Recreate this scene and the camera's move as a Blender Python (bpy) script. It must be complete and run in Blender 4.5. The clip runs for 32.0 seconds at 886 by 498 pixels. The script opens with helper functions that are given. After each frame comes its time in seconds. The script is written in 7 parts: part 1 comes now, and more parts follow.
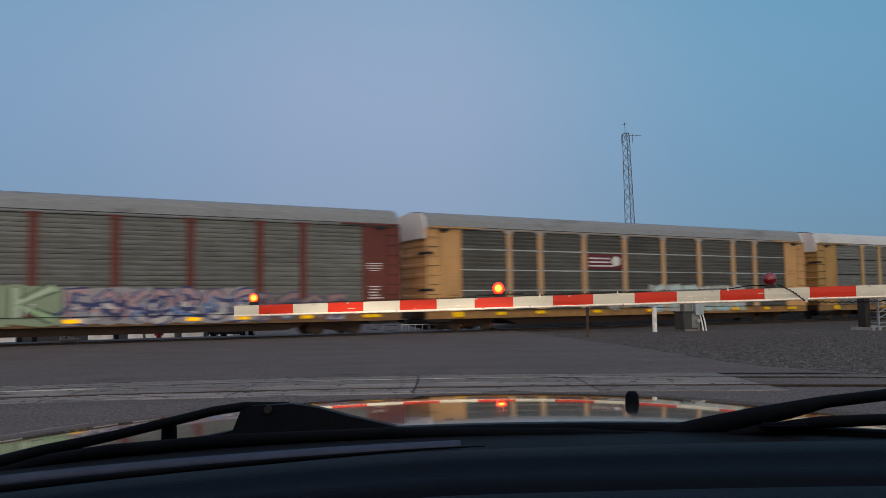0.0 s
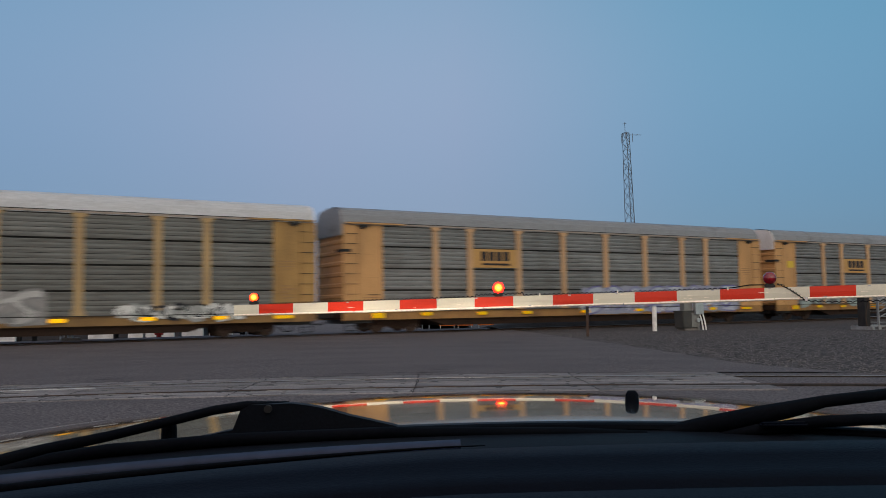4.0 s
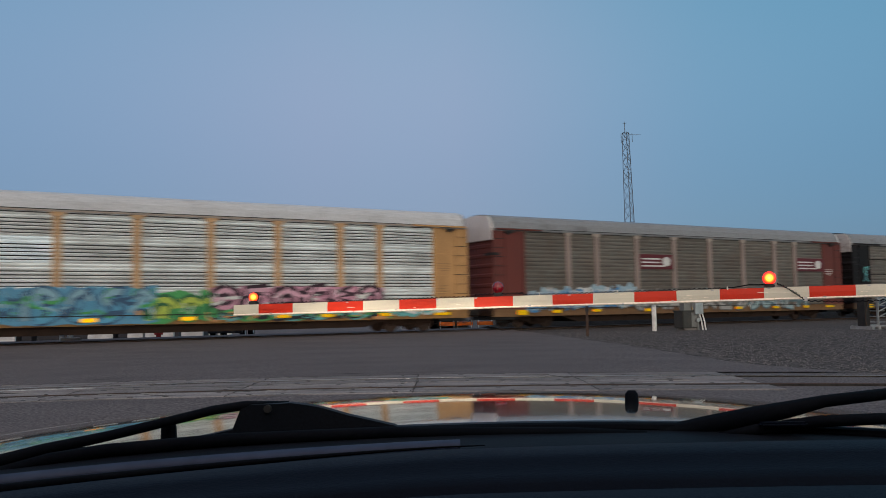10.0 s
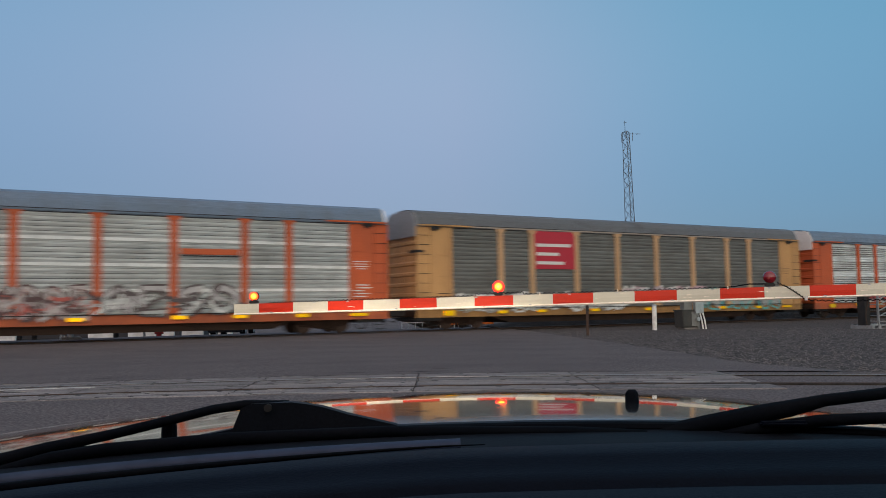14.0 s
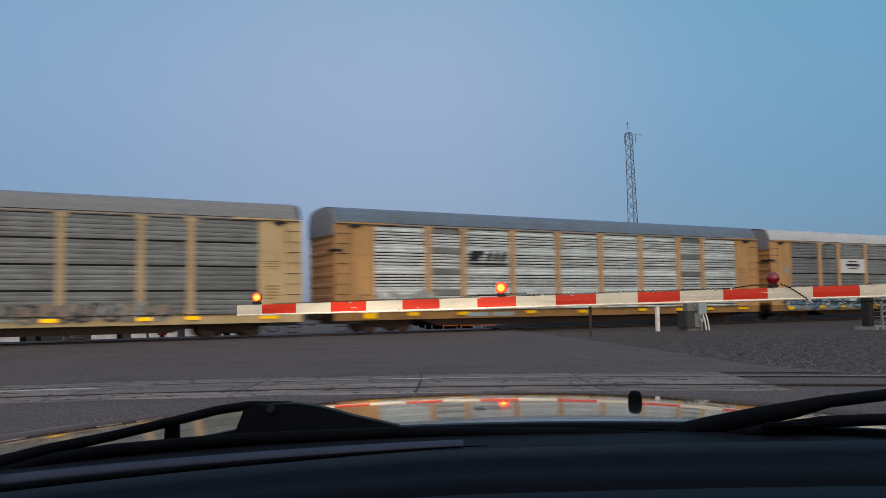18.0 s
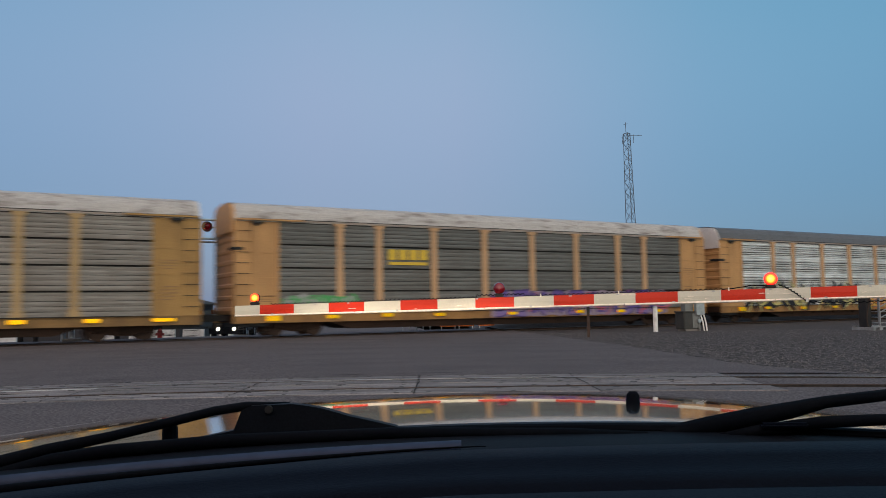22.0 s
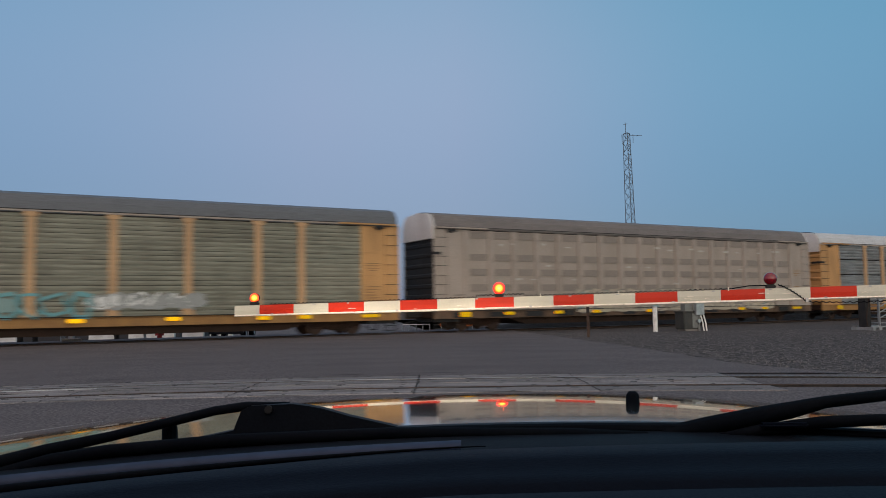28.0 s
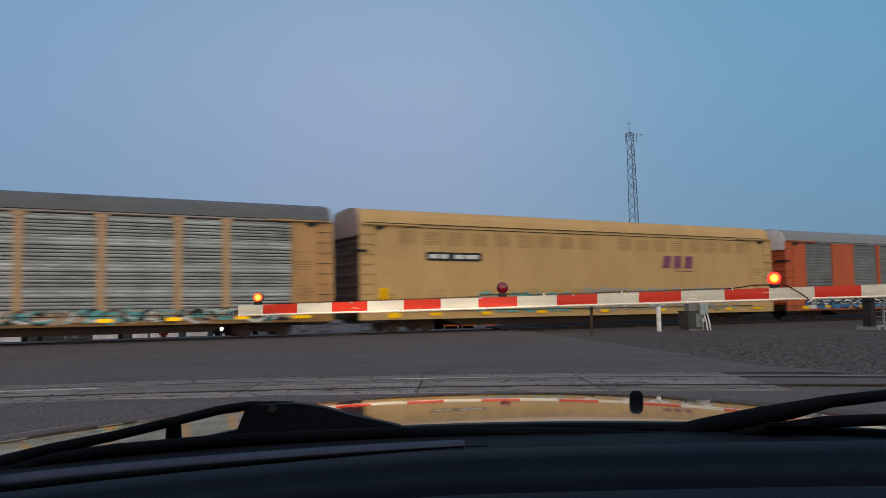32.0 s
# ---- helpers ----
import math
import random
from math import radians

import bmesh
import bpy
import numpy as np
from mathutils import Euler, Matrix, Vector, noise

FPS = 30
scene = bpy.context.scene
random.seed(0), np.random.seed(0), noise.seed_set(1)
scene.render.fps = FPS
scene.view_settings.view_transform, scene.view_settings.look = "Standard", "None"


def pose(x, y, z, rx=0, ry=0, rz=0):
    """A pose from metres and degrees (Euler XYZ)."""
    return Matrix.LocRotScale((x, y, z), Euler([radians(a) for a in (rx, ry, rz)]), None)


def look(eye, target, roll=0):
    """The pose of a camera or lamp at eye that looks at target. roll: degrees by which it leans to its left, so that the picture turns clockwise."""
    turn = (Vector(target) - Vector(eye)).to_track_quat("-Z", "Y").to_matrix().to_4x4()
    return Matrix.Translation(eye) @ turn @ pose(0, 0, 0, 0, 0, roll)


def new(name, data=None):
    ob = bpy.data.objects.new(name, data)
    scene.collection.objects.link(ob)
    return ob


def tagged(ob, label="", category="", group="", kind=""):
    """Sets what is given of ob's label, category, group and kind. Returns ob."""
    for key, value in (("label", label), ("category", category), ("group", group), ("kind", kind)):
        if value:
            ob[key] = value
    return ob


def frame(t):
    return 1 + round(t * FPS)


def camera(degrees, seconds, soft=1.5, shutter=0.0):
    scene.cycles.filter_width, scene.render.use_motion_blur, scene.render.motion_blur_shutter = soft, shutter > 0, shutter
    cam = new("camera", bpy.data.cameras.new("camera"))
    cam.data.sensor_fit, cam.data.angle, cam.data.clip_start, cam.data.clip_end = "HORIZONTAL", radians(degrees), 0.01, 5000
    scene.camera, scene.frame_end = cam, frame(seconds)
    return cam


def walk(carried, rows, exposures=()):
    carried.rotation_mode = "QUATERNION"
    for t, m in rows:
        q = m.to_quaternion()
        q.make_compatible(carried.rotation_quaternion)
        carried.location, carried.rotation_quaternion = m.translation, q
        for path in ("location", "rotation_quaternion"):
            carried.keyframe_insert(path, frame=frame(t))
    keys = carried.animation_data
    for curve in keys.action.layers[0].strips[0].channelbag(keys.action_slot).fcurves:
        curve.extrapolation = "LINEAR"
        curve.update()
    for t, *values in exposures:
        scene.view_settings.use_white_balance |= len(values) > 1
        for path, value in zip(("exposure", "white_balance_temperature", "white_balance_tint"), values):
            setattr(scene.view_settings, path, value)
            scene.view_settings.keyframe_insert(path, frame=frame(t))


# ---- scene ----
# camera: a phone on the dash of a waiting car; it only trembles
EYE = Vector((0.0, 0.0, 1.172))
PITCH, ROLL = 4.144, -0.865
cam = camera(57.3, 32.0, soft=0.5, shutter=0.43)
# seconds, small turns to the left and upwards in thousandths of a radian
TREMBLE = [(0, 0, 1.0), (1, 0, 1.0), (2, 0, .8), (3, 0, 1.0), (3.5, 0, .5), (5.5, 0, 0), (6.5, -.5, 0), (7, 0, 0), (7.5, -.7, -.3),
           (8, 0, .1), (9, 0, 0), (10, -.4, 0), (10.5, 0, .2), (11, 0, 1.0), (12, .3, 1.0), (12.5, -.3, .6), (13, -.5, .1),
           (13.5, 0, 0), (14, 0, -1), (14.5, 0, -1), (16.5, 1, .1), (17, 2.4, .2), (17.5, 3.3, .2), (18.5, 3.5, .8),
           (19, 3, 1.0), (19.5, 2.2, .8), (20, 2.2, 1.0), (20.5, 1, 1.0), (21, 2, 1.0), (21.5, .5, .6), (22, 1, 1.0),
           (22.5, .3, .8), (23, 1, 1.0), (24, 0, .4), (24.5, .7, .3), (25, 0, .3), (25.5, 0, .3), (27.5, 0, 1.0), (28, .7, 1.0),
           (28.5, .7, .9), (29, 0, 1.0), (30, 0, .6), (31, 0, .2), (31.5, 0, 0), (31.8, 1.8, .3), (32, 4.9, .5)]


def aim(left, up):
    p = radians(PITCH) + up / 1000
    return look(EYE, EYE + Vector((-math.sin(left / 1000) * math.cos(p), math.cos(left / 1000) * math.cos(p), math.sin(p))), ROLL)


# world: clear evening sky, the sun just down behind the camera
SUN_AZ, SUN_EL = 170.0, 12.0
world = bpy.data.worlds.new("evening_sky")
scene.world = world
world.use_nodes = True
wn = world.node_tree.nodes
wl = world.node_tree.links
sky = wn.new("ShaderNodeTexSky")
sky.sky_type, sky.sun_disc = "NISHITA", False
sky.sun_elevation, sky.sun_rotation = radians(SUN_EL), radians(SUN_AZ)
coord, parts_of = wn.new("ShaderNodeTexCoord"), wn.new("ShaderNodeSeparateXYZ")
wl.new(coord.outputs["Generated"], parts_of.inputs[0])
# height above the horizon: dusky blue, a lavender belt, clear blue overhead
belt = wn.new("ShaderNodeValToRGB")
belt.color_ramp.interpolation = "B_SPLINE"
for k, (at, colour) in enumerate([(0.0, (0.11, 0.17, 0.32)), (0.10, (0.152, 0.222, 0.388)), (0.26, (0.275, 0.345, 0.50)), (0.42, (0.195, 0.335, 0.49)), (1.0, (0.12, 0.25, 0.42))]):
    stop = belt.color_ramp.elements[k] if k < 2 else belt.color_ramp.elements.new(at)
    stop.position, stop.color = at, (*colour, 1)
wl.new(parts_of.outputs[2], belt.inputs[0])
# the afterglow of the set sun, over the half of the sky behind the camera
glow_dir = wn.new("ShaderNodeVectorMath")
glow_dir.operation, glow_dir.inputs[1].default_value = "DOT_PRODUCT", (math.sin(radians(SUN_AZ)) * 0.96, math.cos(radians(SUN_AZ)) * 0.96, 0.28)
wl.new(coord.outputs["Generated"], glow_dir.inputs[0])
glow_amount = wn.new("ShaderNodeMapRange")
glow_amount.interpolation_type = "SMOOTHSTEP"
glow_amount.inputs[1].default_value, glow_amount.inputs[2].default_value, glow_amount.inputs[4].default_value = -0.35, 1.0, 1.0
wl.new(glow_dir.outputs["Value"], glow_amount.inputs[0])
afterglow = wn.new("ShaderNodeMix")
afterglow.data_type = "RGBA"
afterglow.inputs[7].default_value = (1.52, 1.04, 0.92, 1)
wl.new(glow_amount.outputs[0], afterglow.inputs[0])
wl.new(belt.outputs[0], afterglow.inputs[6])
# less red towards the side away from the glow
tint_amount = wn.new("ShaderNodeMapRange")
tint_amount.inputs[1].default_value, tint_amount.inputs[2].default_value = -0.7, 0.7
wl.new(parts_of.outputs[0], tint_amount.inputs[0])
tint = wn.new("ShaderNodeValToRGB")
tint.color_ramp.interpolation = "B_SPLINE"
for k, (at, colour) in enumerate([(0.0, (0.64, 0.86, 0.93)), (0.20, (0.69, 0.87, 0.93)), (0.42, (1.10, 1.01, 0.995)), (0.52, (1.08, 1.01, 0.995)), (0.72, (0.48, 0.88, 0.92)), (1.0, (0.42, 0.80, 0.87))]):
    stop = tint.color_ramp.elements[k] if k < 2 else tint.color_ramp.elements.new(at)
    stop.position, stop.color = at, (*colour, 1)
wl.new(tint_amount.outputs[0], tint.inputs[0])
tinted = wn.new("ShaderNodeMix")
tinted.data_type, tinted.blend_type = "RGBA", "MULTIPLY"
tinted.inputs[0].default_value = 1.0
wl.new(afterglow.outputs[2], tinted.inputs[6])
wl.new(tint.outputs[0], tinted.inputs[7])
air = wn.new("ShaderNodeMix")
air.data_type, air.blend_type = "RGBA", "ADD"
air.inputs[0].default_value = 0.02
wl.new(tinted.outputs[2], air.inputs[6])
wl.new(sky.outputs[0], air.inputs[7])
wl.new(air.outputs[2], wn["Background"].inputs[0])
wn["Background"].inputs[1].default_value = 1.0
sun_data = bpy.data.lights.new("low_sun", "SUN")
sun_data.energy, sun_data.angle, sun_data.color = 0.5, radians(70), (1.0, 0.92, 0.88)
sun = new("low_sun", sun_data)
sun_dir = Vector((math.sin(radians(SUN_AZ)) * math.cos(radians(SUN_EL)), math.cos(radians(SUN_AZ)) * math.cos(radians(SUN_EL)), math.sin(radians(SUN_EL))))
sun.matrix_world = look(sun_dir * 50, (0, 0, 0))
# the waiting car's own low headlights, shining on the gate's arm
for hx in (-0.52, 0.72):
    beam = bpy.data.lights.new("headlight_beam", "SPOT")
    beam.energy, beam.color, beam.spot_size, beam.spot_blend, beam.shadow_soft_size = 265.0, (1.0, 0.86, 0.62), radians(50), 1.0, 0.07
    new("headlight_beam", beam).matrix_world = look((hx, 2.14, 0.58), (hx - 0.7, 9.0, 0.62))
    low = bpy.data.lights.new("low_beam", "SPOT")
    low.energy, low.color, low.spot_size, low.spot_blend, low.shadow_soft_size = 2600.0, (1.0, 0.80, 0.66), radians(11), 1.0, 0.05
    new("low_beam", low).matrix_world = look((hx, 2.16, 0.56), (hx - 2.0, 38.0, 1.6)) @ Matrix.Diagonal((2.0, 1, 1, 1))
walk(cam, [(t, aim(a, b)) for t, a, b in TREMBLE], exposures=[(0, -0.04), (9, -0.05), (12, -0.06), (13, 0.08), (20, 0.08), (24, 0.05), (28, 0.0), (32, -0.03)])


# ---- materials ----
def mat(name, color, rough=0.6, metal=0.0, dirt=0.25, dirt_color=(0.09, 0.075, 0.06), size=2.0, streak=1.0, bump=0.1, grain=40.0, spec=0.22, coat=0.0, vary=0.0, along=1.0, contrast=0.18, least=0.42, drawn=False):
    """Paint or bare stuff with stains at a coarse scale and grain at a fine one. streak < 1 draws the stains out downwards."""
    m = bpy.data.materials.new(name)
    m.use_nodes = True
    n, l = m.node_tree.nodes, m.node_tree.links
    b = n["Principled BSDF"]
    b.inputs["Roughness"].default_value, b.inputs["Metallic"].default_value = rough, metal
    b.inputs["Specular IOR Level"].default_value, b.inputs["Coat Weight"].default_value = spec, coat
    tc, mp, info, add = n.new("ShaderNodeTexCoord"), n.new("ShaderNodeMapping"), n.new("ShaderNodeObjectInfo"), n.new("ShaderNodeVectorMath")
    rnd = n.new("ShaderNodeMath")
    rnd.operation, rnd.inputs[1].default_value = "MULTIPLY", 37.0
    l.new(info.outputs["Random"], rnd.inputs[0])
    l.new(tc.outputs["Object"], add.inputs[0])
    l.new(rnd.outputs[0], add.inputs[1])
    mp.inputs["Scale"].default_value = (along, 1, streak)
    l.new(add.outputs[0], mp.inputs[0])
    big, fine = n.new("ShaderNodeTexNoise"), n.new("ShaderNodeTexNoise")
    big.inputs["Scale"].default_value, big.inputs["Detail"].default_value = size, 6
    fine.inputs["Scale"].default_value, fine.inputs["Detail"].default_value = grain, 3
    l.new(mp.outputs[0], big.inputs[0])
    if drawn:
        lengthwise = n.new("ShaderNodeMapping")
        lengthwise.inputs["Scale"].default_value = (0.06, 1, 0.8)
        l.new(add.outputs[0], lengthwise.inputs[0])
    l.new(lengthwise.outputs[0] if drawn else add.outputs[0], fine.inputs[0])
    ramp = n.new("ShaderNodeMapRange")
    ramp.inputs[1].default_value, ramp.inputs[2].default_value, ramp.inputs[4].default_value = least, least + 0.33, dirt
    l.new(big.outputs[0], ramp.inputs[0])
    mix = n.new("ShaderNodeMix")
    mix.data_type = "RGBA"
    mix.inputs[6].default_value, mix.inputs[7].default_value = (*color, 1), (*dirt_color, 1)
    l.new(ramp.outputs[0], mix.inputs[0])
    tone = n.new("ShaderNodeMapRange")
    tone.inputs[1].default_value, tone.inputs[2].default_value = 0.3, 0.7
    tone.inputs[3].default_value, tone.inputs[4].default_value = 1 - contrast, 1 + contrast
    l.new(fine.outputs[0], tone.inputs[0])
    mul = n.new("ShaderNodeMix")
    mul.data_type, mul.blend_type = "RGBA", "MULTIPLY"
    mul.inputs[0].default_value = 1.0
    l.new(mix.outputs[2], mul.inputs[6])
    l.new(tone.outputs[0], mul.inputs[7])
    last = mul.outputs[2]
    if vary:
        each = n.new("ShaderNodeMapRange")
        each.inputs[3].default_value, each.inputs[4].default_value = 1 - vary, 1 + vary
        l.new(info.outputs["Random"], each.inputs[0])
        mul2 = n.new("ShaderNodeMix")
        mul2.data_type, mul2.blend_type = "RGBA", "MULTIPLY"
        mul2.inputs[0].default_value = 1.0
        l.new(last, mul2.inputs[6])
        l.new(each.outputs[0], mul2.inputs[7])
        last = mul2.outputs[2]
    l.new(last, b.inputs["Base Color"])
    if bump:
        bp = n.new("ShaderNodeBump")
        bp.inputs["Strength"].default_value, bp.inputs["Distance"].default_value = bump, 0.01
        l.new(fine.outputs[0], bp.inputs["Height"])
        l.new(bp.outputs[0], b.inputs["Normal"])
    return m


def glow(name, color, strength):
    m = bpy.data.materials.new(name)
    m.use_nodes = True
    b = m.node_tree.nodes["Principled BSDF"]
    b.inputs["Base Color"].default_value = (*color, 1)
    b.inputs["Emission Color"].default_value, b.inputs["Emission Strength"].default_value = (*color, 1), strength
    return m


RUST = (0.10, 0.045, 0.025)
ASPHALT = mat("asphalt", (0.110, 0.093, 0.093), 0.85, dirt=0.6, dirt_color=(0.064, 0.056, 0.057), size=0.7, bump=1.0, grain=26, spec=0.12, contrast=0.6, along=0.5)
GRAVEL = mat("gravel", (0.070, 0.060, 0.058), 0.95, dirt=0.6, dirt_color=(0.038, 0.033, 0.032), size=2.6, bump=1.0, grain=9, spec=0.12, contrast=1.0)
BALLAST = mat("dark_ballast", (0.035, 0.03, 0.027), 0.95, dirt=0.6, dirt_color=(0.018, 0.015, 0.014), size=1.2, bump=1.0, grain=11, spec=0.1, contrast=0.5)
STONE = mat("stone", (0.142, 0.128, 0.122), 0.9, dirt=0.8, dirt_color=(0.05, 0.046, 0.044), size=9)
CONCRETE = mat("concrete", (0.25, 0.235, 0.22), 0.85, dirt=0.55, dirt_color=(0.12, 0.11, 0.10), size=1.5, bump=0.4, grain=30, vary=0.15)
PANEL = mat("worn_crossing_panel", (0.215, 0.19, 0.183), 0.85, dirt=0.95, dirt_color=(0.045, 0.041, 0.04), size=9, bump=0.7, grain=40, vary=0.2, along=0.09, contrast=0.4)
PALE = mat("pale_concrete", (0.55, 0.55, 0.54), 0.85, dirt=0.35, size=1.5, vary=0.1)
STEEL = mat("rail_steel", (0.2, 0.21, 0.23), 0.4, 0.8, dirt=0.3, dirt_color=RUST, size=3)
RAIL_DARK = mat("rusty_steel", (0.07, 0.045, 0.035), 0.8, 0.2, dirt=0.5, dirt_color=(0.03, 0.025, 0.022), size=4)
TIMBER = mat("tie_timber", (0.09, 0.07, 0.055), 0.9, dirt=0.5, size=2)
UNDER = mat("underframe_brown", (0.036, 0.022, 0.016), 0.85, spec=0.1, dirt=0.6, dirt_color=(0.016, 0.013, 0.011), size=1.5)
BLACK = mat("black_iron", (0.02, 0.02, 0.021), 0.65, dirt=0.4, dirt_color=(0.05, 0.045, 0.04), size=3)
# near-black for gaps and cracks; also for shade lines laid on the cars
GAP_AND_SHADE = mat("gap_and_shade_black", (0.02, 0.02, 0.02), 0.9, dirt=0.2)
SEAM_LIGHT = mat("bright_batten", (0.66, 0.68, 0.67), 0.5, dirt=0.3)
YELLOW = mat("yellow_reflector", (1.0, 0.43, 0.008), 0.18, 1.0, dirt=0.0, size=6, bump=0.0, contrast=0.05)
PAINT = {
    "ochre": mat("ochre_paint", (0.36, 0.215, 0.075), 0.6, dirt=0.6, dirt_color=(0.15, 0.085, 0.04), size=1.2, streak=0.35),
    "tan": mat("tan_paint", (0.50, 0.28, 0.115), 0.55, dirt=0.55, dirt_color=(0.2, 0.11, 0.05), size=1.2, streak=0.35),
    "cream": mat("cream_paint", (0.58, 0.42, 0.225), 0.55, dirt=0.4, dirt_color=(0.25, 0.17, 0.08), size=1.2, streak=0.35),
    "brown": mat("brown_paint", (0.13, 0.035, 0.028), 0.6, dirt=0.4, dirt_color=(0.06, 0.03, 0.025), size=1.2, streak=0.35),
    "black": mat("black_paint", (0.012, 0.011, 0.012), 0.55, spec=0.12, dirt=0.4, dirt_color=(0.03, 0.025, 0.022), size=1.2, streak=0.35),
    "orange": mat("orange_paint", (0.48, 0.10, 0.035), 0.55, dirt=0.35, dirt_color=(0.2, 0.07, 0.04), size=1.2, streak=0.35),
    "white": mat("white_paint", (0.62, 0.6, 0.58), 0.55, dirt=0.35, dirt_color=(0.3, 0.26, 0.22), size=1.2, streak=0.35),
    "beige": mat("beige_paint", (0.343, 0.292, 0.253), 0.6, dirt=0.4, dirt_color=(0.2, 0.165, 0.13), size=1.0, streak=0.4),
    "umber": mat("umber_door_paint", (0.085, 0.05, 0.038), 0.65, dirt=0.5, dirt_color=(0.04, 0.03, 0.026), size=1.2, streak=0.35),
    "sand": mat("sand_paint", (0.52, 0.33, 0.14), 0.55, dirt=0.3, dirt_color=(0.3, 0.18, 0.08), size=0.8, streak=0.4),
    "taupe": mat("taupe_paint", (0.30, 0.235, 0.21), 0.6, dirt=0.4, size=1.2, streak=0.35),
}
POST_PAINT = {
    "tan": mat("dusty_tan_post", (0.50, 0.315, 0.17), 0.65, dirt=0.5, dirt_color=(0.3, 0.18, 0.1), size=1.6, streak=0.5),
    "cream": mat("dusty_cream_post", (0.50, 0.36, 0.21), 0.65, dirt=0.5, dirt_color=(0.3, 0.2, 0.12), size=1.6, streak=0.5),
    "ochre": mat("dusty_ochre_post", (0.42, 0.29, 0.14), 0.65, dirt=0.5, dirt_color=(0.24, 0.15, 0.08), size=1.6, streak=0.5),
}
SILL = {
    "ochre": mat("dirty_olive_sill", (0.25, 0.145, 0.055), 0.6, dirt=0.7, dirt_color=(0.11, 0.065, 0.035), size=1.6),
    "tan": mat("dirty_tan_sill", (0.31, 0.165, 0.058), 0.6, dirt=0.7, dirt_color=(0.14, 0.075, 0.04), size=1.6),
    "brown": mat("dirty_ochre_sill", (0.19, 0.105, 0.05), 0.6, dirt=0.75, dirt_color=(0.12, 0.065, 0.035), size=1.6),
    "black": mat("dirty_dark_sill", (0.085, 0.052, 0.03), 0.6, dirt=0.75, dirt_color=(0.06, 0.04, 0.03), size=1.6),
    "beige": mat("dirty_brown_sill", (0.14, 0.085, 0.055), 0.6, dirt=0.8, dirt_color=(0.03, 0.024, 0.02), size=1.6, least=0.36),
    "orange": mat("dirty_orange_sill", (0.40, 0.10, 0.04), 0.6, dirt=0.7, dirt_color=(0.16, 0.06, 0.04), size=1.6),
}
ROOF = {
    "grey": mat("roof_grey", (0.205, 0.211, 0.222), 0.5, dirt=1.0, dirt_color=(0.06, 0.045, 0.042), size=0.9, streak=1.8, along=0.6, grain=14, contrast=0.22, least=0.6),
    "taupe": mat("roof_taupe_grey", (0.155, 0.136, 0.13), 0.55, dirt=0.6, dirt_color=(0.09, 0.08, 0.075), size=0.9, streak=1.8, along=0.6, grain=14, contrast=0.22),
    "dark": mat("roof_dark_grey", (0.108, 0.113, 0.124), 0.5, dirt=0.8, dirt_color=(0.05, 0.045, 0.045), size=0.9, streak=1.8, along=0.6, grain=14, contrast=0.22, least=0.58),
    "white": mat("roof_white", (0.46, 0.463, 0.475), 0.5, dirt=0.5, dirt_color=(0.2, 0.18, 0.175), size=0.9, streak=1.4, along=0.6, grain=14, contrast=0.22, least=0.52),
    "rusty": mat("roof_rusty_white", (0.43, 0.41, 0.39), 0.6, dirt=1.0, dirt_color=(0.1, 0.07, 0.06), size=2.2, streak=2.2, along=0.45, grain=14, contrast=0.3, least=0.5),
    "blue": mat("roof_blue_grey", (0.125, 0.17, 0.235), 0.45, dirt=0.35, size=1.1, streak=0.6, grain=14, contrast=0.22),
}
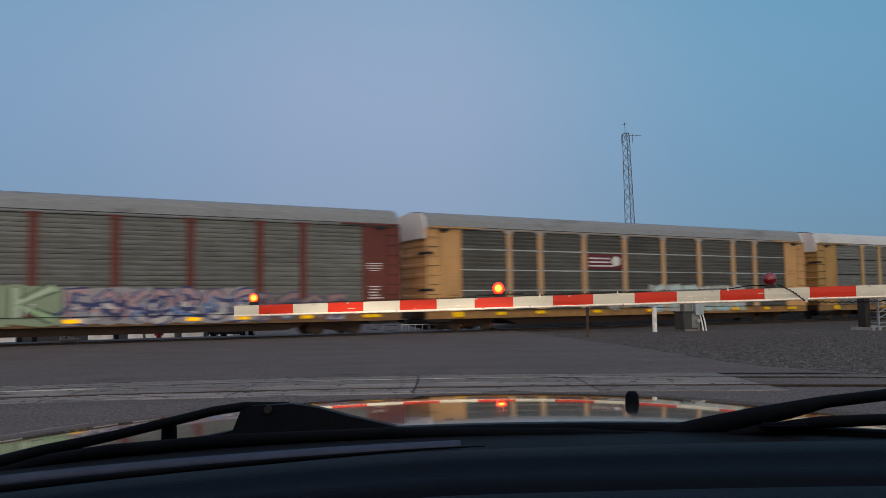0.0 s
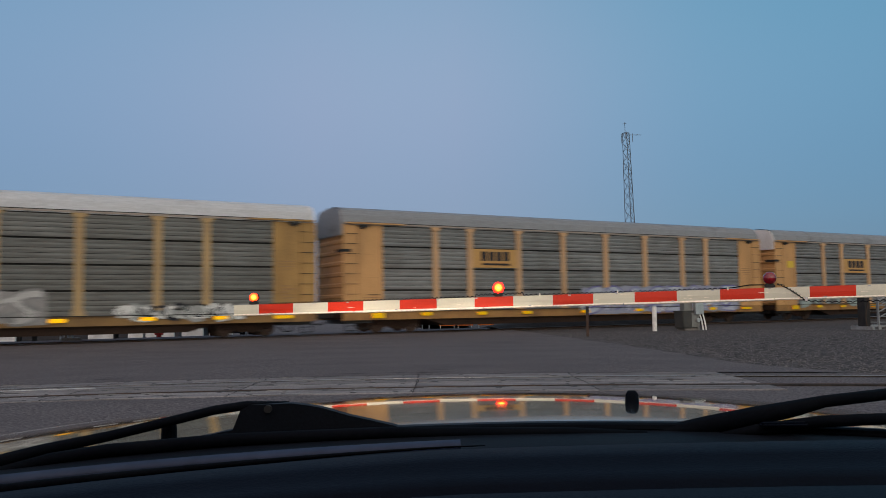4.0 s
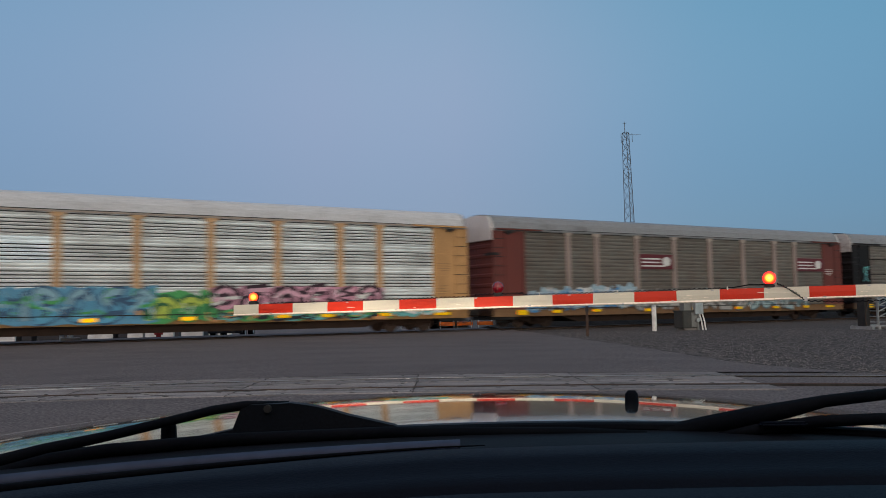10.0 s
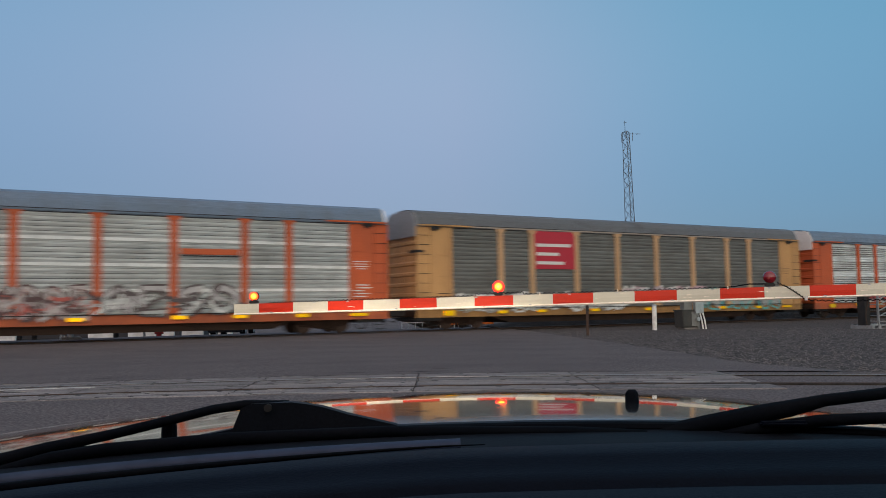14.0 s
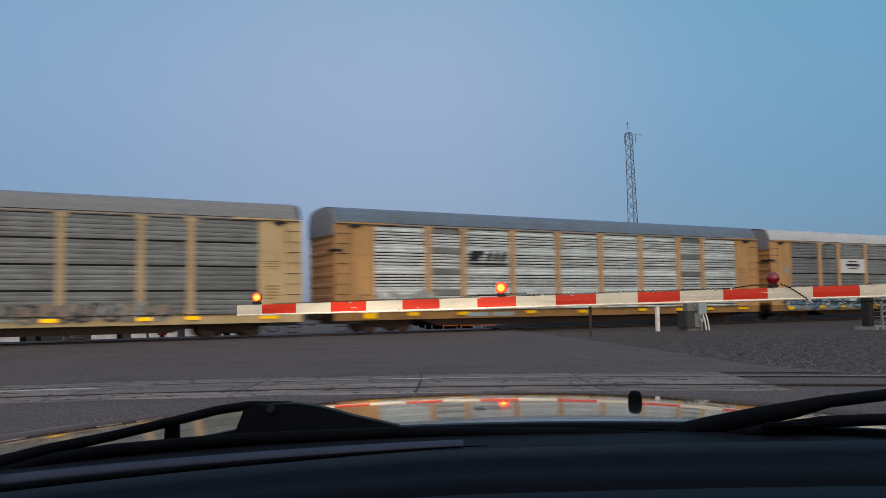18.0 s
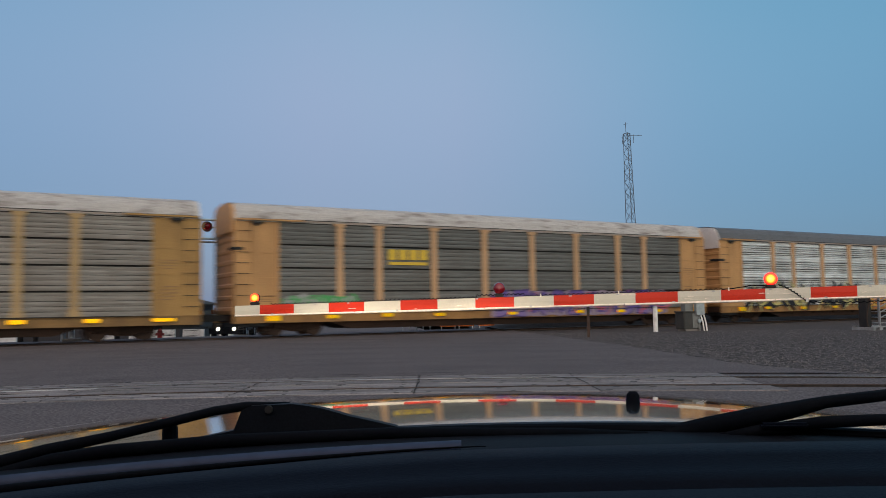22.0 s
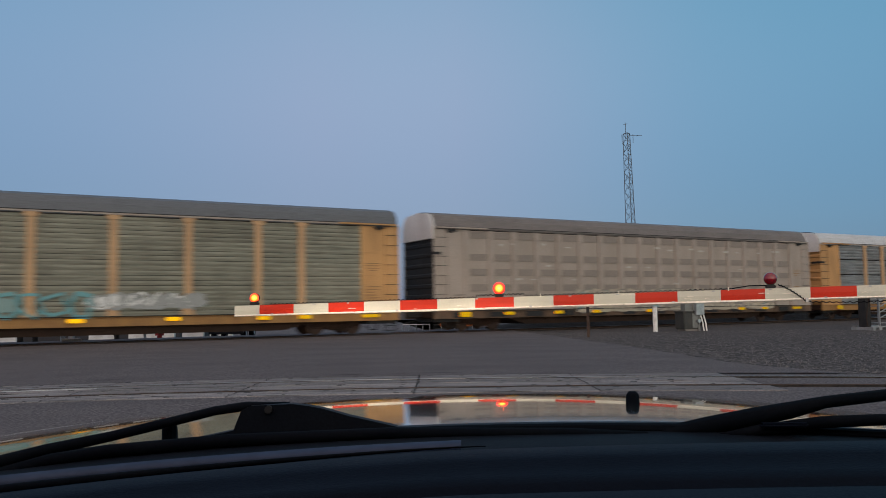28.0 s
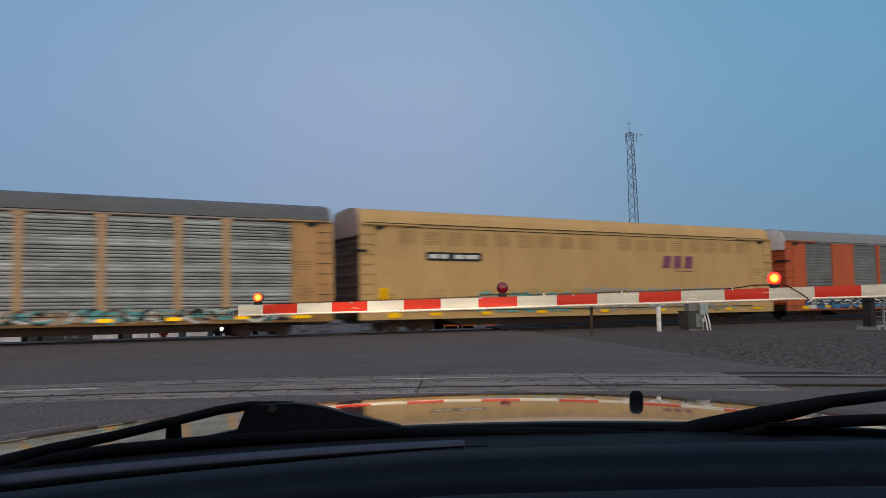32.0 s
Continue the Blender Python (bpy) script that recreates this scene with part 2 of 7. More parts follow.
SIDE = {
    "darker": mat("slats_blackish", (0.085, 0.08, 0.073), 0.55, 0.2, dirt=0.55, dirt_color=(0.05, 0.045, 0.04), size=1.6, streak=0.3, along=0.55, grain=20, contrast=0.2, drawn=True, vary=0.12),
    "slate": mat("slats_slate_grey", (0.215, 0.22, 0.222), 0.5, 0.25, dirt=0.5, size=1.6, streak=0.3, along=0.55, grain=20, contrast=0.2, drawn=True, vary=0.12),
    "putty": mat("slats_putty_grey", (0.228, 0.212, 0.19), 0.55, 0.15, dirt=0.5, dirt_color=(0.12, 0.09, 0.07), size=1.6, streak=0.3, along=0.55, grain=20, contrast=0.2, drawn=True, vary=0.12),
    "dark": mat("slats_dark_grey", (0.145, 0.145, 0.138), 0.55, 0.2, dirt=0.4, size=1.6, streak=0.3, along=0.55, grain=20, contrast=0.2, drawn=True, vary=0.12),
    "mid": mat("slats_grey", (0.19, 0.19, 0.187), 0.5, 0.25, dirt=0.5, size=1.6, streak=0.3, along=0.55, grain=20, contrast=0.2, drawn=True, vary=0.1),
    "light": mat("slats_light_grey", (0.40, 0.415, 0.41), 0.45, 0.3, dirt=0.42, size=1.6, streak=0.3, along=0.55, grain=20, contrast=0.2, drawn=True, vary=0.1),
    "steel": mat("slats_steel_grey", (0.37, 0.385, 0.38), 0.5, 0.3, dirt=0.42, size=1.6, streak=0.3, along=0.55, grain=20, contrast=0.2, drawn=True, vary=0.1),
    "bright": mat("slats_bright", (0.68, 0.70, 0.69), 0.4, 0.3, dirt=0.35, size=1.6, streak=0.3, along=0.55, grain=20, contrast=0.18, drawn=True, vary=0.08),
    "white": mat("slats_white", (0.72, 0.815, 0.85), 0.45, 0.1, dirt=0.2, dirt_color=(0.4, 0.4, 0.38), size=1.6, streak=0.3, along=0.55, grain=20, contrast=0.15, drawn=True, vary=0.05),
    "warm": mat("slats_warm_grey", (0.145, 0.132, 0.116), 0.55, 0.15, dirt=0.55, dirt_color=(0.12, 0.08, 0.06), size=1.6, streak=0.3, along=0.55, grain=20, contrast=0.2, drawn=True, vary=0.12),
    "olive": mat("slats_olive_grey", (0.215, 0.21, 0.165), 0.55, 0.15, dirt=0.5, size=1.6, streak=0.3, along=0.55, grain=20, contrast=0.2, drawn=True, vary=0.1),
}
INK = {}


def ink(r, g, b):
    """Sprayed or stencilled paint of that colour."""
    key = (r, g, b)
    if key not in INK:
        INK[key] = mat("sprayed_paint", key, 0.5, dirt=0.35, dirt_color=tuple(0.7 * c + 0.02 for c in key), size=2.5, bump=0.02)
    return INK[key]


GATE_RED = mat("gate_red_sheeting", (0.54, 0.028, 0.009), 0.45, dirt=0.12, size=5, bump=0.03, grain=150)
GATE_WHITE = mat("gate_white_sheeting", (0.59, 0.575, 0.47), 0.4, dirt=0.25, dirt_color=(0.4, 0.36, 0.3), size=3, bump=0.02, grain=120, contrast=0.07)
# cream with the headlight glint of the arm's lower lip put in
SHEET_EDGE = mat("pale_headlit_edge", (0.85, 0.78, 0.66), 0.4, dirt=0.1, size=5, bump=0.0)
GALV = mat("galvanised_steel", (0.42, 0.44, 0.45), 0.4, 0.7, dirt=0.3, size=4)
# headlight return from the far stripes is put into mirror-metal colours
SHEET_WHITE = mat("headlit_white_sheeting", (0.98, 0.86, 0.70), 0.18, 1.0, dirt=0.1, size=5, bump=0.0, contrast=0.05)
SHEET_RED = mat("headlit_red_sheeting", (0.98, 0.22, 0.04), 0.18, 1.0, dirt=0.1, size=5, bump=0.0, contrast=0.05)
CABINET = mat("cabinet_grey", (0.20, 0.21, 0.20), 0.5, 0.2, dirt=0.3, size=3)
POST_WHITE = mat("white_post_paint", (0.75, 0.74, 0.7), 0.5, dirt=0.3, size=4)
RUBBER = mat("black_rubber", (0.0022, 0.0033, 0.006), 0.8, spec=0.07, dirt=0.2, dirt_color=(0.015, 0.015, 0.015), size=20, grain=300, bump=0.05)
PLASTIC = mat("black_plastic", (0.0046, 0.0068, 0.0115), 0.6, spec=0.12, dirt=0.25, dirt_color=(0.018, 0.018, 0.02), size=12, grain=400, bump=0.05)
DASH = mat("dash_vinyl", (0.0040, 0.0062, 0.0130), 0.65, spec=0.07, dirt=0.3, dirt_color=(0.003, 0.004, 0.007), size=8, grain=500, bump=0.15)
HOOD = mat("silver_car_paint", (0.295, 0.31, 0.32), 0.1, 0.9, dirt=0.15, dirt_color=(0.12, 0.11, 0.10), size=5, grain=200, bump=0.0, coat=1.0)
LENS_OFF = mat("dark_red_lens", (0.22, 0.003, 0.010), 0.1, dirt=1.0, dirt_color=(0.012, 0.001, 0.002), size=40, bump=0.0, coat=1.0)


def lit_lens(name, r, stops):
    """A lens lit from within: hottest before its filament, deeper in colour towards its rim of radius r."""
    m = bpy.data.materials.new(name)
    m.use_nodes = True
    n, l = m.node_tree.nodes, m.node_tree.links
    tc, flat, far, ramp = n.new("ShaderNodeTexCoord"), n.new("ShaderNodeVectorMath"), n.new("ShaderNodeVectorMath"), n.new("ShaderNodeValToRGB")
    flat.operation, flat.inputs[1].default_value = "MULTIPLY", (1 / r, 0, 1 / r)
    far.operation = "LENGTH"
    l.new(tc.outputs["Object"], flat.inputs[0])
    l.new(flat.outputs[0], far.inputs[0])
    l.new(far.outputs["Value"], ramp.inputs[0])
    for k, (at, colour) in enumerate(stops):
        stop = ramp.color_ramp.elements[k] if k < 2 else ramp.color_ramp.elements.new(at)
        stop.position, stop.color = at, (*colour, 1)
    b = n["Principled BSDF"]
    b.inputs["Base Color"].default_value = (0.3, 0.01, 0.01, 1)
    l.new(ramp.outputs[0], b.inputs["Emission Color"])
    b.inputs["Emission Strength"].default_value = 8.0
    return m


ARM_LAMP = lit_lens("lit_arm_lamp", 0.062, [(0.0, (1.0, 0.40, 0.04)), (0.40, (1.0, 0.17, 0.012)), (0.66, (1.0, 0.035, 0.004)), (0.86, (0.9, 0.006, 0.004)), (1.0, (0.5, 0.002, 0.003))])
TIP_LAMP = lit_lens("lit_tip_lamp", 0.05, [(0.0, (0.9, 0.30, 0.035)), (0.45, (0.8, 0.13, 0.010)), (0.75, (0.6, 0.035, 0.004)), (1.0, (0.3, 0.008, 0.002))])
FAR_LAMP = lit_lens("lit_far_lamp", 0.155, [(0.0, (1.0, 0.3, 0.26)), (0.45, (1.0, 0.09, 0.08)), (0.75, (1.0, 0.012, 0.022)), (1.0, (0.6, 0.003, 0.01))])
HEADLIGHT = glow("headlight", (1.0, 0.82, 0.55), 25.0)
DARK_HOUSE = mat("dark_siding", (0.035, 0.036, 0.042), 0.8, dirt=0.3, size=1.0)
SHINGLE = mat("dark_shingles", (0.04, 0.04, 0.043), 0.9, dirt=0.4, size=3)
WINDOW_GLASS = mat("window_glass", (0.25, 0.28, 0.3), 0.08, dirt=0.1, size=3, bump=0)
TRIM_WHITE = mat("white_trim", (0.7, 0.7, 0.68), 0.5, dirt=0.2)
BARK = mat("bark", (0.09, 0.07, 0.055), 0.9, dirt=0.4, size=4, bump=0.6)
LEAF = mat("autumn_leaf", (0.16, 0.15, 0.07), 0.7, dirt=0.4, dirt_color=(0.06, 0.07, 0.03), size=1.5, vary=0.3)
SIGN_WHITE = mat("sign_white", (0.78, 0.78, 0.75), 0.5, dirt=0.15)
SIGN_BLACK = mat("sign_black", (0.02, 0.02, 0.02), 0.5, dirt=0.1)
ORANGE_PLASTIC = mat("orange_plastic", (0.7, 0.16, 0.02), 0.5, dirt=0.2)


# ---- mesh helpers ----
class Shape:
    """Points and faces gathered for one mesh; m is the material slot of what follows."""

    def __init__(self):
        self.v, self.f, self.s, self.m = [], [], [], 0

    def face(self, points):
        k = len(self.v)
        self.v += [tuple(p) for p in points]
        self.f.append(tuple(range(k, k + len(points))))
        self.s.append(self.m)
        return self

    def box(self, x0, x1, y0, y1, z0, z1):
        k = len(self.v)
        self.v += [(x, y, z) for z in (z0, z1) for x, y in ((x0, y0), (x1, y0), (x1, y1), (x0, y1))]
        self.f += [tuple(k + i for i in q) for q in ((3, 2, 1, 0), (4, 5, 6, 7), (0, 1, 5, 4), (1, 2, 6, 5), (2, 3, 7, 6), (3, 0, 4, 7))]
        self.s += [self.m] * 6
        return self

    def soft_box(self, x0, x1, y0, y1, z0, z1, b):
        """A box with its edges chamfered by b."""
        bm = bmesh.new()
        bmesh.ops.create_cube(bm, size=1)
        for w in bm.verts:
            w.co = Vector(((x0 + x1) / 2 + w.co.x * (x1 - x0), (y0 + y1) / 2 + w.co.y * (y1 - y0), (z0 + z1) / 2 + w.co.z * (z1 - z0)))
        bmesh.ops.bevel(bm, geom=bm.edges[:], offset=b, segments=2, affect="EDGES")
        return self.take(bm)

    def take(self, bm):
        k = len(self.v)
        bm.verts.index_update()
        self.v += [tuple(w.co) for w in bm.verts]
        self.f += [tuple(k + w.index for w in f.verts) for f in bm.faces]
        self.s += [self.m] * len(bm.faces)
        bm.free()
        return self

    def tube(self, points, radius, n=8, caps=True):
        """A round bar through the points; radius is one number or one for each point."""
        pts = [Vector(p) for p in points]
        rad = radius if isinstance(radius, (list, tuple)) else [radius] * len(pts)
        k = len(self.v)
        for i, p in enumerate(pts):
            d = (pts[min(i + 1, len(pts) - 1)] - pts[max(i - 1, 0)]).normalized()
            a = d.cross(Vector((0, 0, 1)) if abs(d.z) < 0.9 else Vector((1, 0, 0))).normalized()
            b = d.cross(a)
            for j in range(n):
                w = 2 * math.pi * j / n
                self.v.append(tuple(p + rad[i] * (math.cos(w) * a + math.sin(w) * b)))
        for i in range(len(pts) - 1):
            for j in range(n):
                self.f.append((k + i * n + j, k + i * n + (j + 1) % n, k + (i + 1) * n + (j + 1) % n, k + (i + 1) * n + j))
                self.s.append(self.m)
        if caps:
            self.f += [tuple(k + j for j in reversed(range(n))), tuple(k + (len(pts) - 1) * n + j for j in range(n))]
            self.s += [self.m] * 2
        return self

    def loft(self, rows):
        """A sheet through rows of points."""
        k, n = len(self.v), len(rows[0])
        for r in rows:
            self.v += [tuple(p) for p in r]
        for i in range(len(rows) - 1):
            for j in range(n - 1):
                self.f.append((k + i * n + j, k + i * n + j + 1, k + (i + 1) * n + j + 1, k + (i + 1) * n + j))
                self.s.append(self.m)
        return self

    def prism(self, outline, axis, a, b):
        """An outline (pairs) drawn along axis from a to b."""
        put = {"x": lambda p, w: (w, p[0], p[1]), "y": lambda p, w: (p[0], w, p[1]), "z": lambda p, w: (p[0], p[1], w)}[axis]
        n, k = len(outline), len(self.v)
        self.v += [put(p, a) for p in outline] + [put(p, b) for p in outline]
        self.f += [(k + i, k + (i + 1) % n, k + n + (i + 1) % n, k + n + i) for i in range(n)]
        self.f += [tuple(k + i for i in reversed(range(n))), tuple(k + n + i for i in range(n))]
        self.s += [self.m] * (n + 2)
        return self

    def mesh(self, name, smooth=False):
        me = bpy.data.meshes.new(name)
        me.from_pydata(self.v, [], self.f)
        me.polygons.foreach_set("material_index", self.s)
        bm = bmesh.new()
        bm.from_mesh(me)
        bmesh.ops.recalc_face_normals(bm, faces=bm.faces[:])
        bm.to_mesh(me)
        bm.free()
        if smooth:
            me.polygons.foreach_set("use_smooth", [True] * len(me.polygons))
        return me


def thing(name, m, label, category, group="", kind=""):
    ob = new(name)
    ob.matrix_basis = m
    ob.empty_display_size = 0.2
    return tagged(ob, label, category, group, kind)


def part(name, shape, mats, parent, label="", at=None, smooth=False):
    """One mesh under a thing or a part. shape: a Shape, or a mesh that repeats share."""
    me = shape.mesh(name, smooth) if isinstance(shape, Shape) else shape
    mats = mats if isinstance(mats, (list, tuple)) else [mats]
    while len(me.materials) < len(mats):
        me.materials.append(None)
    ob = new(name, me)
    for slot, m in zip(ob.material_slots, mats):
        slot.link, slot.material = "OBJECT", m
    if parent:
        ob.parent = parent
    if at is not None:
        ob.matrix_basis = at if isinstance(at, Matrix) else Matrix.Translation(at)
    return tagged(ob, label)


KEPT = {}


def kept(key, make, smooth=False):
    """A mesh made once and shared."""
    if key not in KEPT:
        KEPT[key] = make().mesh(str(key[0] if isinstance(key, tuple) else key), smooth)
    return KEPT[key]


def ground_z(x, y):
    """Crowned where the road meets the siding; falling gently beyond the main track."""
    near = min(1.0, max(0.0, (30 - y) / 12))
    z = -0.0014 * min(x * x, 110) * near
    along = -0.497 * x + 0.868 * y - 40.0
    return z - 1.15 * min(1.0, max(0.0, along / 24)) ** 1.2


# ---- ground and road ----
def grid(xs_of_row, ys, lift):
    s = Shape()
    s.loft([[(x, y, ground_z(x, y) + lift) for x in xs_of_row(y)] for y in ys])
    return s


def spread(lo, hi, n):
    return [lo + (hi - lo) * i / (n - 1) for i in range(n)]


FAR_Y = [-3000, -800, -200, -60, -20, -8] + spread(-4, 70, 75) + [80, 95, 120, 170, 260, 500, 1200, 3500]
FAR_X = [-3500, -900, -300, -120, -70] + spread(-48, 48, 65) + [70, 120, 300, 900, 3500]
ground = part("ground", grid(lambda y: FAR_X, FAR_Y, -0.03), GRAVEL, None, "dark gravel and dirt round the level crossing", smooth=True)
tagged(ground, kind="structure", category="ground")

rng = random.Random(5)
EDGE = {}


def road_edge(y):
    k = round(y, 2)
    if k not in EDGE:
        base = 6.18 - (y - 16.5) * 0.105 if y > 16.5 else 6.18 + (16.5 - y) * 0.5
        EDGE[k] = base + rng.uniform(-0.09, 0.09)
    return EDGE[k]


road_y = spread(-12, 11.35, 20) + spread(14.5, 75, 110) + [90, 120, 180]
road_near = part("road", grid(lambda y: [-45, -30, -20] + spread(-14, 3, 35) + [road_edge(y) - 0.7, road_edge(y)], [y for y in road_y if y < 12], 0.0), ASPHALT, None,
                 "dark worn asphalt road before the siding", smooth=True)
road_far = part("road", grid(lambda y: [-45, -30, -20] + spread(-14, 3, 35) + [road_edge(y) - 0.7, road_edge(y)], [y for y in road_y if y > 12], 0.0), ASPHALT, None,
                "dark patched asphalt road running over the tracks", smooth=True)
for o in (road_near, road_far):
    tagged(o, kind="structure", category="road")

# ---- the siding's crossing: concrete panels and rails across the road ----
SIDING_Y, GAUGE = 12.93, 1.5
siding = thing("siding_crossing", Matrix(), "weathered concrete crossing panels with two rails flush in the road", "crossing", kind="structure")


def siding_rail(y):
    s = Shape()
    xs = spread(-34, 34, 69)
    for dz0, dz1, w, slot in ((-0.10, 0.004, 0.036, 0), (0.004, 0.012, 0.022, 1)):
        s.m = slot
        s.loft([[(x, y - w, ground_z(x, y) + dz0), (x, y - w, ground_z(x, y) + dz1), (x, y + w, ground_z(x, y) + dz1), (x, y + w, ground_z(x, y) + dz0)] for x in xs])
    return s


for side_y in (-1, 1):
    part("rail", siding_rail(SIDING_Y + side_y * GAUGE / 2), [mat("grimy_rail", (0.06, 0.052, 0.05), 0.8, dirt=0.4, size=3), RAIL_DARK if side_y < 0 else STEEL], siding, "rail with a worn head")


prng = random.Random(11)


def crossing_panel(x0, x1, y0, y1):
    s = Shape()
    n = 7
    xs = [x0 + 0.002] + spread(x0 + 0.03, x1 - 0.03, n) + [x1 - 0.002]
    s.loft([[(x, y, ground_z(x, (y0 + y1) / 2) + z) for y, z in ((y0, -0.12), (y0, -0.012), (y0 + 0.015, 0.002), (y1 - 0.015, 0.002), (y1, -0.012), (y1, -0.12))] for x in xs])
    for bx in spread(x0 + 0.25, x1 - 0.25, 5):
        for by in (y0 + 0.14, y1 - 0.14):
            if prng.random() < 0.6:
                wide, z = prng.uniform(0.02, 0.05), ground_z(bx, by)
                px = bx + prng.uniform(-0.12, 0.12)
                s.m = 1
                s.box(px - wide, px + wide, by - 0.022, by + 0.022, z - 0.01, z + 0.0065)
    # scraped streaks and chipped edges
    for k in range(4):
        px, wide, by = prng.uniform(x0 + 0.1, x1 - 0.9), prng.uniform(0.1, 0.75), prng.choice((y0 + 0.03, y1 - 0.03, prng.uniform(y0 + 0.05, y1 - 0.05)))
        z = ground_z(px + wide / 2, by)
        s.m = prng.choice((1, 2, 2))
        s.box(px, px + wide, by - prng.uniform(0.006, 0.016), by + 0.006, z - 0.01, z + 0.0055)
    return s


for i in range(-7, 2):
    x0, x1 = -0.45 + i * 2.62, -0.45 + (i + 1) * 2.62 - 0.006
    for y0, y1 in ((11.42, 12.11), (12.25, 12.92), (12.94, 13.61), (13.75, 14.44)):
        part("panel", crossing_panel(x0 + prng.uniform(0, 0.004), x1 - prng.uniform(0, 0.006), y0 + prng.uniform(0, 0.012), y1 - prng.uniform(0, 0.012)), [PANEL, BLACK, CONCRETE], siding)
flange = Shape()
flange.loft([[(x, y, ground_z(x, y) + z) for y, z in ((11.36, -0.02), (12.11, -0.02), (12.12, -0.07), (12.24, -0.07), (12.25, -0.016), (13.61, -0.016), (13.62, -0.07), (13.74, -0.07), (13.75, -0.016), (14.5, -0.02))] for x in spread(-34, 34, 69)])
# pale strip stands in for the bright glint line left along the siding
edge = Shape()
edge.loft([[(x, y, ground_z(x, 13.28) + z) for y, z in ((13.262, -0.02), (13.264, 0.008), (13.296, 0.008), (13.298, -0.02))] for x in spread(-14, -5.66, 18)])
part("edge_strip", edge, PALE, siding, "pale strip standing in for a bright glint beside the rail")
# mud packed beside the rails, and the broken joints between panels
for side_y, reach in ((-1, 0.09), (1, 0.06)):
    for lip in (-1, 1):
        y = SIDING_Y + side_y * GAUGE / 2
        a, b = sorted((y + lip * 0.037, y + lip * reach))
        part("packed_mud", Shape().loft([[(x, a, ground_z(x, y) - 0.05), (x, a, ground_z(x, y) + 0.005), (x, b, ground_z(x, y) + 0.005), (x, b, ground_z(x, y) - 0.05)] for x in spread(-34, 34, 69)]), BALLAST, siding, "dark mud packed beside the rail")
for i in range(-6, 3):
    jx, crack = -0.45 + i * 2.62 - 0.003, Shape()
    for y0, y1 in ((11.44, 12.07), (12.28, 13.59), (13.77, 14.50)):
        rows = []
        for k, y in enumerate(spread(y0, y1, 6)):
            w, dx = prng.uniform(0.002, 0.012), prng.uniform(-0.035, 0.035)
            rows.append([(jx + dx - w, y, ground_z(jx, y) + 0.0075), (jx + dx + w, y + 0.02, ground_z(jx, y) + 0.0075)])
        crack.loft(rows)
    part("joint_crack", crack, GAP_AND_SHADE, siding, "jagged dark joint between panels")
for cx, cy, far in ((-1.75, 14.9, 0.36), (-0.85, 15.0, 0.2), (-0.25, 14.95, 0.45), (-0.05, 15.6, 0.2), (1.9, 14.8, 0.16), (-6.2, 15.1, 0.3)):
    rows = []
    for k in range(7):
        x, w = cx + far * (k / 6 - 0.5) * 2, 0.045 * math.sin(math.pi * (k + 0.3) / 6.6) * prng.uniform(0.5, 1.2)
        y = cy + prng.uniform(-0.03, 0.03)
        rows.append([(x, y - w, ground_z(x, cy) + 0.005), (x, y + w, ground_z(x, cy) + 0.005)])
    part("tar_crack", Shape().loft(rows), GAP_AND_SHADE, road_far, "short black crack in the asphalt")
part("flangeway", flange, ASPHALT, siding, "dark gap beside the rails")

# ---- the main track and a further one ----
TURN = 29.804
ALONG, ACROSS = Vector((0.86773, 0.49703, 0)), Vector((-0.49703, 0.86773, 0))
NEAR_FACE = 33.862
CENTRE = NEAR_FACE + 1.6


def main_track(offset, name, label):
    t = thing(name, Matrix.Translation(ACROSS * offset) @ pose(0, 0, 0, 0, 0, TURN), label, "railway track", kind="structure")
    zt = 0.0 if offset < 40 else -0.25
    for y in (-0.75, 0.75):
        part("rail", Shape().prism([(y - 0.07, zt - 0.1), (y + 0.07, zt - 0.1), (y + 0.02, zt - 0.07), (y + 0.036, zt), (y + 0.03, zt + 0.03), (y - 0.03, zt + 0.03), (y - 0.036, zt), (y - 0.02, zt - 0.07)], "x", -90, 330), [RAIL_DARK], t)
    ties, tr = Shape(), random.Random(3)
    for i in range(210):
        x = 24 + i * 0.56
        ties.box(x - 0.11, x + 0.11, -1.3 + tr.uniform(-0.05, 0.05), 1.3, zt - 0.16, zt - 0.015 + tr.uniform(-0.01, 0.01))
    tagged(part("ties", ties, TIMBER, t), kind="stuff")
    bed = Shape()
    bed.loft([[(x, y, z + zt) for y, z in ((-3.2, -0.06), (-1.9, -0.03), (1.9, -0.03), (4.2, -0.16))] for x in spread(22.5, 330, 100)])
    part("ballast", bed, BALLAST, t, "dark stone ballast bed")
    return t


main_track(CENTRE, "main_track", "main line track with dark ballast and timber ties")
main_track(45.2, "far_track", "second track lying beyond the passing train")

# added bank hides lit ground, standing in for deep shadow under the train
bank = Shape()
brng = random.Random(8)
bank.loft([[(x, y, z if k in (0, 4) else z * min(1, (x - 25.9) / 3) + brng.uniform(-0.03, 0.03)) for k, (y, z) in enumerate(((-1.5, -0.1), (-0.7, 0.26), (0, 0.42), (0.8, 0.3), (2.2, -0.4)))] for x in spread(26, 200, 350)])
bank_ob = part("ballast_bank", bank, BALLAST, None, "low dark ballast bank beyond the main track, raised for shadow under the train", at=Matrix.Translation(ACROSS * 40.2) @ pose(0, 0, 0, 0, 0, TURN))
tagged(bank_ob, kind="structure", category="bank")

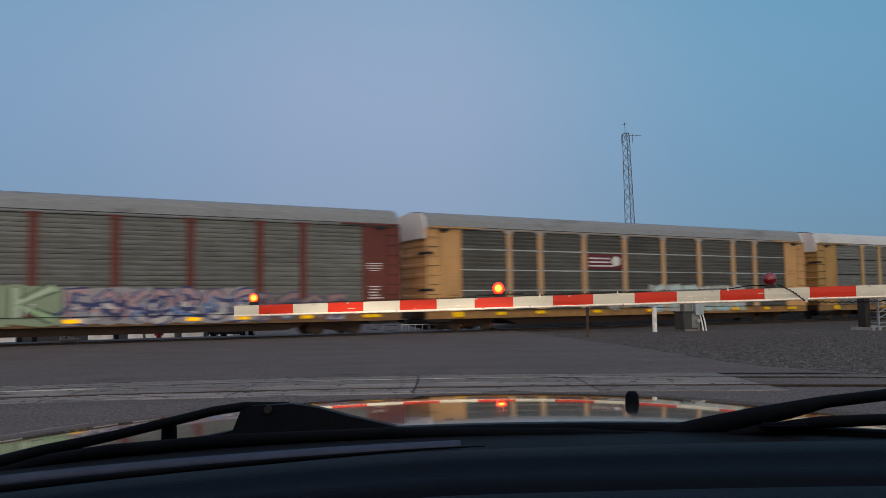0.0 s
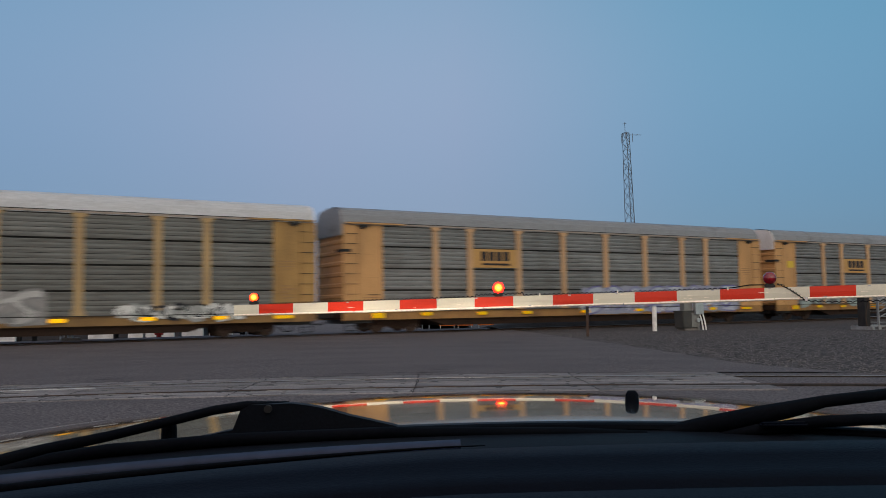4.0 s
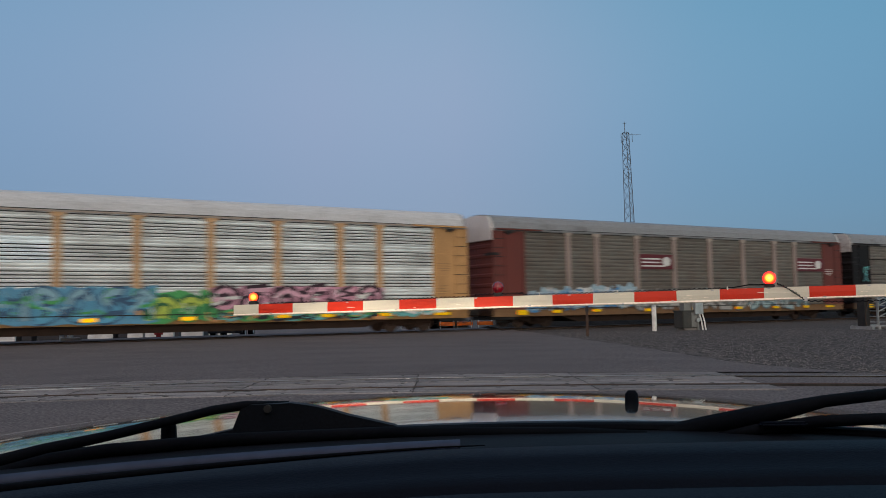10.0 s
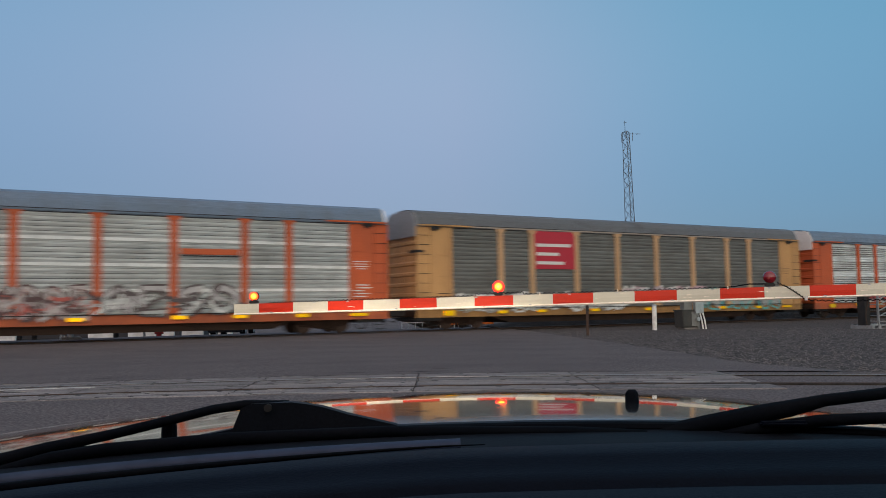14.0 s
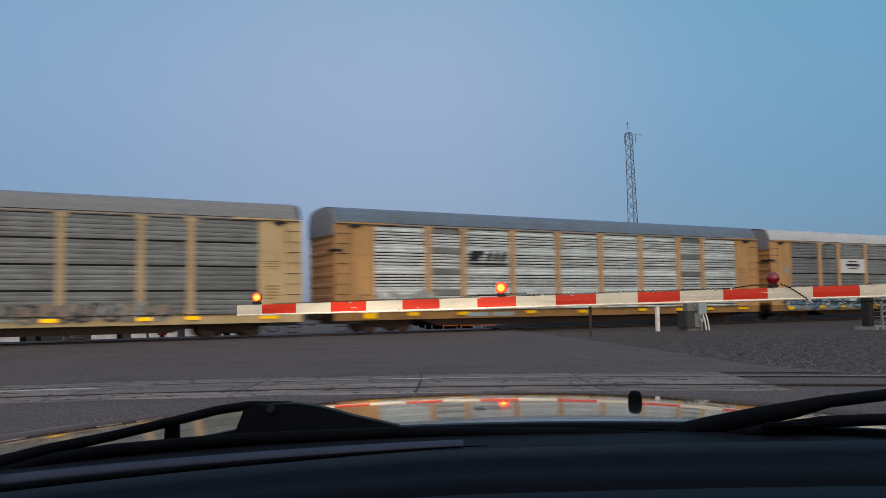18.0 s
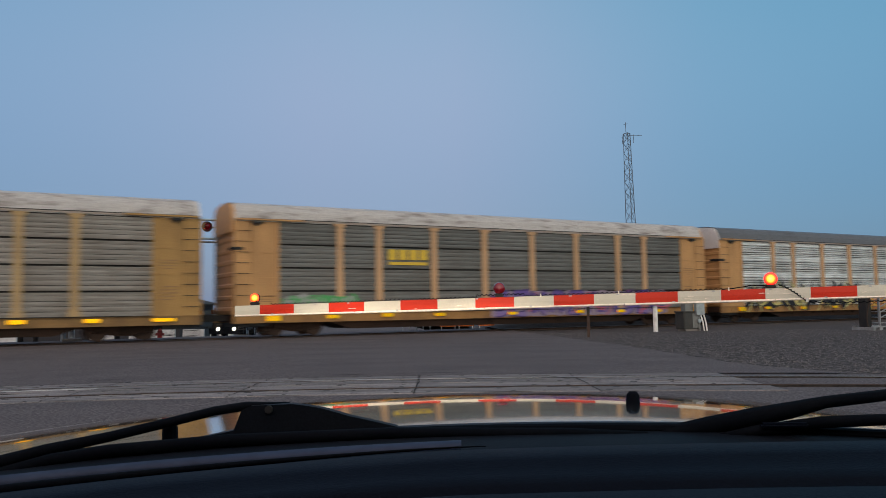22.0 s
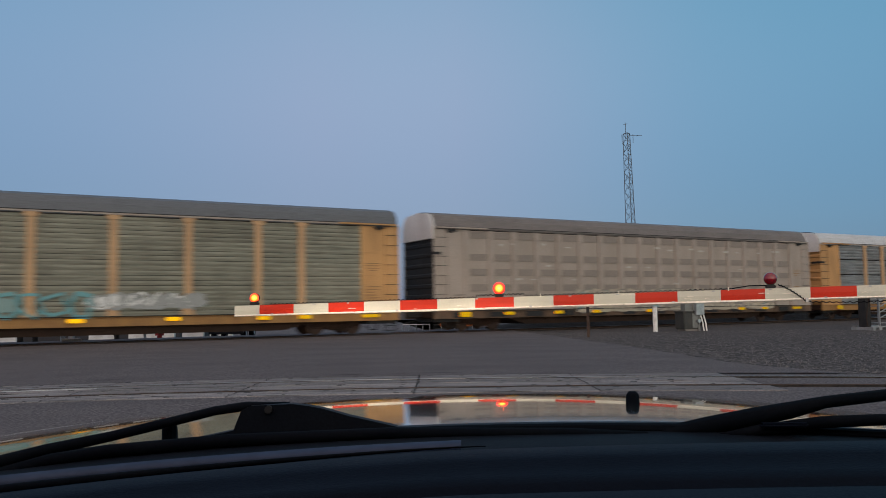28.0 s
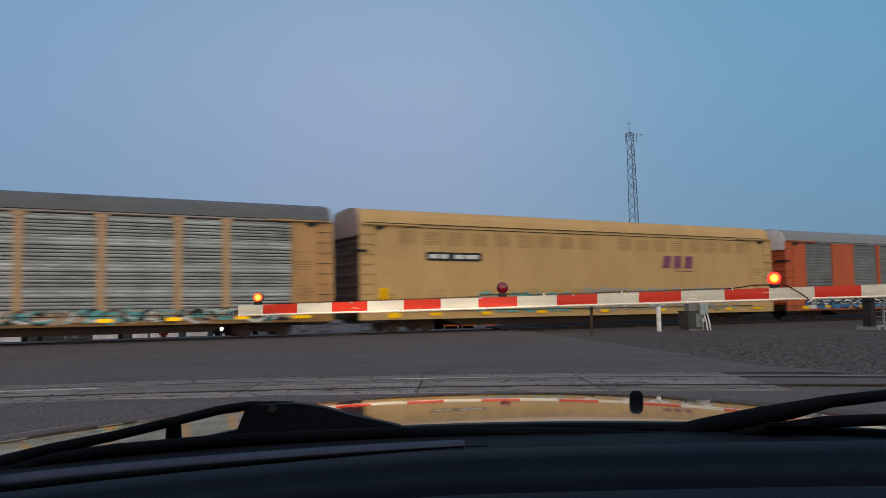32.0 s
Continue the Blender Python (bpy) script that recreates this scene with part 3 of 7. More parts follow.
# ---- the train ----
SPEED, PITCH_LEN, FIRST = 22.936, 29.194, 17.79
POSTS = (5.14, 7.08, 9.98, 12.85, 15.75, 18.62, 21.52, 23.46)
POST_W, BAY0, BAY9 = 0.30, 2.32, 26.28
TIERS = (1.02, 2.02, 3.03, 4.04, 4.98)
BAYS = [(a, b) for a, b in zip((BAY0, *(p + POST_W / 2 for p in POSTS)), (*(p - POST_W / 2 for p in POSTS), BAY9))]
HALF = 1.6
X0, X1 = 0.36, 28.22


def slat_panel(width, style):
    """One tier of horizontal slats: style 'shallow' with a dark seam on top, 'plain' without, 'deep' with open gaps, 'batten' with a bright strip."""
    s, h = Shape(), 1.0
    prof = []
    n = 7 if style in ("deep", "deep_grey") else 5
    depth, gap = (0.11, 0.062) if style in ("deep", "deep_grey") else (0.022, 0.022)
    for i in range(n):
        z0, z1 = i * h / n, (i + 1) * h / n
        open_gap = style in ("deep", "deep_grey") and i < 5
        d, g = (depth, (0.044, 0.056, 0.042, 0.052, 0.050)[i]) if open_gap else (((0.034, 0.019) if i < 3 else (0.02, 0.03)) if style != "deep" else (0.012, 0.02))
        if style == "deep_grey" and i >= 5:
            prof += [(0.0, z0, 2), (0.0, z1 - 0.01, 2)]
            continue
        if i == n - 1 and style == "shallow":
            d, g = 0.09, 0.08
        if i == n - 1 and style in ("batten", "broad_batten"):
            tall = 0.06 if style == "batten" else 0.13
            prof += [(0.0, z0, 0), (0.0, z1 - tall - 0.01, 0), (-0.03, z1 - tall, 2), (-0.03, z1, 2)]
            continue
        prof += [(0.0, z0, 0), (-0.012, (z0 + z1) / 2, 0), (0.0, z1 - g, 1 if d > 0.03 else 0), (d, z1 - g + 0.004, 1 if d > 0.03 else 0), (d, z1 - 0.004, 0)]
    prof.append((0.0, h, 0))
    for (y0, z0, slot), (y1, z1, _) in zip(prof, prof[1:]):
        s.m = slot
        s.face([(0, y0, z0), (width, y0, z0), (width, y1, z1), (0, y1, z1)])
    return s


def roof_shape():
    s = Shape()
    sec = [(-1.62, 4.96), (-1.60, 5.10), (-1.50, 5.42), (-1.33, 5.68), (-1.0, 5.80), (-0.5, 5.86), (0, 5.88), (0.5, 5.86), (1.0, 5.80), (1.33, 5.68), (1.50, 5.42), (1.60, 5.10), (1.62, 4.96)]
    ribs = spread(X0 + 0.05, X1 - 0.18, 24)
    rows = []
    for a, b in zip(ribs, ribs[1:]):
        rows += [(a, 0.0), (b - 0.10, 0.0), (b - 0.08, 0.018), (b - 0.02, 0.018)]
    rows.append((X1 - 0.18, 0.0))
    s.loft([[(x, y * (1 + lift * 0.5), z + lift * 0.3) for y, z in sec] for x, lift in rows])
    return s


def gable_shape(x, d):
    """The upper end of the rack, under the roof's arch."""
    s = Shape()
    sec = [(-1.58, 4.5), (-1.58, 5.08), (-1.48, 5.40), (-1.31, 5.65), (-1.0, 5.77), (0, 5.85), (1.0, 5.77), (1.31, 5.65), (1.48, 5.40), (1.58, 5.08), (1.58, 4.5)]
    return s.prism(sec, "x", x, x + d)


def end_side_shape(x0, x1):
    """The solid panel beside the end door, with a pressed edge."""
    cut = x0 + 0.72 if x0 < 5 else x1 - 0.72
    prof = [(x0, 0.06), (x0, -0.02), (x0 + 0.05, -0.02), (x0 + 0.08, 0.0), (cut - 0.03, 0.0), (cut - 0.02, 0.03), (cut + 0.02, 0.03), (cut + 0.03, 0.0), (x1 - 0.12, 0.0), (x1 - 0.09, -0.03), (x1, -0.03), (x1, 0.06)]
    return Shape().prism([(x, -HALF + d) for x, d in prof], "z", 1.0, 4.98)


def end_door_shape(x, y0, y1):
    """One ribbed leaf of the end door."""
    prof = [(x + 0.04, 1.0)]
    for z in spread(1.1, 4.6, 8):
        prof += [(x - 0.03, z), (x - 0.07, z + 0.05), (x - 0.07, z + 0.17), (x - 0.03, z + 0.22)]
    return Shape().prism([(px, pz) for px, pz in prof + [(x - 0.03, 4.9), (x + 0.04, 4.9)]], "y", y0, y1)


def sill_shape(y0, y1):
    s = Shape().box(X0, X1, y0, y1, 0.62, 1.0)
    s.box(X0, X1, min(y0, y1) - 0.03, max(y0, y1) + 0.03, 0.96, 1.0)
    for x in spread(1.2, 27.4, 20):
        s.box(x, x + 0.05, min(y0, y1) - 0.02, max(y0, y1) + 0.02, 0.64, 0.95)
    return s


def belly_shape():
    s = Shape().prism([(4.7, 0.62), (5.8, 0.29), (22.8, 0.29), (23.9, 0.62)], "y", -1.36, 1.36)
    s.box(X0 + 0.1, X1 - 0.1, -1.45, 1.45, 0.66, 0.96)
    for x in spread(7, 21.5, 8):
        s.box(x, x + 0.12, -1.45, 1.45, 0.45, 0.66)
    return s


def bogie_shape():
    s = Shape()
    for y in (-1.02, 1.02):
        s.prism([(-1.15, 0.38), (-1.15, 0.58), (-0.75, 0.64), (-0.4, 0.74), (0.4, 0.74), (0.75, 0.64), (1.15, 0.58), (1.15, 0.38), (0.7, 0.36), (0.35, 0.2), (-0.35, 0.2), (-0.7, 0.36)], "y", y - 0.08, y + 0.08)
        for sx in (-0.18, 0.0, 0.18):
            s.tube([(sx, y - 0.1, 0.28), (sx, y - 0.1, 0.56)], 0.07, 8)
    s.box(-0.25, 0.25, -1.0, 1.0, 0.4, 0.66)
    return s


def wheel_shape():
    s = Shape()
    s.tube([(0, -0.72, 0), (0, 0.72, 0)], 0.075, 8)
    for y in (-1, 1):
        s.tube([(0, y * 0.69, 0), (0, y * 0.715, 0), (0, y * 0.72, 0), (0, y * 0.80, 0), (0, y * 0.81, 0)], [0.445, 0.445, 0.42, 0.415, 0.34], 24)
        s.tube([(0, y * 0.80, 0), (0, y * 0.86, 0)], [0.16, 0.12], 12)
    return s


def coupler_shape(sign):
    s = Shape().box(0, 0.95, -0.09, 0.09, 0.72, 0.98)
    s.prism([(-0.18, -0.16), (0.05, -0.14), (0.05, 0.14), (-0.05, 0.16), (-0.16, 0.05)], "z", 0.70, 1.0)
    s.tube([(0.3, -0.35, 0.85), (0.15, -0.38, 0.55), (-0.1, -0.36, 0.42), (-0.3, -0.34, 0.5)], 0.03, 6)
    s.tube([(0.45, 0.5, 0.95), (0.2, 0.5, 0.9)], 0.03, 6)
    return s


def rung_shape():
    return Shape().tube([(0, 0, 0), (0, -0.07, 0), (0.62, -0.07, 0), (0.62, 0, 0)], 0.012, 5)


def blob(rng_, cx, cz, rx, rz, lean=0.0, spike=0.0, n=26):
    a = [rng_.uniform(-0.16, 0.16) for _ in range(4)]
    p = [rng_.uniform(0, 6.3) for _ in range(4)]
    pts = []
    for i in range(n):
        w = 2 * math.pi * i / n
        r = 1 + sum(a[k] * math.cos((k + 2) * w + p[k]) for k in range(4)) + (spike * (rng_.random() - 0.35))
        x, z = rx * r * math.copysign(abs(math.cos(w)) ** 0.75, math.cos(w)), rz * r * math.copysign(abs(math.sin(w)) ** 0.75, math.sin(w))
        pts.append((cx + x + lean * z, cz + z))
    return pts


# the strokes of sprayed letters, over three columns and five rows of points named a to o
GLYPHS = {"A": "mdbfo gi", "B": "mabfhg hlnm", "C": "cbdgjno", "D": "mabflnm", "E": "camo gh", "F": "cam gh", "G": "cbdjnlih", "H": "am co gi", "I": "bn", "K": "am cgo", "L": "amo",
          "M": "mahco", "N": "maoc", "O": "bdjnlfb", "P": "mabfhg", "R": "mabfhg ho", "S": "cbdhlnm", "T": "ac bn", "U": "ajnlc", "W": "amhoc", "X": "ao cm", "Y": "ahc hn", "Z": "acmo", "!": "bk n"}


def graffiti_shape(seed, x0, x1, z0, z1, style, colours):
    """Sprayed letters of no word: slots are outline, fill, upper fill, highlight, cloud."""
    g, s, letters = random.Random(seed), Shape(), []

    def close():
        nonlocal s
        letters.append(s)
        s = Shape()

    def tie(px, y, pz):
        """Joins a layer to the letter's first one."""
        if s.v:
            hub = s.v[0]
            s.face([hub, (px, y, pz), (px + 0.003, y, pz + 0.003)])

    def fan(points, y, slot):
        s.m = slot
        tie(points[0][0], y, max(0.64, points[0][1]))
        cx, cz = sum(p[0] for p in points) / len(points), sum(p[1] for p in points) / len(points)
        for a, b in zip(points, points[1:] + points[:1]):
            s.face([(cx, y, cz), (a[0], y, max(0.64, a[1])), (b[0], y, max(0.64, b[1]))])

    def band(pts, w, y, slot, upper):
        """A thick stroke with mitred bends; above the middle line it takes the slot upper."""
        left, right = [], []
        for k, (px, pz) in enumerate(pts):
            ax, az = pts[max(k - 1, 0)]
            bx, bz = pts[min(k + 1, len(pts) - 1)]
            d = Vector((bx - ax, bz - az)).normalized()
            left.append((px - d.y * w, y, max(0.64, pz + d.x * w)))
            right.append((px + d.y * w, y, max(0.64, pz - d.x * w)))
        s.m = slot
        tie(left[0][0], y, left[0][2])
        for k in range(len(pts) - 1):
            s.m = upper if (left[k][2] + right[k][2]) / 2 > zc + 0.1 * rz else slot
            s.face([left[k], left[k + 1], right[k + 1], right[k]])

    def swipe(pts, w, y, slot):
        band(pts, w, y, slot, slot)

    zc, rz = (z0 + z1) / 2, (z1 - z0) / 2
    if style == "wash":
        x = x0
        while x < x1:
            w = g.uniform(0.5, 1.0)
            fan(blob(g, x + w / 2, zc + g.uniform(-0.3, 0.3) * rz, w * 0.55, rz * g.uniform(0.35, 0.75), 0.2, 0.35), -1.662 - g.random() * 0.002, g.choice((1, 1, 2)))
            for k in range(8):
                a, far = g.uniform(0, 6.28), g.uniform(0.25, 0.6)
                swipe([(x + w * (0.5 + far * math.cos(a + q)) + 0.1 * q, zc + rz * g.uniform(-0.15, 0.15) + rz * 1.35 * far * math.sin(a + q * 1.1)) for q in (0, 0.6, 1.2, 1.8)], g.uniform(0.025, 0.075), -1.667 - 0.0012 * k, g.choice((0, 0, 1, 2, 3)))
            x += w * 0.8
            close()
        return letters
    if style[:5] in ("word:", "wild:"):
        word, heavy = style[5:].rstrip("+"), style.endswith("+")
        step = (x1 - x0) / len(word)
        for k, letter in enumerate(word):
            if letter == " ":
                continue
            cx, lean, lift = x0 + step * (k + 0.5), g.uniform(-0.05, 0.2), g.uniform(-0.06, 0.06) * rz
            hw, h = step * 0.33, rz * 0.74
            t, rim = min(rz * 0.17, step * 0.11), 0.17 if heavy else 0.085
            dy, lines = 0.0005 * k, []
            for stroke in GLYPHS[letter].split():
                line = []
                for c in stroke:
                    q = ord(c) - 97
                    line.append((cx + (q % 3 - 1) * hw + lean * h * (1 - q // 3 / 2) + g.uniform(-0.03, 0.03), zc + lift + h * (1 - q // 3 / 2) + g.uniform(-0.04, 0.04)))
                if len(line) == 1:
                    line = [line[0], (line[0][0], line[0][1] + 0.1)]
                if letter in "BCDGOPRSU":
                    for _ in range(2):
                        line = [line[0]] + [(a[0] * f + b[0] * (1 - f), a[1] * f + b[1] * (1 - f)) for a, b in zip(line, line[1:]) for f in (0.75, 0.25)] + [line[-1]]
                lines.append(line)
            if len(colours) > 4:
                top = [(cx + step * f, zc + rz * g.uniform(0.8, 1.05)) for f in (0.52, 0.3, 0.12, -0.1, -0.32, -0.52)]
                fan([(cx - step * 0.54, z0 + rz * g.uniform(0, 0.2)), (cx + step * 0.1, z0), (cx + step * 0.54, z0 + rz * g.uniform(0, 0.2))] + top, -1.658 - dy, 4)
            for n, line in enumerate(lines):
                band(line, t + rim, -1.665 - dy - 0.0008 * n, 0, 0)
            for n, line in enumerate(lines):
                band(line, t, -1.671 - dy - 0.0008 * n, 1, 2)
            if style.startswith("wild"):
                for n in range(5):
                    px, pz, a = cx + g.uniform(-0.5, 0.5) * step, zc + g.uniform(-0.6, 0.5) * rz, g.uniform(-0.9, 0.9)
                    far = g.uniform(0.25, 0.5)
                    swipe([(px - far * math.cos(a), pz - far * math.sin(a)), (px, pz + g.uniform(-0.05, 0.05)), (px + far * math.cos(a + 0.5), min(z1, pz + far * math.sin(a + 0.5)))], g.uniform(0.035, 0.09), -1.674 - dy - 0.0009 * n, g.choice((0, 0, 0, 2, 3)))
            for n in range(2):
                px, pz = cx + g.uniform(-0.4, 0.3) * step, zc + g.uniform(-0.7, 0.6) * rz
                swipe([(px, pz), (px + g.uniform(-0.1, 0.2), pz + g.uniform(0.1, 0.25)), (px + g.uniform(0, 0.3), pz + g.uniform(0.15, 0.3))], g.uniform(0.015, 0.03), -1.679 - dy - 0.0012 * n, 3)
            close()
        return letters
    if style == "band":
        x = x0
        while x < x1:
            w = g.uniform(0.7, 1.1)
            arch = [(x + w * 0.55 * math.cos(q) + w / 2, z1 - rz * 0.5 + rz * 0.5 * math.sin(q)) for q in spread(0, math.pi, 9)]
            fan([(x - 0.05, z0), (x + w + 0.05, z0)] + arch, -1.6575 - 0.0003 * (x - x0), 1)
            swipe(arch, 0.05, -1.6625 - 0.0003 * (x - x0), 0)
            x += w
            close()
        return letters
    if style == "line":
        x = x0
        while x < x1:
            w = g.uniform(0.7, 1.1)
            pts = [(x + w * (0.5 + 0.55 * math.cos(k * 0.9 + g.random())), zc + rz * 0.95 * math.sin(k * 0.9 + g.random())) for k in range(8)]
            swipe(pts, g.uniform(0.05, 0.09), -1.670, 0)
            if g.random() < 0.5:
                fan(blob(g, x + w / 2, zc, w * 0.4, rz * 0.6), -1.664, 1)
            x += w
            close()
        return letters
    def arc(cx, cz, rx, rzz, a0, a1, n=12):
        return [(cx + rx * math.cos(q), cz + rzz * math.sin(q)) for q in spread(a0, a1, n)]

    x, last_kind = x0, -1
    while x < x1 - 0.3:
        w = min(g.uniform(1.3, 1.9) if style == "spike" else g.uniform(0.95, 1.5), x1 - x)
        cx = x + w / 2
        dy = 0.0003 * (x - x0)
        if style == "spike":
            for k in range(9):
                slot = (1, 0, 1, 0, 2, 0, 0, 1, 0)[k]
                px, a = x + w * g.random(), g.choice((-1, 1)) * g.uniform(0.35, 1.25)
                size, bend, wide = rz * g.uniform(1.0, 1.8), g.uniform(-0.5, 0.5), g.uniform(0.16, 0.3) if slot == 0 else g.uniform(0.08, 0.16)
                mid = zc + g.uniform(-0.35, 0.15) * rz
                curve = [(px + size * q * math.cos(a) - bend * q * q * math.sin(a), mid + size * q * math.sin(a) + bend * q * q * math.cos(a)) for q in spread(-0.75, 0.75, 9)]
                curve = [(qx, min(z1, max(z0, qz))) for qx, qz in curve]
                for n in range(8):
                    t0, t1 = wide * math.sin(math.pi * n / 8) ** 0.7, wide * math.sin(math.pi * (n + 1) / 8) ** 0.7
                    (ax, az), (bx, bz) = curve[n], curve[n + 1]
                    yy = -1.663 - dy - 0.0016 * k
                    s.m = slot
                    if n == 0:
                        tie(ax, yy, az - t0)
                    s.face([(ax, yy, max(0.64, az - t0)), (bx, yy, max(0.64, bz - t1)), (bx, yy, max(0.64, bz + t1)), (ax, yy, max(0.64, az + t0))])
        else:
            h, t = rz * g.uniform(0.66, 0.76), rz * g.uniform(0.17, 0.24)
            hw = w * 0.40
            kind = g.choice([k for k in range(6) if k != last_kind])
            last_kind = kind
            lean = g.uniform(-0.12, 0.12)
            if kind == 0:
                lines = [arc(cx, zc, hw, h, 0.5, 6.0, 16)]
            elif kind == 1:
                lines = [[(cx + hw * (1.05 - q / 9) * math.cos(q), zc + h * (1.05 - q / 9) * math.sin(q)) for q in spread(0.3, 7.6, 20)]]
            elif kind == 2:
                lines = [arc(cx, zc - 0.1 * h, hw, h, 3.3, -0.2, 10) + [(cx + hw, zc - h)], [(cx - hw, zc - 0.1 * h), (cx - hw, zc - h)]]
            elif kind == 3:
                lines = [[(cx - hw + 2 * hw * q, zc + h * 0.8 * math.sin(q * 9 + 1)) for q in spread(0, 1, 14)]]
            elif kind == 4:
                lines = [[(cx - hw, zc - h), (cx - hw * 0.3, zc + h * 0.2), (cx + hw * 0.2, zc - h * 0.3), (cx + hw, zc + h)], arc(cx + hw * 0.2, zc + h * 0.3, hw * 0.6, h * 0.5, 3.4, 0.6)]
            else:
                lines = [arc(cx, zc + h * 0.9, hw, h * 1.5, 3.5, 5.9, 12), arc(cx, zc - h * 0.9, hw, h * 1.3, 2.6, 0.5, 12)]
            lines = [[(px + lean * (pz - zc) + g.uniform(-0.02, 0.02), pz + g.uniform(-0.03, 0.03)) for px, pz in line] for line in lines]
            outer = blob(g, cx, zc, w * 0.46, rz * 0.78, lean)
            if len(colours) > 4:
                fan(blob(g, cx, zc + rz * 0.1, w * 0.72, rz * 1.05, lean), -1.658 - dy, 4)
            fan(outer, -1.662 - dy, 1 if g.random() < 0.7 else 2)
            for line in lines:
                band(line, t + 0.12, -1.667 - dy, 0, 0)
            for line in lines:
                band(line, t, -1.673 - dy, 1, 2)
            for _ in range(3):
                px, pz = cx + g.uniform(-0.35, 0.35) * w, zc + g.uniform(-0.7, 0.6) * rz
                swipe([(px, pz), (px + g.uniform(-0.12, 0.2), pz + g.uniform(0.1, 0.3)), (px + g.uniform(-0.1, 0.3), pz + g.uniform(0.2, 0.4))], g.uniform(0.018, 0.04), -1.679 - dy, g.choice((0, 3, 3)))
        x += w * 0.9
        close()
    return letters


W_, K_ = (0.62, 0.62, 0.6), (0.015, 0.015, 0.02)
TEAL, BLUE, PINK, GREEN, PURPLE, LIME, RED_, GOLD = (0.12, 0.36, 0.36), (0.05, 0.2, 0.42), (0.6, 0.16, 0.3), (0.07, 0.32, 0.1), (0.16, 0.07, 0.32), (0.4, 0.5, 0.08), (0.42, 0.05, 0.04), (0.6, 0.42, 0.05)
GREY_ = (0.3, 0.31, 0.3)
MAROON, SIGN_RED, NAVY, TANP = (0.11, 0.018, 0.025), (0.42, 0.03, 0.05), (0.02, 0.03, 0.14), (0.46, 0.265, 0.09)
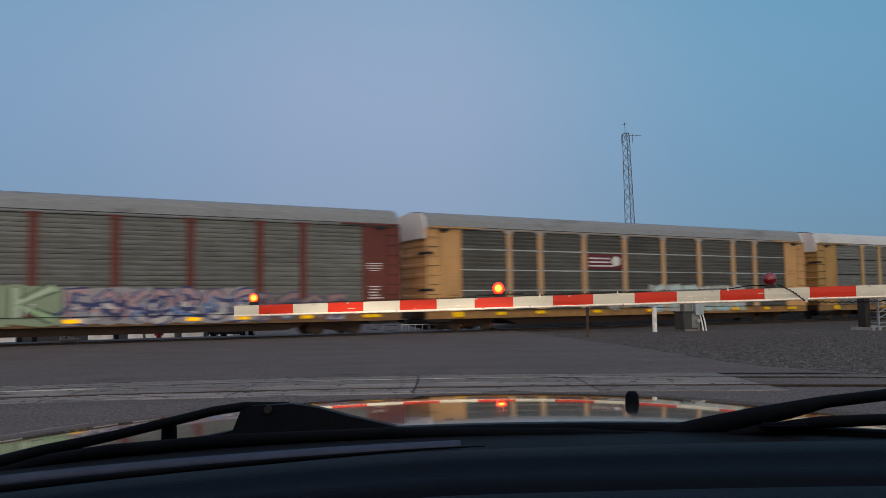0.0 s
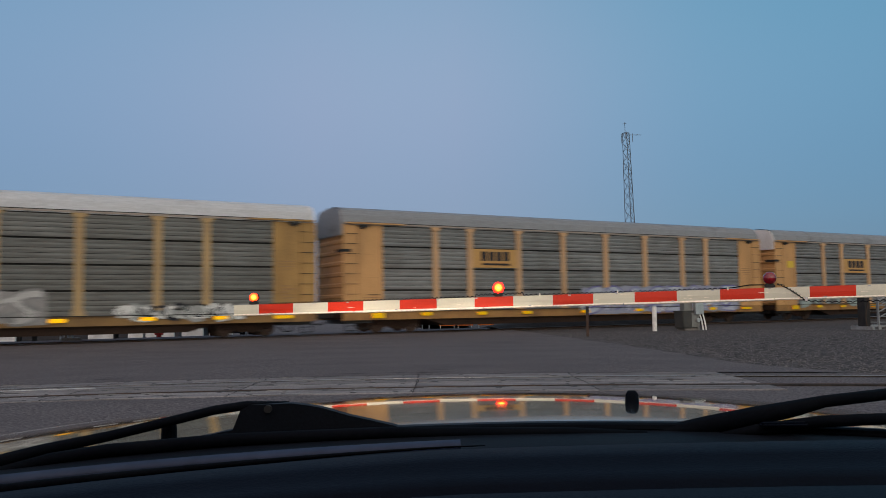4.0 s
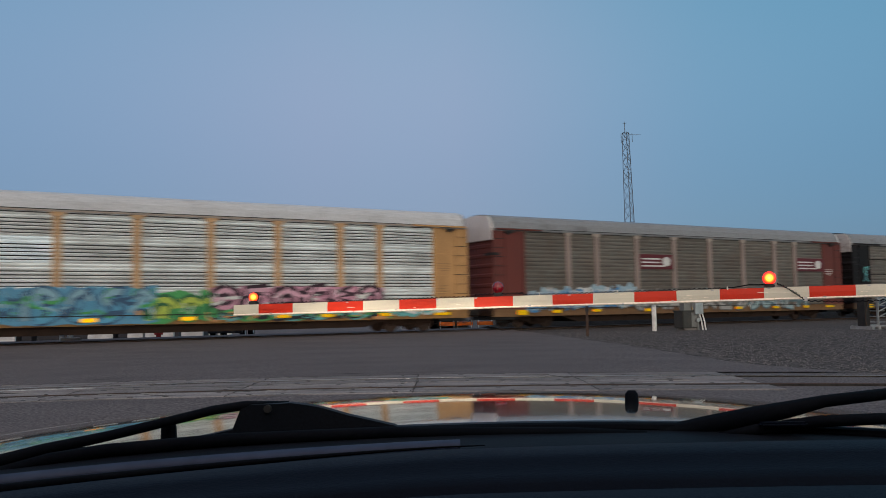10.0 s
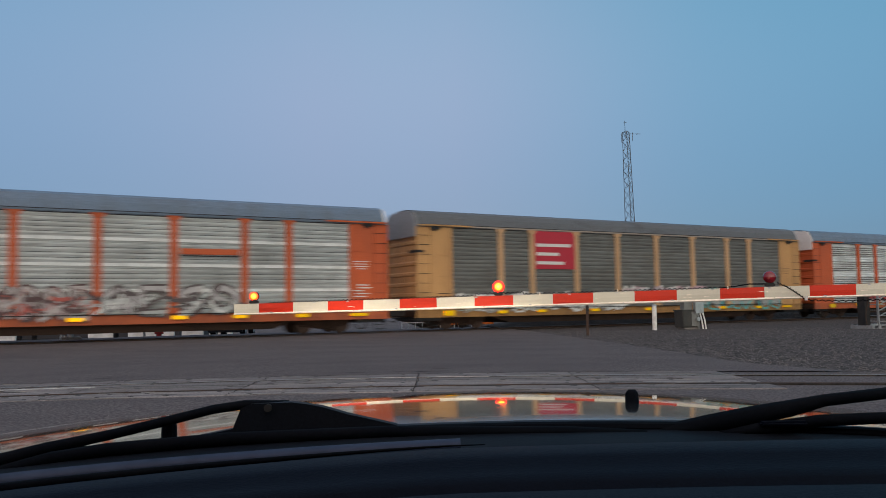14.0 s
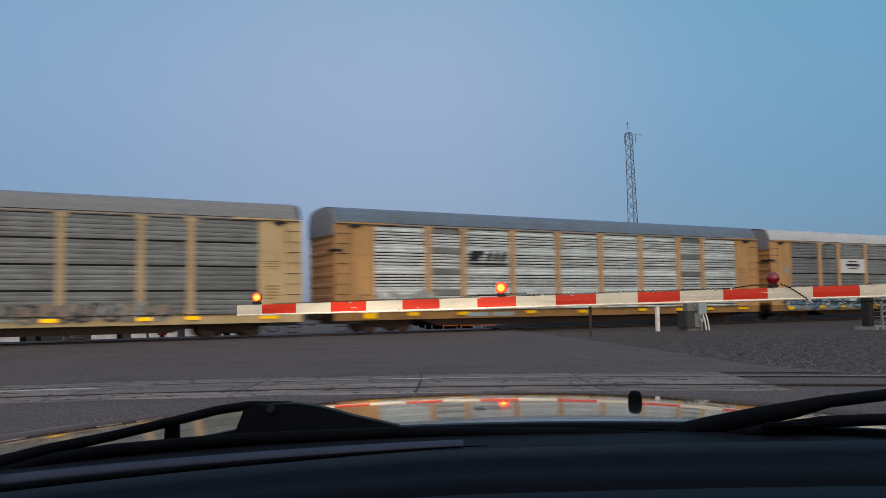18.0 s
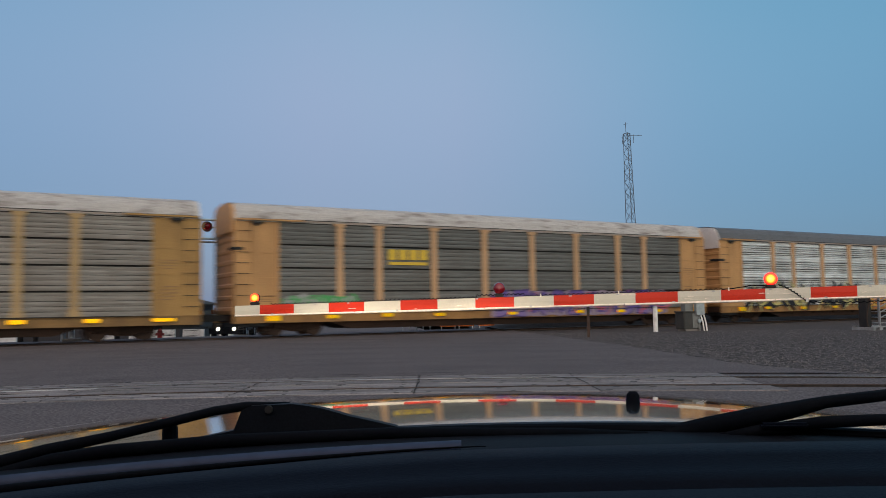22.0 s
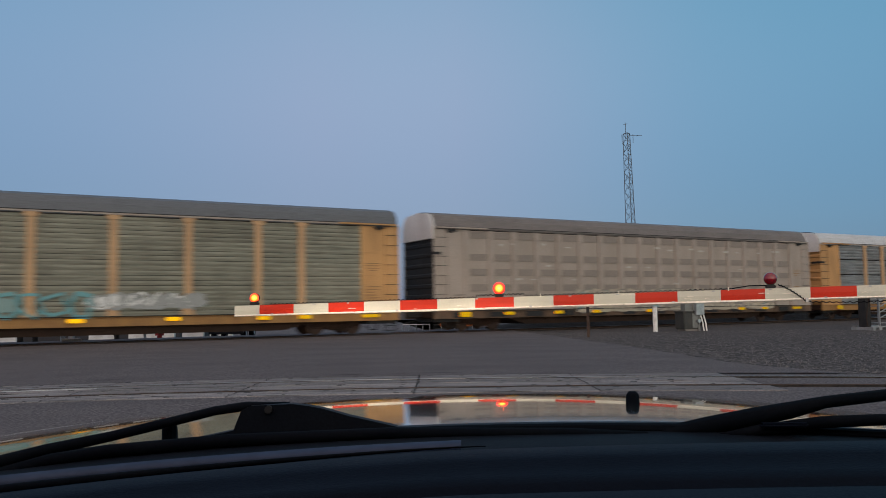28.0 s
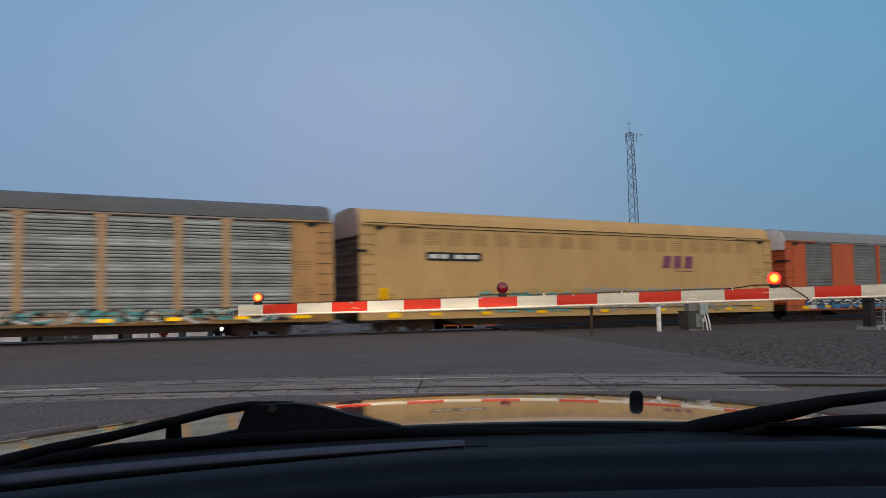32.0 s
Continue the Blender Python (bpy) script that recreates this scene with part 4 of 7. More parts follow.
# each car: offset, roof, frame, slats, style, gable paint, badge, sprayed pieces (x0, x1, z0, z1, style, colours)
CARS = [
    (0.07, "grey", "brown", "dark", "plain", "grey", None, [(2.6, 13.9, 0.66, 2.3, "word:SKESIK", ((0.04, 0.06, 0.045), (0.3, 0.42, 0.25), (0.42, 0.5, 0.36), W_, (0.24, 0.3, 0.2))), (13.9, 21.2, 0.66, 2.15, "wild:EAKDROS", ((0.04, 0.05, 0.14), (0.5, 0.46, 0.46), (0.4, 0.26, 0.27), (0.12, 0.2, 0.4), (0.3, 0.28, 0.3))), (21.0, 25.6, 0.66, 1.9, "wild:EGAE", ((0.1, 0.09, 0.14), (0.3, 0.29, 0.33), (0.26, 0.17, 0.17), (0.16, 0.22, 0.36)))]),
    (0.11, "grey", "tan", "darker", "batten", "white", ("swoosh", 3, MAROON), [(14.6, 22.4, 0.75, 2.3, "word:STELLY", ((0.3, 0.3, 0.28), (0.34, 0.52, 0.55), (0.42, 0.54, 0.55), W_, (0.36, 0.36, 0.34))), (11.6, 14.6, 0.9, 1.8, "wash", (GREY_, GREY_, (0.2, 0.2, 0.19), W_))]),
    (0.11, "white", "ochre", "dark", "shallow", "white", None, [(11.3, 18.0, 0.66, 2.0, "word:AIFUS+", (K_, (0.5, 0.5, 0.49), (0.56, 0.56, 0.55), GREY_)), (18.0, 20.4, 0.66, 1.9, "bubble", (K_, (0.3, 0.4, 0.36), GREY_, TEAL))]),
    (0.04, "white", "ochre", "dark", "shallow", "white", ("bars", 2, GOLD), [(2.4, 17.5, 0.7, 2.05, "wild:SHAROSEANES", ((0.2, 0.2, 0.2), (0.38, 0.37, 0.36), (0.42, 0.41, 0.4), (0.46, 0.45, 0.44), (0.25, 0.24, 0.235))), (20, 25, 0.7, 1.5, "wash", (K_, W_, GREY_, W_))]),
    (0.00, "grey", "tan", "mid", "shallow", "grey", ("plate_bars", 2, K_), [(14, 26, 0.66, 2.2, "wild:SPACEANE", ((0.14, 0.13, 0.3), (0.4, 0.42, 0.5), (0.36, 0.4, 0.47), W_, (0.26, 0.27, 0.34)))]),
    (0.07, "grey", "tan", "mid", "shallow", "white", ("plate_bars", 2, K_), [(2.4, 8.9, 0.8, 2.2, "word:SHIO", ((0.24, 0.3, 0.29), (0.3, 0.35, 0.33), (0.33, 0.37, 0.35), (0.4, 0.3, 0.3))), (11.4, 21.4, 0.66, 2.45, "word:SCBAINC+", (K_, (0.22, 0.22, 0.2), (0.28, 0.28, 0.27), W_))]),
    (0.09, "white", "tan", "light", "plain", "white", None, [(4.0, 12.2, 0.7, 2.5, "bubble", (K_, (0.2, 0.24, 0.12), GREY_, TEAL)), (12.2, 16.4, 0.68, 2.3, "bubble", ((0.03, 0.02, 0.09), PURPLE, PURPLE, TEAL, (0.5, 0.38, 0.1))), (16.4, 20.2, 0.68, 2.4, "bubble", ((0.03, 0.03, 0.06), TEAL, (0.16, 0.38, 0.36), K_, (0.5, 0.38, 0.1))), (2.4, 3.6, 1.0, 1.8, "wash", (GOLD, GOLD, RED_, GOLD)), (22.2, 24.2, 1.0, 2.0, "bubble", (K_, K_, GREY_, W_))]),
    (0.02, "blue", "white", "white", "deep", "tan", ("mark", 6, RED_), [(2.6, 9.9, 1.5, 2.6, "band", ((0.1, 0.015, 0.04), (0.45, 0.07, 0.15))), (2.6, 11.4, 0.72, 2.1, "wild:SPSRCEIA+", ((0.03, 0.012, 0.03), (0.34, 0.40, 0.1), (0.42, 0.44, 0.13), (0.25, 0.4, 0.38))), (12.2, 18.7, 0.9, 2.15, "band", (K_, (0.03, 0.025, 0.035))), (12.6, 18.4, 0.9, 2.05, "wild:SZEOS", (K_, RED_, (0.5, 0.14, 0.06), W_, (0.5, 0.48, 0.46))), (18.8, 26, 0.8, 2.5, "wild:AMESEN", ((0.03, 0.04, 0.14), (0.07, 0.12, 0.34), (0.22, 0.36, 0.46), (0.3, 0.46, 0.5)))]),
    (-0.13, "white", "tan", "bright", "deep2", "grey", None, [(1.9, 8.0, 0.66, 2.1, "wild:ENSOGE", ((0.04, 0.1, 0.2), (0.09, 0.3, 0.5), (0.2, 0.36, 0.44), (0.3, 0.46, 0.5), (0.1, 0.3, 0.2))), (8.0, 13.6, 0.66, 2.15, "wild:MBOSA", ((0.04, 0.09, 0.16), (0.1, 0.33, 0.5), (0.22, 0.38, 0.46), GREEN, (0.1, 0.28, 0.42))), (13.2, 15.9, 0.66, 1.8, "bubble", ((0.03, 0.12, 0.05), GREEN, LIME, W_, GREEN)), (15.6, 23.7, 0.66, 1.2, "wash", (K_, TEAL, GREEN, (0.5, 0.25, 0.1))), (15.7, 23.6, 1.05, 2.15, "wild:OEOCKO+", ((0.04, 0.02, 0.03), (0.56, 0.28, 0.36), (0.6, 0.34, 0.42), W_, (0.5, 0.24, 0.32))), (23.5, 26.5, 0.7, 1.6, "wash", (TEAL, GREEN, TEAL, W_))]),
    (0.01, "grey", "brown", "warm", "plain", "white", ("swoosh", 3, MAROON), [(2.3, 9.5, 0.75, 2.25, "wash", (BLUE, (0.3, 0.42, 0.5), W_, W_)), (9.5, 19, 0.72, 2.1, "wild:OMRSKES", ((0.13, 0.12, 0.11), (0.33, 0.32, 0.3), (0.38, 0.37, 0.35), (0.18, 0.3, 0.33))), (19, 24.5, 0.7, 2.1, "wild:SONEA", ((0.1, 0.16, 0.18), (0.3, 0.4, 0.42), (0.42, 0.44, 0.42), W_))]),
    (-0.07, "grey", "black", "warm", "shallow", "rusty", ("pill", 2, (0.25, 0.035, 0.045)), [(1.35, 2.15, 2.4, 3.6, "word:SE", ((0.012, 0.011, 0.012), (0.06, 0.2, 0.22), TEAL, TEAL)), (3.0, 12.6, 0.65, 2.3, "wild:SAYONKAE+", ((0.01, 0.012, 0.03), (0.02, 0.03, 0.07), (0.03, 0.05, 0.1), (0.3, 0.4, 0.42), (0.17, 0.24, 0.27))), (14, 17, 0.65, 1.2, "wash", (PURPLE, W_, W_, W_))]),
    (-0.17, "blue", "orange", "steel", "broad_batten", "white", ("stripe", 6, (0.48, 0.10, 0.035)), [(2.6, 10.6, 0.8, 2.45, "word:GRUNO", ((0.08, 0.09, 0.09), (0.42, 0.47, 0.45), (0.45, 0.5, 0.48), (0.4, 0.12, 0.07))), (10.4, 15.6, 0.7, 2.2, "wild:SPXBRE", ((0.1, 0.06, 0.06), (0.4, 0.33, 0.33), (0.42, 0.38, 0.37), (0.4, 0.1, 0.08))), (15.8, 21.4, 0.9, 2.2, "wild:AESD", ((0.1, 0.08, 0.08), (0.4, 0.42, 0.41), (0.42, 0.4, 0.4), W_))]),
    (0.01, "dark", "tan", "dark", "plain", "grey", ("tall_red", 2, SIGN_RED), [(2.4, 13, 0.75, 1.9, "wash", (GREY_, W_, W_, GREY_)), (13, 19, 1.4, 2.2, "wash", (GREY_, (0.45, 0.3, 0.33), W_, W_)), (19, 26, 0.7, 2.0, "line", (TEAL, GREY_, TEAL, W_))]),
    (0.09, "blue", "orange", "bright", "deep2", "white", ("stripe", 6, (0.48, 0.10, 0.035)), [(11.2, 16.4, 0.75, 2.35, "wild:EOSA+", (K_, (0.3, 0.3, 0.29), (0.4, 0.4, 0.4), (0.05, 0.05, 0.05))), (18.8, 23.6, 0.9, 2.1, "wild:HSHE", ((0.4, 0.3, 0.36), (0.52, 0.44, 0.47), (0.56, 0.5, 0.52), (0.42, 0.06, 0.06), (0.48, 0.38, 0.42))), (5, 9, 1.0, 2.1, "bubble", (K_, RED_, W_, W_))]),
    (-0.25, "grey", "cream", "slate", "shallow", "black", ("plate_bars", 2, K_), [(2.0, 7.0, 0.72, 2.1, "word:TNUR", ((0.05, 0.1, 0.1), (0.2, 0.36, 0.34), (0.26, 0.4, 0.37), GREY_, (0.12, 0.24, 0.23))), (6.9, 14, 0.75, 2.2, "wash", (K_, PURPLE, GOLD, PINK)), (14, 22, 0.7, 1.6, "wash", ((0.06, 0.05, 0.05), (0.2, 0.19, 0.18), (0.26, 0.2, 0.16), GREY_))]),
    (-0.07, "blue", "tan", "bright", "deep2", "grey", ("slant", 2, K_), [(2.4, 5.0, 1.1, 2.0, "wash", (GREY_, GREY_, W_, W_)), (23.8, 25.3, 1.4, 2.1, "wash", (K_, GREY_, W_, GREY_))]),
    (-0.19, "white", "tan", "slate", "shallow", "grey", ("oval", 2, K_), [(1.6, 9.6, 0.7, 2.1, "wild:EASRSAE+", ((0.03, 0.06, 0.1), (0.16, 0.26, 0.36), (0.4, 0.42, 0.42), W_, (0.18, 0.24, 0.28))), (9.5, 17.2, 0.7, 2.25, "wild:SZEONSA+", (K_, (0.1, 0.34, 0.34), (0.5, 0.5, 0.47), K_, (0.32, 0.38, 0.28))), (17.2, 19.4, 0.7, 2.1, "wash", (K_, RED_, (0.4, 0.3, 0.24), W_)), (19.4, 26, 0.7, 2.3, "wild:RIECDS", ((0.03, 0.05, 0.06), (0.12, 0.36, 0.4), (0.34, 0.45, 0.48), K_, (0.3, 0.42, 0.44)))]),
    (-0.12, "rusty", "ochre", "putty", "shallow", "white", ("shield", 1, W_), [(12.7, 15.6, 0.68, 2.25, "word:KY", (K_, K_, (0.02, 0.02, 0.02), (0.5, 0.48, 0.46), (0.56, 0.5, 0.49))), (15.6, 16.9, 0.68, 2.25, "word:I", (W_, (0.03, 0.3, 0.12), (0.03, 0.34, 0.14), W_, (0.56, 0.53, 0.5))), (16.9, 19.9, 0.68, 2.25, "word:O!", (K_, (0.04, 0.05, 0.04), (0.02, 0.02, 0.02), (0.55, 0.3, 0.32), (0.56, 0.53, 0.5))), (2.4, 8, 0.8, 1.7, "wash", (GREY_, GREY_, W_, GREY_))]),
    (-0.12, "rusty", "tan", "dark", "shallow", "tan", ("bars", 2, GOLD), [(13.2, 25, 0.65, 2.0, "wild:SEKREAMSEN", ((0.06, 0.04, 0.15), (0.2, 0.14, 0.33), (0.12, 0.08, 0.28), (0.42, 0.1, 0.14), (0.26, 0.2, 0.26))), (2.4, 5.5, 0.9, 1.9, "wash", (GREEN, GREY_, GREEN, GREY_))]),
    (-0.13, "dark", "tan", "bright", "deep2", "white", None, [(2.6, 13.6, 0.66, 2.6, "spike", (K_, (0.5, 0.44, 0.16), (0.42, 0.38, 0.16), W_)), (13.4, 15.2, 0.66, 2.0, "word:E", ((0.03, 0.2, 0.12), (0.05, 0.3, 0.16), (0.1, 0.36, 0.2), GOLD)), (14.9, 19.8, 0.66, 2.1, "wild:OBOS", ((0.46, 0.14, 0.05), (0.55, 0.34, 0.07), (0.6, 0.36, 0.07), (0.5, 0.1, 0.05)))]),
    (0.05, "white", "tan", "light", "shallow", "white", ("red_white", 2, RED_), [(14.5, 20, 0.64, 1.7, "wash", (GOLD, LIME, GOLD, GOLD)), (20, 25.5, 0.64, 1.5, "wash", (BLUE, (0.3, 0.34, 0.55), BLUE, W_))]),
    (-0.02, "blue", "white", "white", "deep", "tan", ("mark", 6, RED_), [(17, 20.5, 0.65, 1.3, "wash", (PINK, PINK, GREEN, PINK)), (5, 12, 0.7, 1.3, "wash", (K_, W_, GREY_, GREY_))]),
    (-0.03, "dark", "tan", "olive", "plain", "dark", ("shield", 1, PINK), [(5.6, 14.6, 0.95, 1.95, "line", ((0.14, 0.32, 0.34), (0.2, 0.3, 0.29), TEAL, W_)), (14.8, 19, 1.2, 2.0, "wash", (GREY_, GREY_, W_, GREY_))]),
    (0.50, "taupe", "beige", "warm", "multi", "white", None, [(9, 24.5, 0.8, 2.05, "wild:SPRASEONAKES", ((0.22, 0.195, 0.17), (0.44, 0.38, 0.3), (0.48, 0.42, 0.33), (0.2, 0.3, 0.3), (0.4, 0.345, 0.27)))]),
    (0.36, "white", "tan", "slate", "shallow", "white", ("slant", 2, K_), [(15, 17, 0.66, 0.95, "wash", (GREY_, W_, GREY_, W_))]),
    (0.25, "dark", "tan", "light", "deep2", "grey", ("shield", 1, PINK), [(1.4, 11.5, 0.65, 2.1, "wash", (GREY_, W_, (0.5, 0.38, 0.25), W_)), (15, 26, 0.65, 1.3, "wash", (K_, (0.45, 0.3, 0.2), TEAL, W_))]),
    (0.20, "sand", "sand", "warm", "vents", "taupe", None, [(6.5, 12, 0.85, 1.9, "line", (TEAL, GREY_, W_, W_)), (13, 24, 0.85, 2.1, "line", (GREY_, W_, TEAL, W_))]),
    (0.20, "grey", "orange", "mid", "plain", "white", None, [(2.0, 24, 0.65, 1.4, "bubble", (K_, BLUE, W_, W_))]),
]
COLOUR_WORD = {"tan": "tan-yellow", "ochre": "ochre-yellow", "cream": "cream-yellow", "brown": "brown-red", "black": "black", "orange": "orange", "white": "white", "beige": "grey-beige", "sand": "sandy yellow"}


def badge(car, kind, bay, colour):
    """The owner's mark as plain shapes."""
    x0, x1 = BAYS[bay]
    yb = -HALF - 0.035
    s = Shape()

    def plate(a, b, z0, z1, dy=0.0):
        s.box(a, b, yb - dy - 0.02, yb - dy, z0, z1)

    w = x1 - x0
    mats = [ink(*colour)]
    if kind == "swoosh":
        plate(x0, x1, 3.12, 3.95)
        s.m = 1
        for k in range(3):
            plate(x0 + 0.15, x0 + w * (0.62 + 0.12 * (k == 0)), 3.26 + k * 0.2, 3.34 + k * 0.2, 0.008)
        s.prism([(x0 + w * 0.8 + 0.32 * math.cos(a), 3.56 + 0.27 * math.sin(a)) for a in spread(0.4, 5.6, 12)], "y", yb - 0.036, yb - 0.008)
        mats = [ink(*colour), ink(*W_)]
    elif kind == "bars":
        for k in range(4):
            plate(x0 + w * (0.12 + 0.21 * k), x0 + w * (0.28 + 0.21 * k), 3.42, 3.90)
        plate(x0 + w * 0.14, x0 + w * 0.9, 3.18, 3.32)
    elif kind == "plate_bars":
        plate(x0 - 0.02, x1 + 0.02, 3.08, 4.0)
        s.m = 1
        for k in range(4):
            plate(x0 + w * (0.18 + 0.17 * k), x0 + w * (0.31 + 0.17 * k), 3.42, 3.88, 0.008)
        plate(x0 + w * 0.2, x0 + w * 0.84, 3.2, 3.3, 0.008)
        mats = [ink(*TANP), ink(*colour)]
    elif kind == "mark":
        plate(x0 + 0.3, x0 + 1.3, 3.62, 3.70)
        plate(x0 + 0.5, x0 + 1.0, 3.48, 3.54)
    elif kind == "pill":
        plate(x0, x1, 3.1, 4.0)
        s.m = 1
        s.prism([(x0 + w * (0.5 + 0.34 * math.cos(a)), 3.55 + 0.15 * math.copysign(abs(math.sin(a)) ** 0.6, math.sin(a))) for a in spread(0, 6.0, 16)], "y", yb - 0.034, yb - 0.008)
        mats = [ink(*colour), ink(*W_)]
    elif kind == "stripe":
        plate(x0 + 0.1, x1 - 0.1, 3.42, 3.66)
        s.m = 1
        plate(x0 + 0.1, x1 - 0.1, 3.34, 3.38, 0.004)
        mats = [ink(*colour), ink(*K_)]
    elif kind == "tall_red":
        plate(x0 - 0.02, x1 + 0.02, 3.0, 4.96)
        s.m = 1
        for k, ww in enumerate((0.72, 0.6, 0.9)):
            plate(x0 + 0.12, x0 + w * ww, 3.24 + k * 0.46, 3.40 + k * 0.46, 0.008)
        mats = [ink(*colour), ink(*W_)]
    elif kind == "slant":
        s.m = 1
        s.prism([(x0 + 0.2, 3.4), (x0 + 0.6, 3.4), (x0 + 1.1, 3.9), (x0 + 0.3, 3.9)], "y", yb - 0.034, yb - 0.008)
        for k in range(3):
            s.prism([(x0 + w * 0.45 + k * 0.42, 3.4), (x0 + w * 0.45 + k * 0.42 + 0.16, 3.4), (x0 + w * 0.45 + k * 0.42 + 0.36, 3.9), (x0 + w * 0.45 + k * 0.42 + 0.2, 3.9)], "y", yb - 0.034, yb - 0.008)
        plate(x0 + 0.2, x1 - 0.2, 3.22, 3.28, 0.008)
        mats = [ink(*W_), ink(*colour)]
    elif kind == "oval":
        plate(x0, x1, 3.05, 4.0)
        s.m = 1
        for a, b, z0, z1 in ((0.3, 0.7, 3.78, 3.86), (0.22, 0.78, 3.5, 3.68), (0.3, 0.7, 3.34, 3.4)):
            plate(x0 + w * a, x0 + w * b, z0, z1, 0.008)
        mats = [ink(*W_), ink(*colour)]
    elif kind == "red_white":
        plate(x0, x1, 3.05, 3.98)
        s.m = 1
        for a, b, z0, z1 in ((0.12, 0.45, 3.7, 3.84), (0.12, 0.2, 3.36, 3.84), (0.12, 0.45, 3.36, 3.48), (0.52, 0.6, 3.36, 3.84), (0.72, 0.8, 3.36, 3.84)):
            plate(x0 + w * a, x0 + w * b, z0, z1, 0.008)
        mats = [ink(*W_), ink(*colour)]
    elif kind == "shield":
        plate(x0 - 0.25, x1 + 0.25, 3.0, 4.97)
        s.m = 1
        cx = (x0 + x1) / 2
        s.prism([(cx - 0.5, 4.65), (cx - 0.58, 4.2), (cx - 0.62, 3.6), (cx - 0.4, 3.32), (cx, 3.2), (cx + 0.4, 3.32), (cx + 0.62, 3.6), (cx + 0.58, 4.2), (cx + 0.5, 4.65), (cx, 4.75)], "y", yb - 0.034, yb - 0.008)
        s.m = 2
        plate(cx - 0.52, cx + 0.52, 4.36, 4.66, 0.022)
        plate(cx - 0.55, cx + 0.55, 4.02, 4.16, 0.022)
        s.m = 3
        if colour == PINK:
            for k in range(5):
                plate(cx - 0.46 + k * 0.22, cx - 0.36 + k * 0.22, 3.36, 3.96, 0.022)
        mats = [ink(*TANP), ink(*W_), ink(*NAVY), ink(0.6, 0.3, 0.3)]
    part("owner_mark", s, mats, car, "plain painted owner's mark")


def vent_shape():
    """A field of short punched slots."""
    s = Shape()
    for k in range(6):
        s.box(0, 0.85, -0.008, 0.03, k * 0.11, k * 0.11 + 0.07)
    return s


def vented_side(car, style, frame_mat):
    """A rack with a closed wall instead of slats: pressed ribs and punched vents."""
    wall = Shape().box(2.0, 26.6, -HALF + 0.02, -HALF + 0.08, 1.0, 4.98)
    part("side_wall", wall, frame_mat, car)
    if style == "multi":
        rib = kept("side_rib", lambda: Shape().box(-0.16, 0.16, -0.05, 0.02, 1.02, 4.95))
        vent = kept("vent_field", lambda: Shape().box(0, 0.95, -0.012, 0.02, 0, 0.34))
        for i, x in enumerate(spread(2.2, 26.4, 18)):
            part("rib", rib, frame_mat, car, at=(x, -HALF, 0))
            if i < 17:
                for z in (4.55, 3.45, 2.72, 1.95):
                    part("vent", vent, ink(0.235, 0.2, 0.175), car, "punched grey vent" if i == 0 else "", at=(x + 0.24, -HALF, z))
        pocket = kept("sill_pocket", lambda: Shape().box(0, 0.95, -0.02, 0.02, 0, 0.25))
        for k in range(12):
            part("sill_pocket", pocket, BLACK, car, "dark pocket in the sill" if k == 0 else "", at=(1.4 + 2.15 * k, -1.63, 0.68))
        g = random.Random(77)
        for k in range(22):
            part("scuff", Shape().box(0, g.uniform(0.15, 0.4), -0.008, 0.01, 0, g.uniform(0.04, 0.11)), ink(0.44, 0.41, 0.37), car, "pale scuff" if k == 0 else "", at=(g.uniform(3, 25), -HALF - 0.05, g.choice((4.2, 4.3, 3.2, 2.5, 2.3))))
    else:
        vent = kept("vent_small", vent_shape)
        for k in range(18):
            if k != 9:
                part("vent", vent, ink(0.40, 0.25, 0.105), car, "punched brown vent" if k == 0 else "", at=(2.4 + 1.34 * k, -HALF + 0.012, 4.15))
        # raised dark strip along the top of the wall
        part("roof_seam", kept("wall_top_dark_strip", lambda: Shape().box(X0 + 0.2, X1 - 0.25, -1.672, -1.55, 5.09, 5.115)), GAP_AND_SHADE, car)
        for k in range(17):
            part("press_mark", kept("press_mark", lambda: Shape().box(0, 0.9, -0.006, 0.02, 0, 0.5)), ink(0.46, 0.29, 0.12), car, at=(2.6 + 1.4 * k, -HALF + 0.014, 1.55))
        seam = kept("wall_seam", lambda: Shape().box(-0.02, 0.02, -0.012, 0.02, 1.02, 4.95))
        for x in (8.1, 14.3, 20.5):
            part("seam", seam, frame_mat, car, at=(x, -HALF, 0))
        s = Shape().box(3.8, 6.9, -HALF - 0.03, -HALF + 0.01, 3.40, 3.80)
        s.m = 1
        for a, b in ((3.95, 4.45), (4.55, 5.0), (5.35, 5.9), (6.0, 6.7)):
            s.box(a, b, -HALF - 0.038, -HALF - 0.03, 3.50, 3.70)
        part("name_board", s, [ink(*K_), ink(*W_)], car, "black board with pale bars")
        s = Shape()
        for a in (19.0, 19.85, 20.7):
            s.prism([(a, 3.2), (a + 0.6, 3.2), (a + 0.75, 3.9), (a + 0.15, 3.9)], "y", -HALF - 0.008, -HALF + 0.01)
        s.box(20.0, 21.4, -HALF - 0.008, -HALF + 0.01, 3.02, 3.06)
        part("owner_mark", s, ink(0.2, 0.06, 0.12), car, "dull purple painted owner's mark")
        part("notice", Shape().box(1.3, 1.8, -HALF - 0.03, -HALF + 0.01, 1.3, 2.1), YELLOW, car, "yellow notice plate")


# leans reflectors and far stripes to mirror sky glow, in place of headlight return
TILT = pose(0, 0, 0, -7, 0, 0)


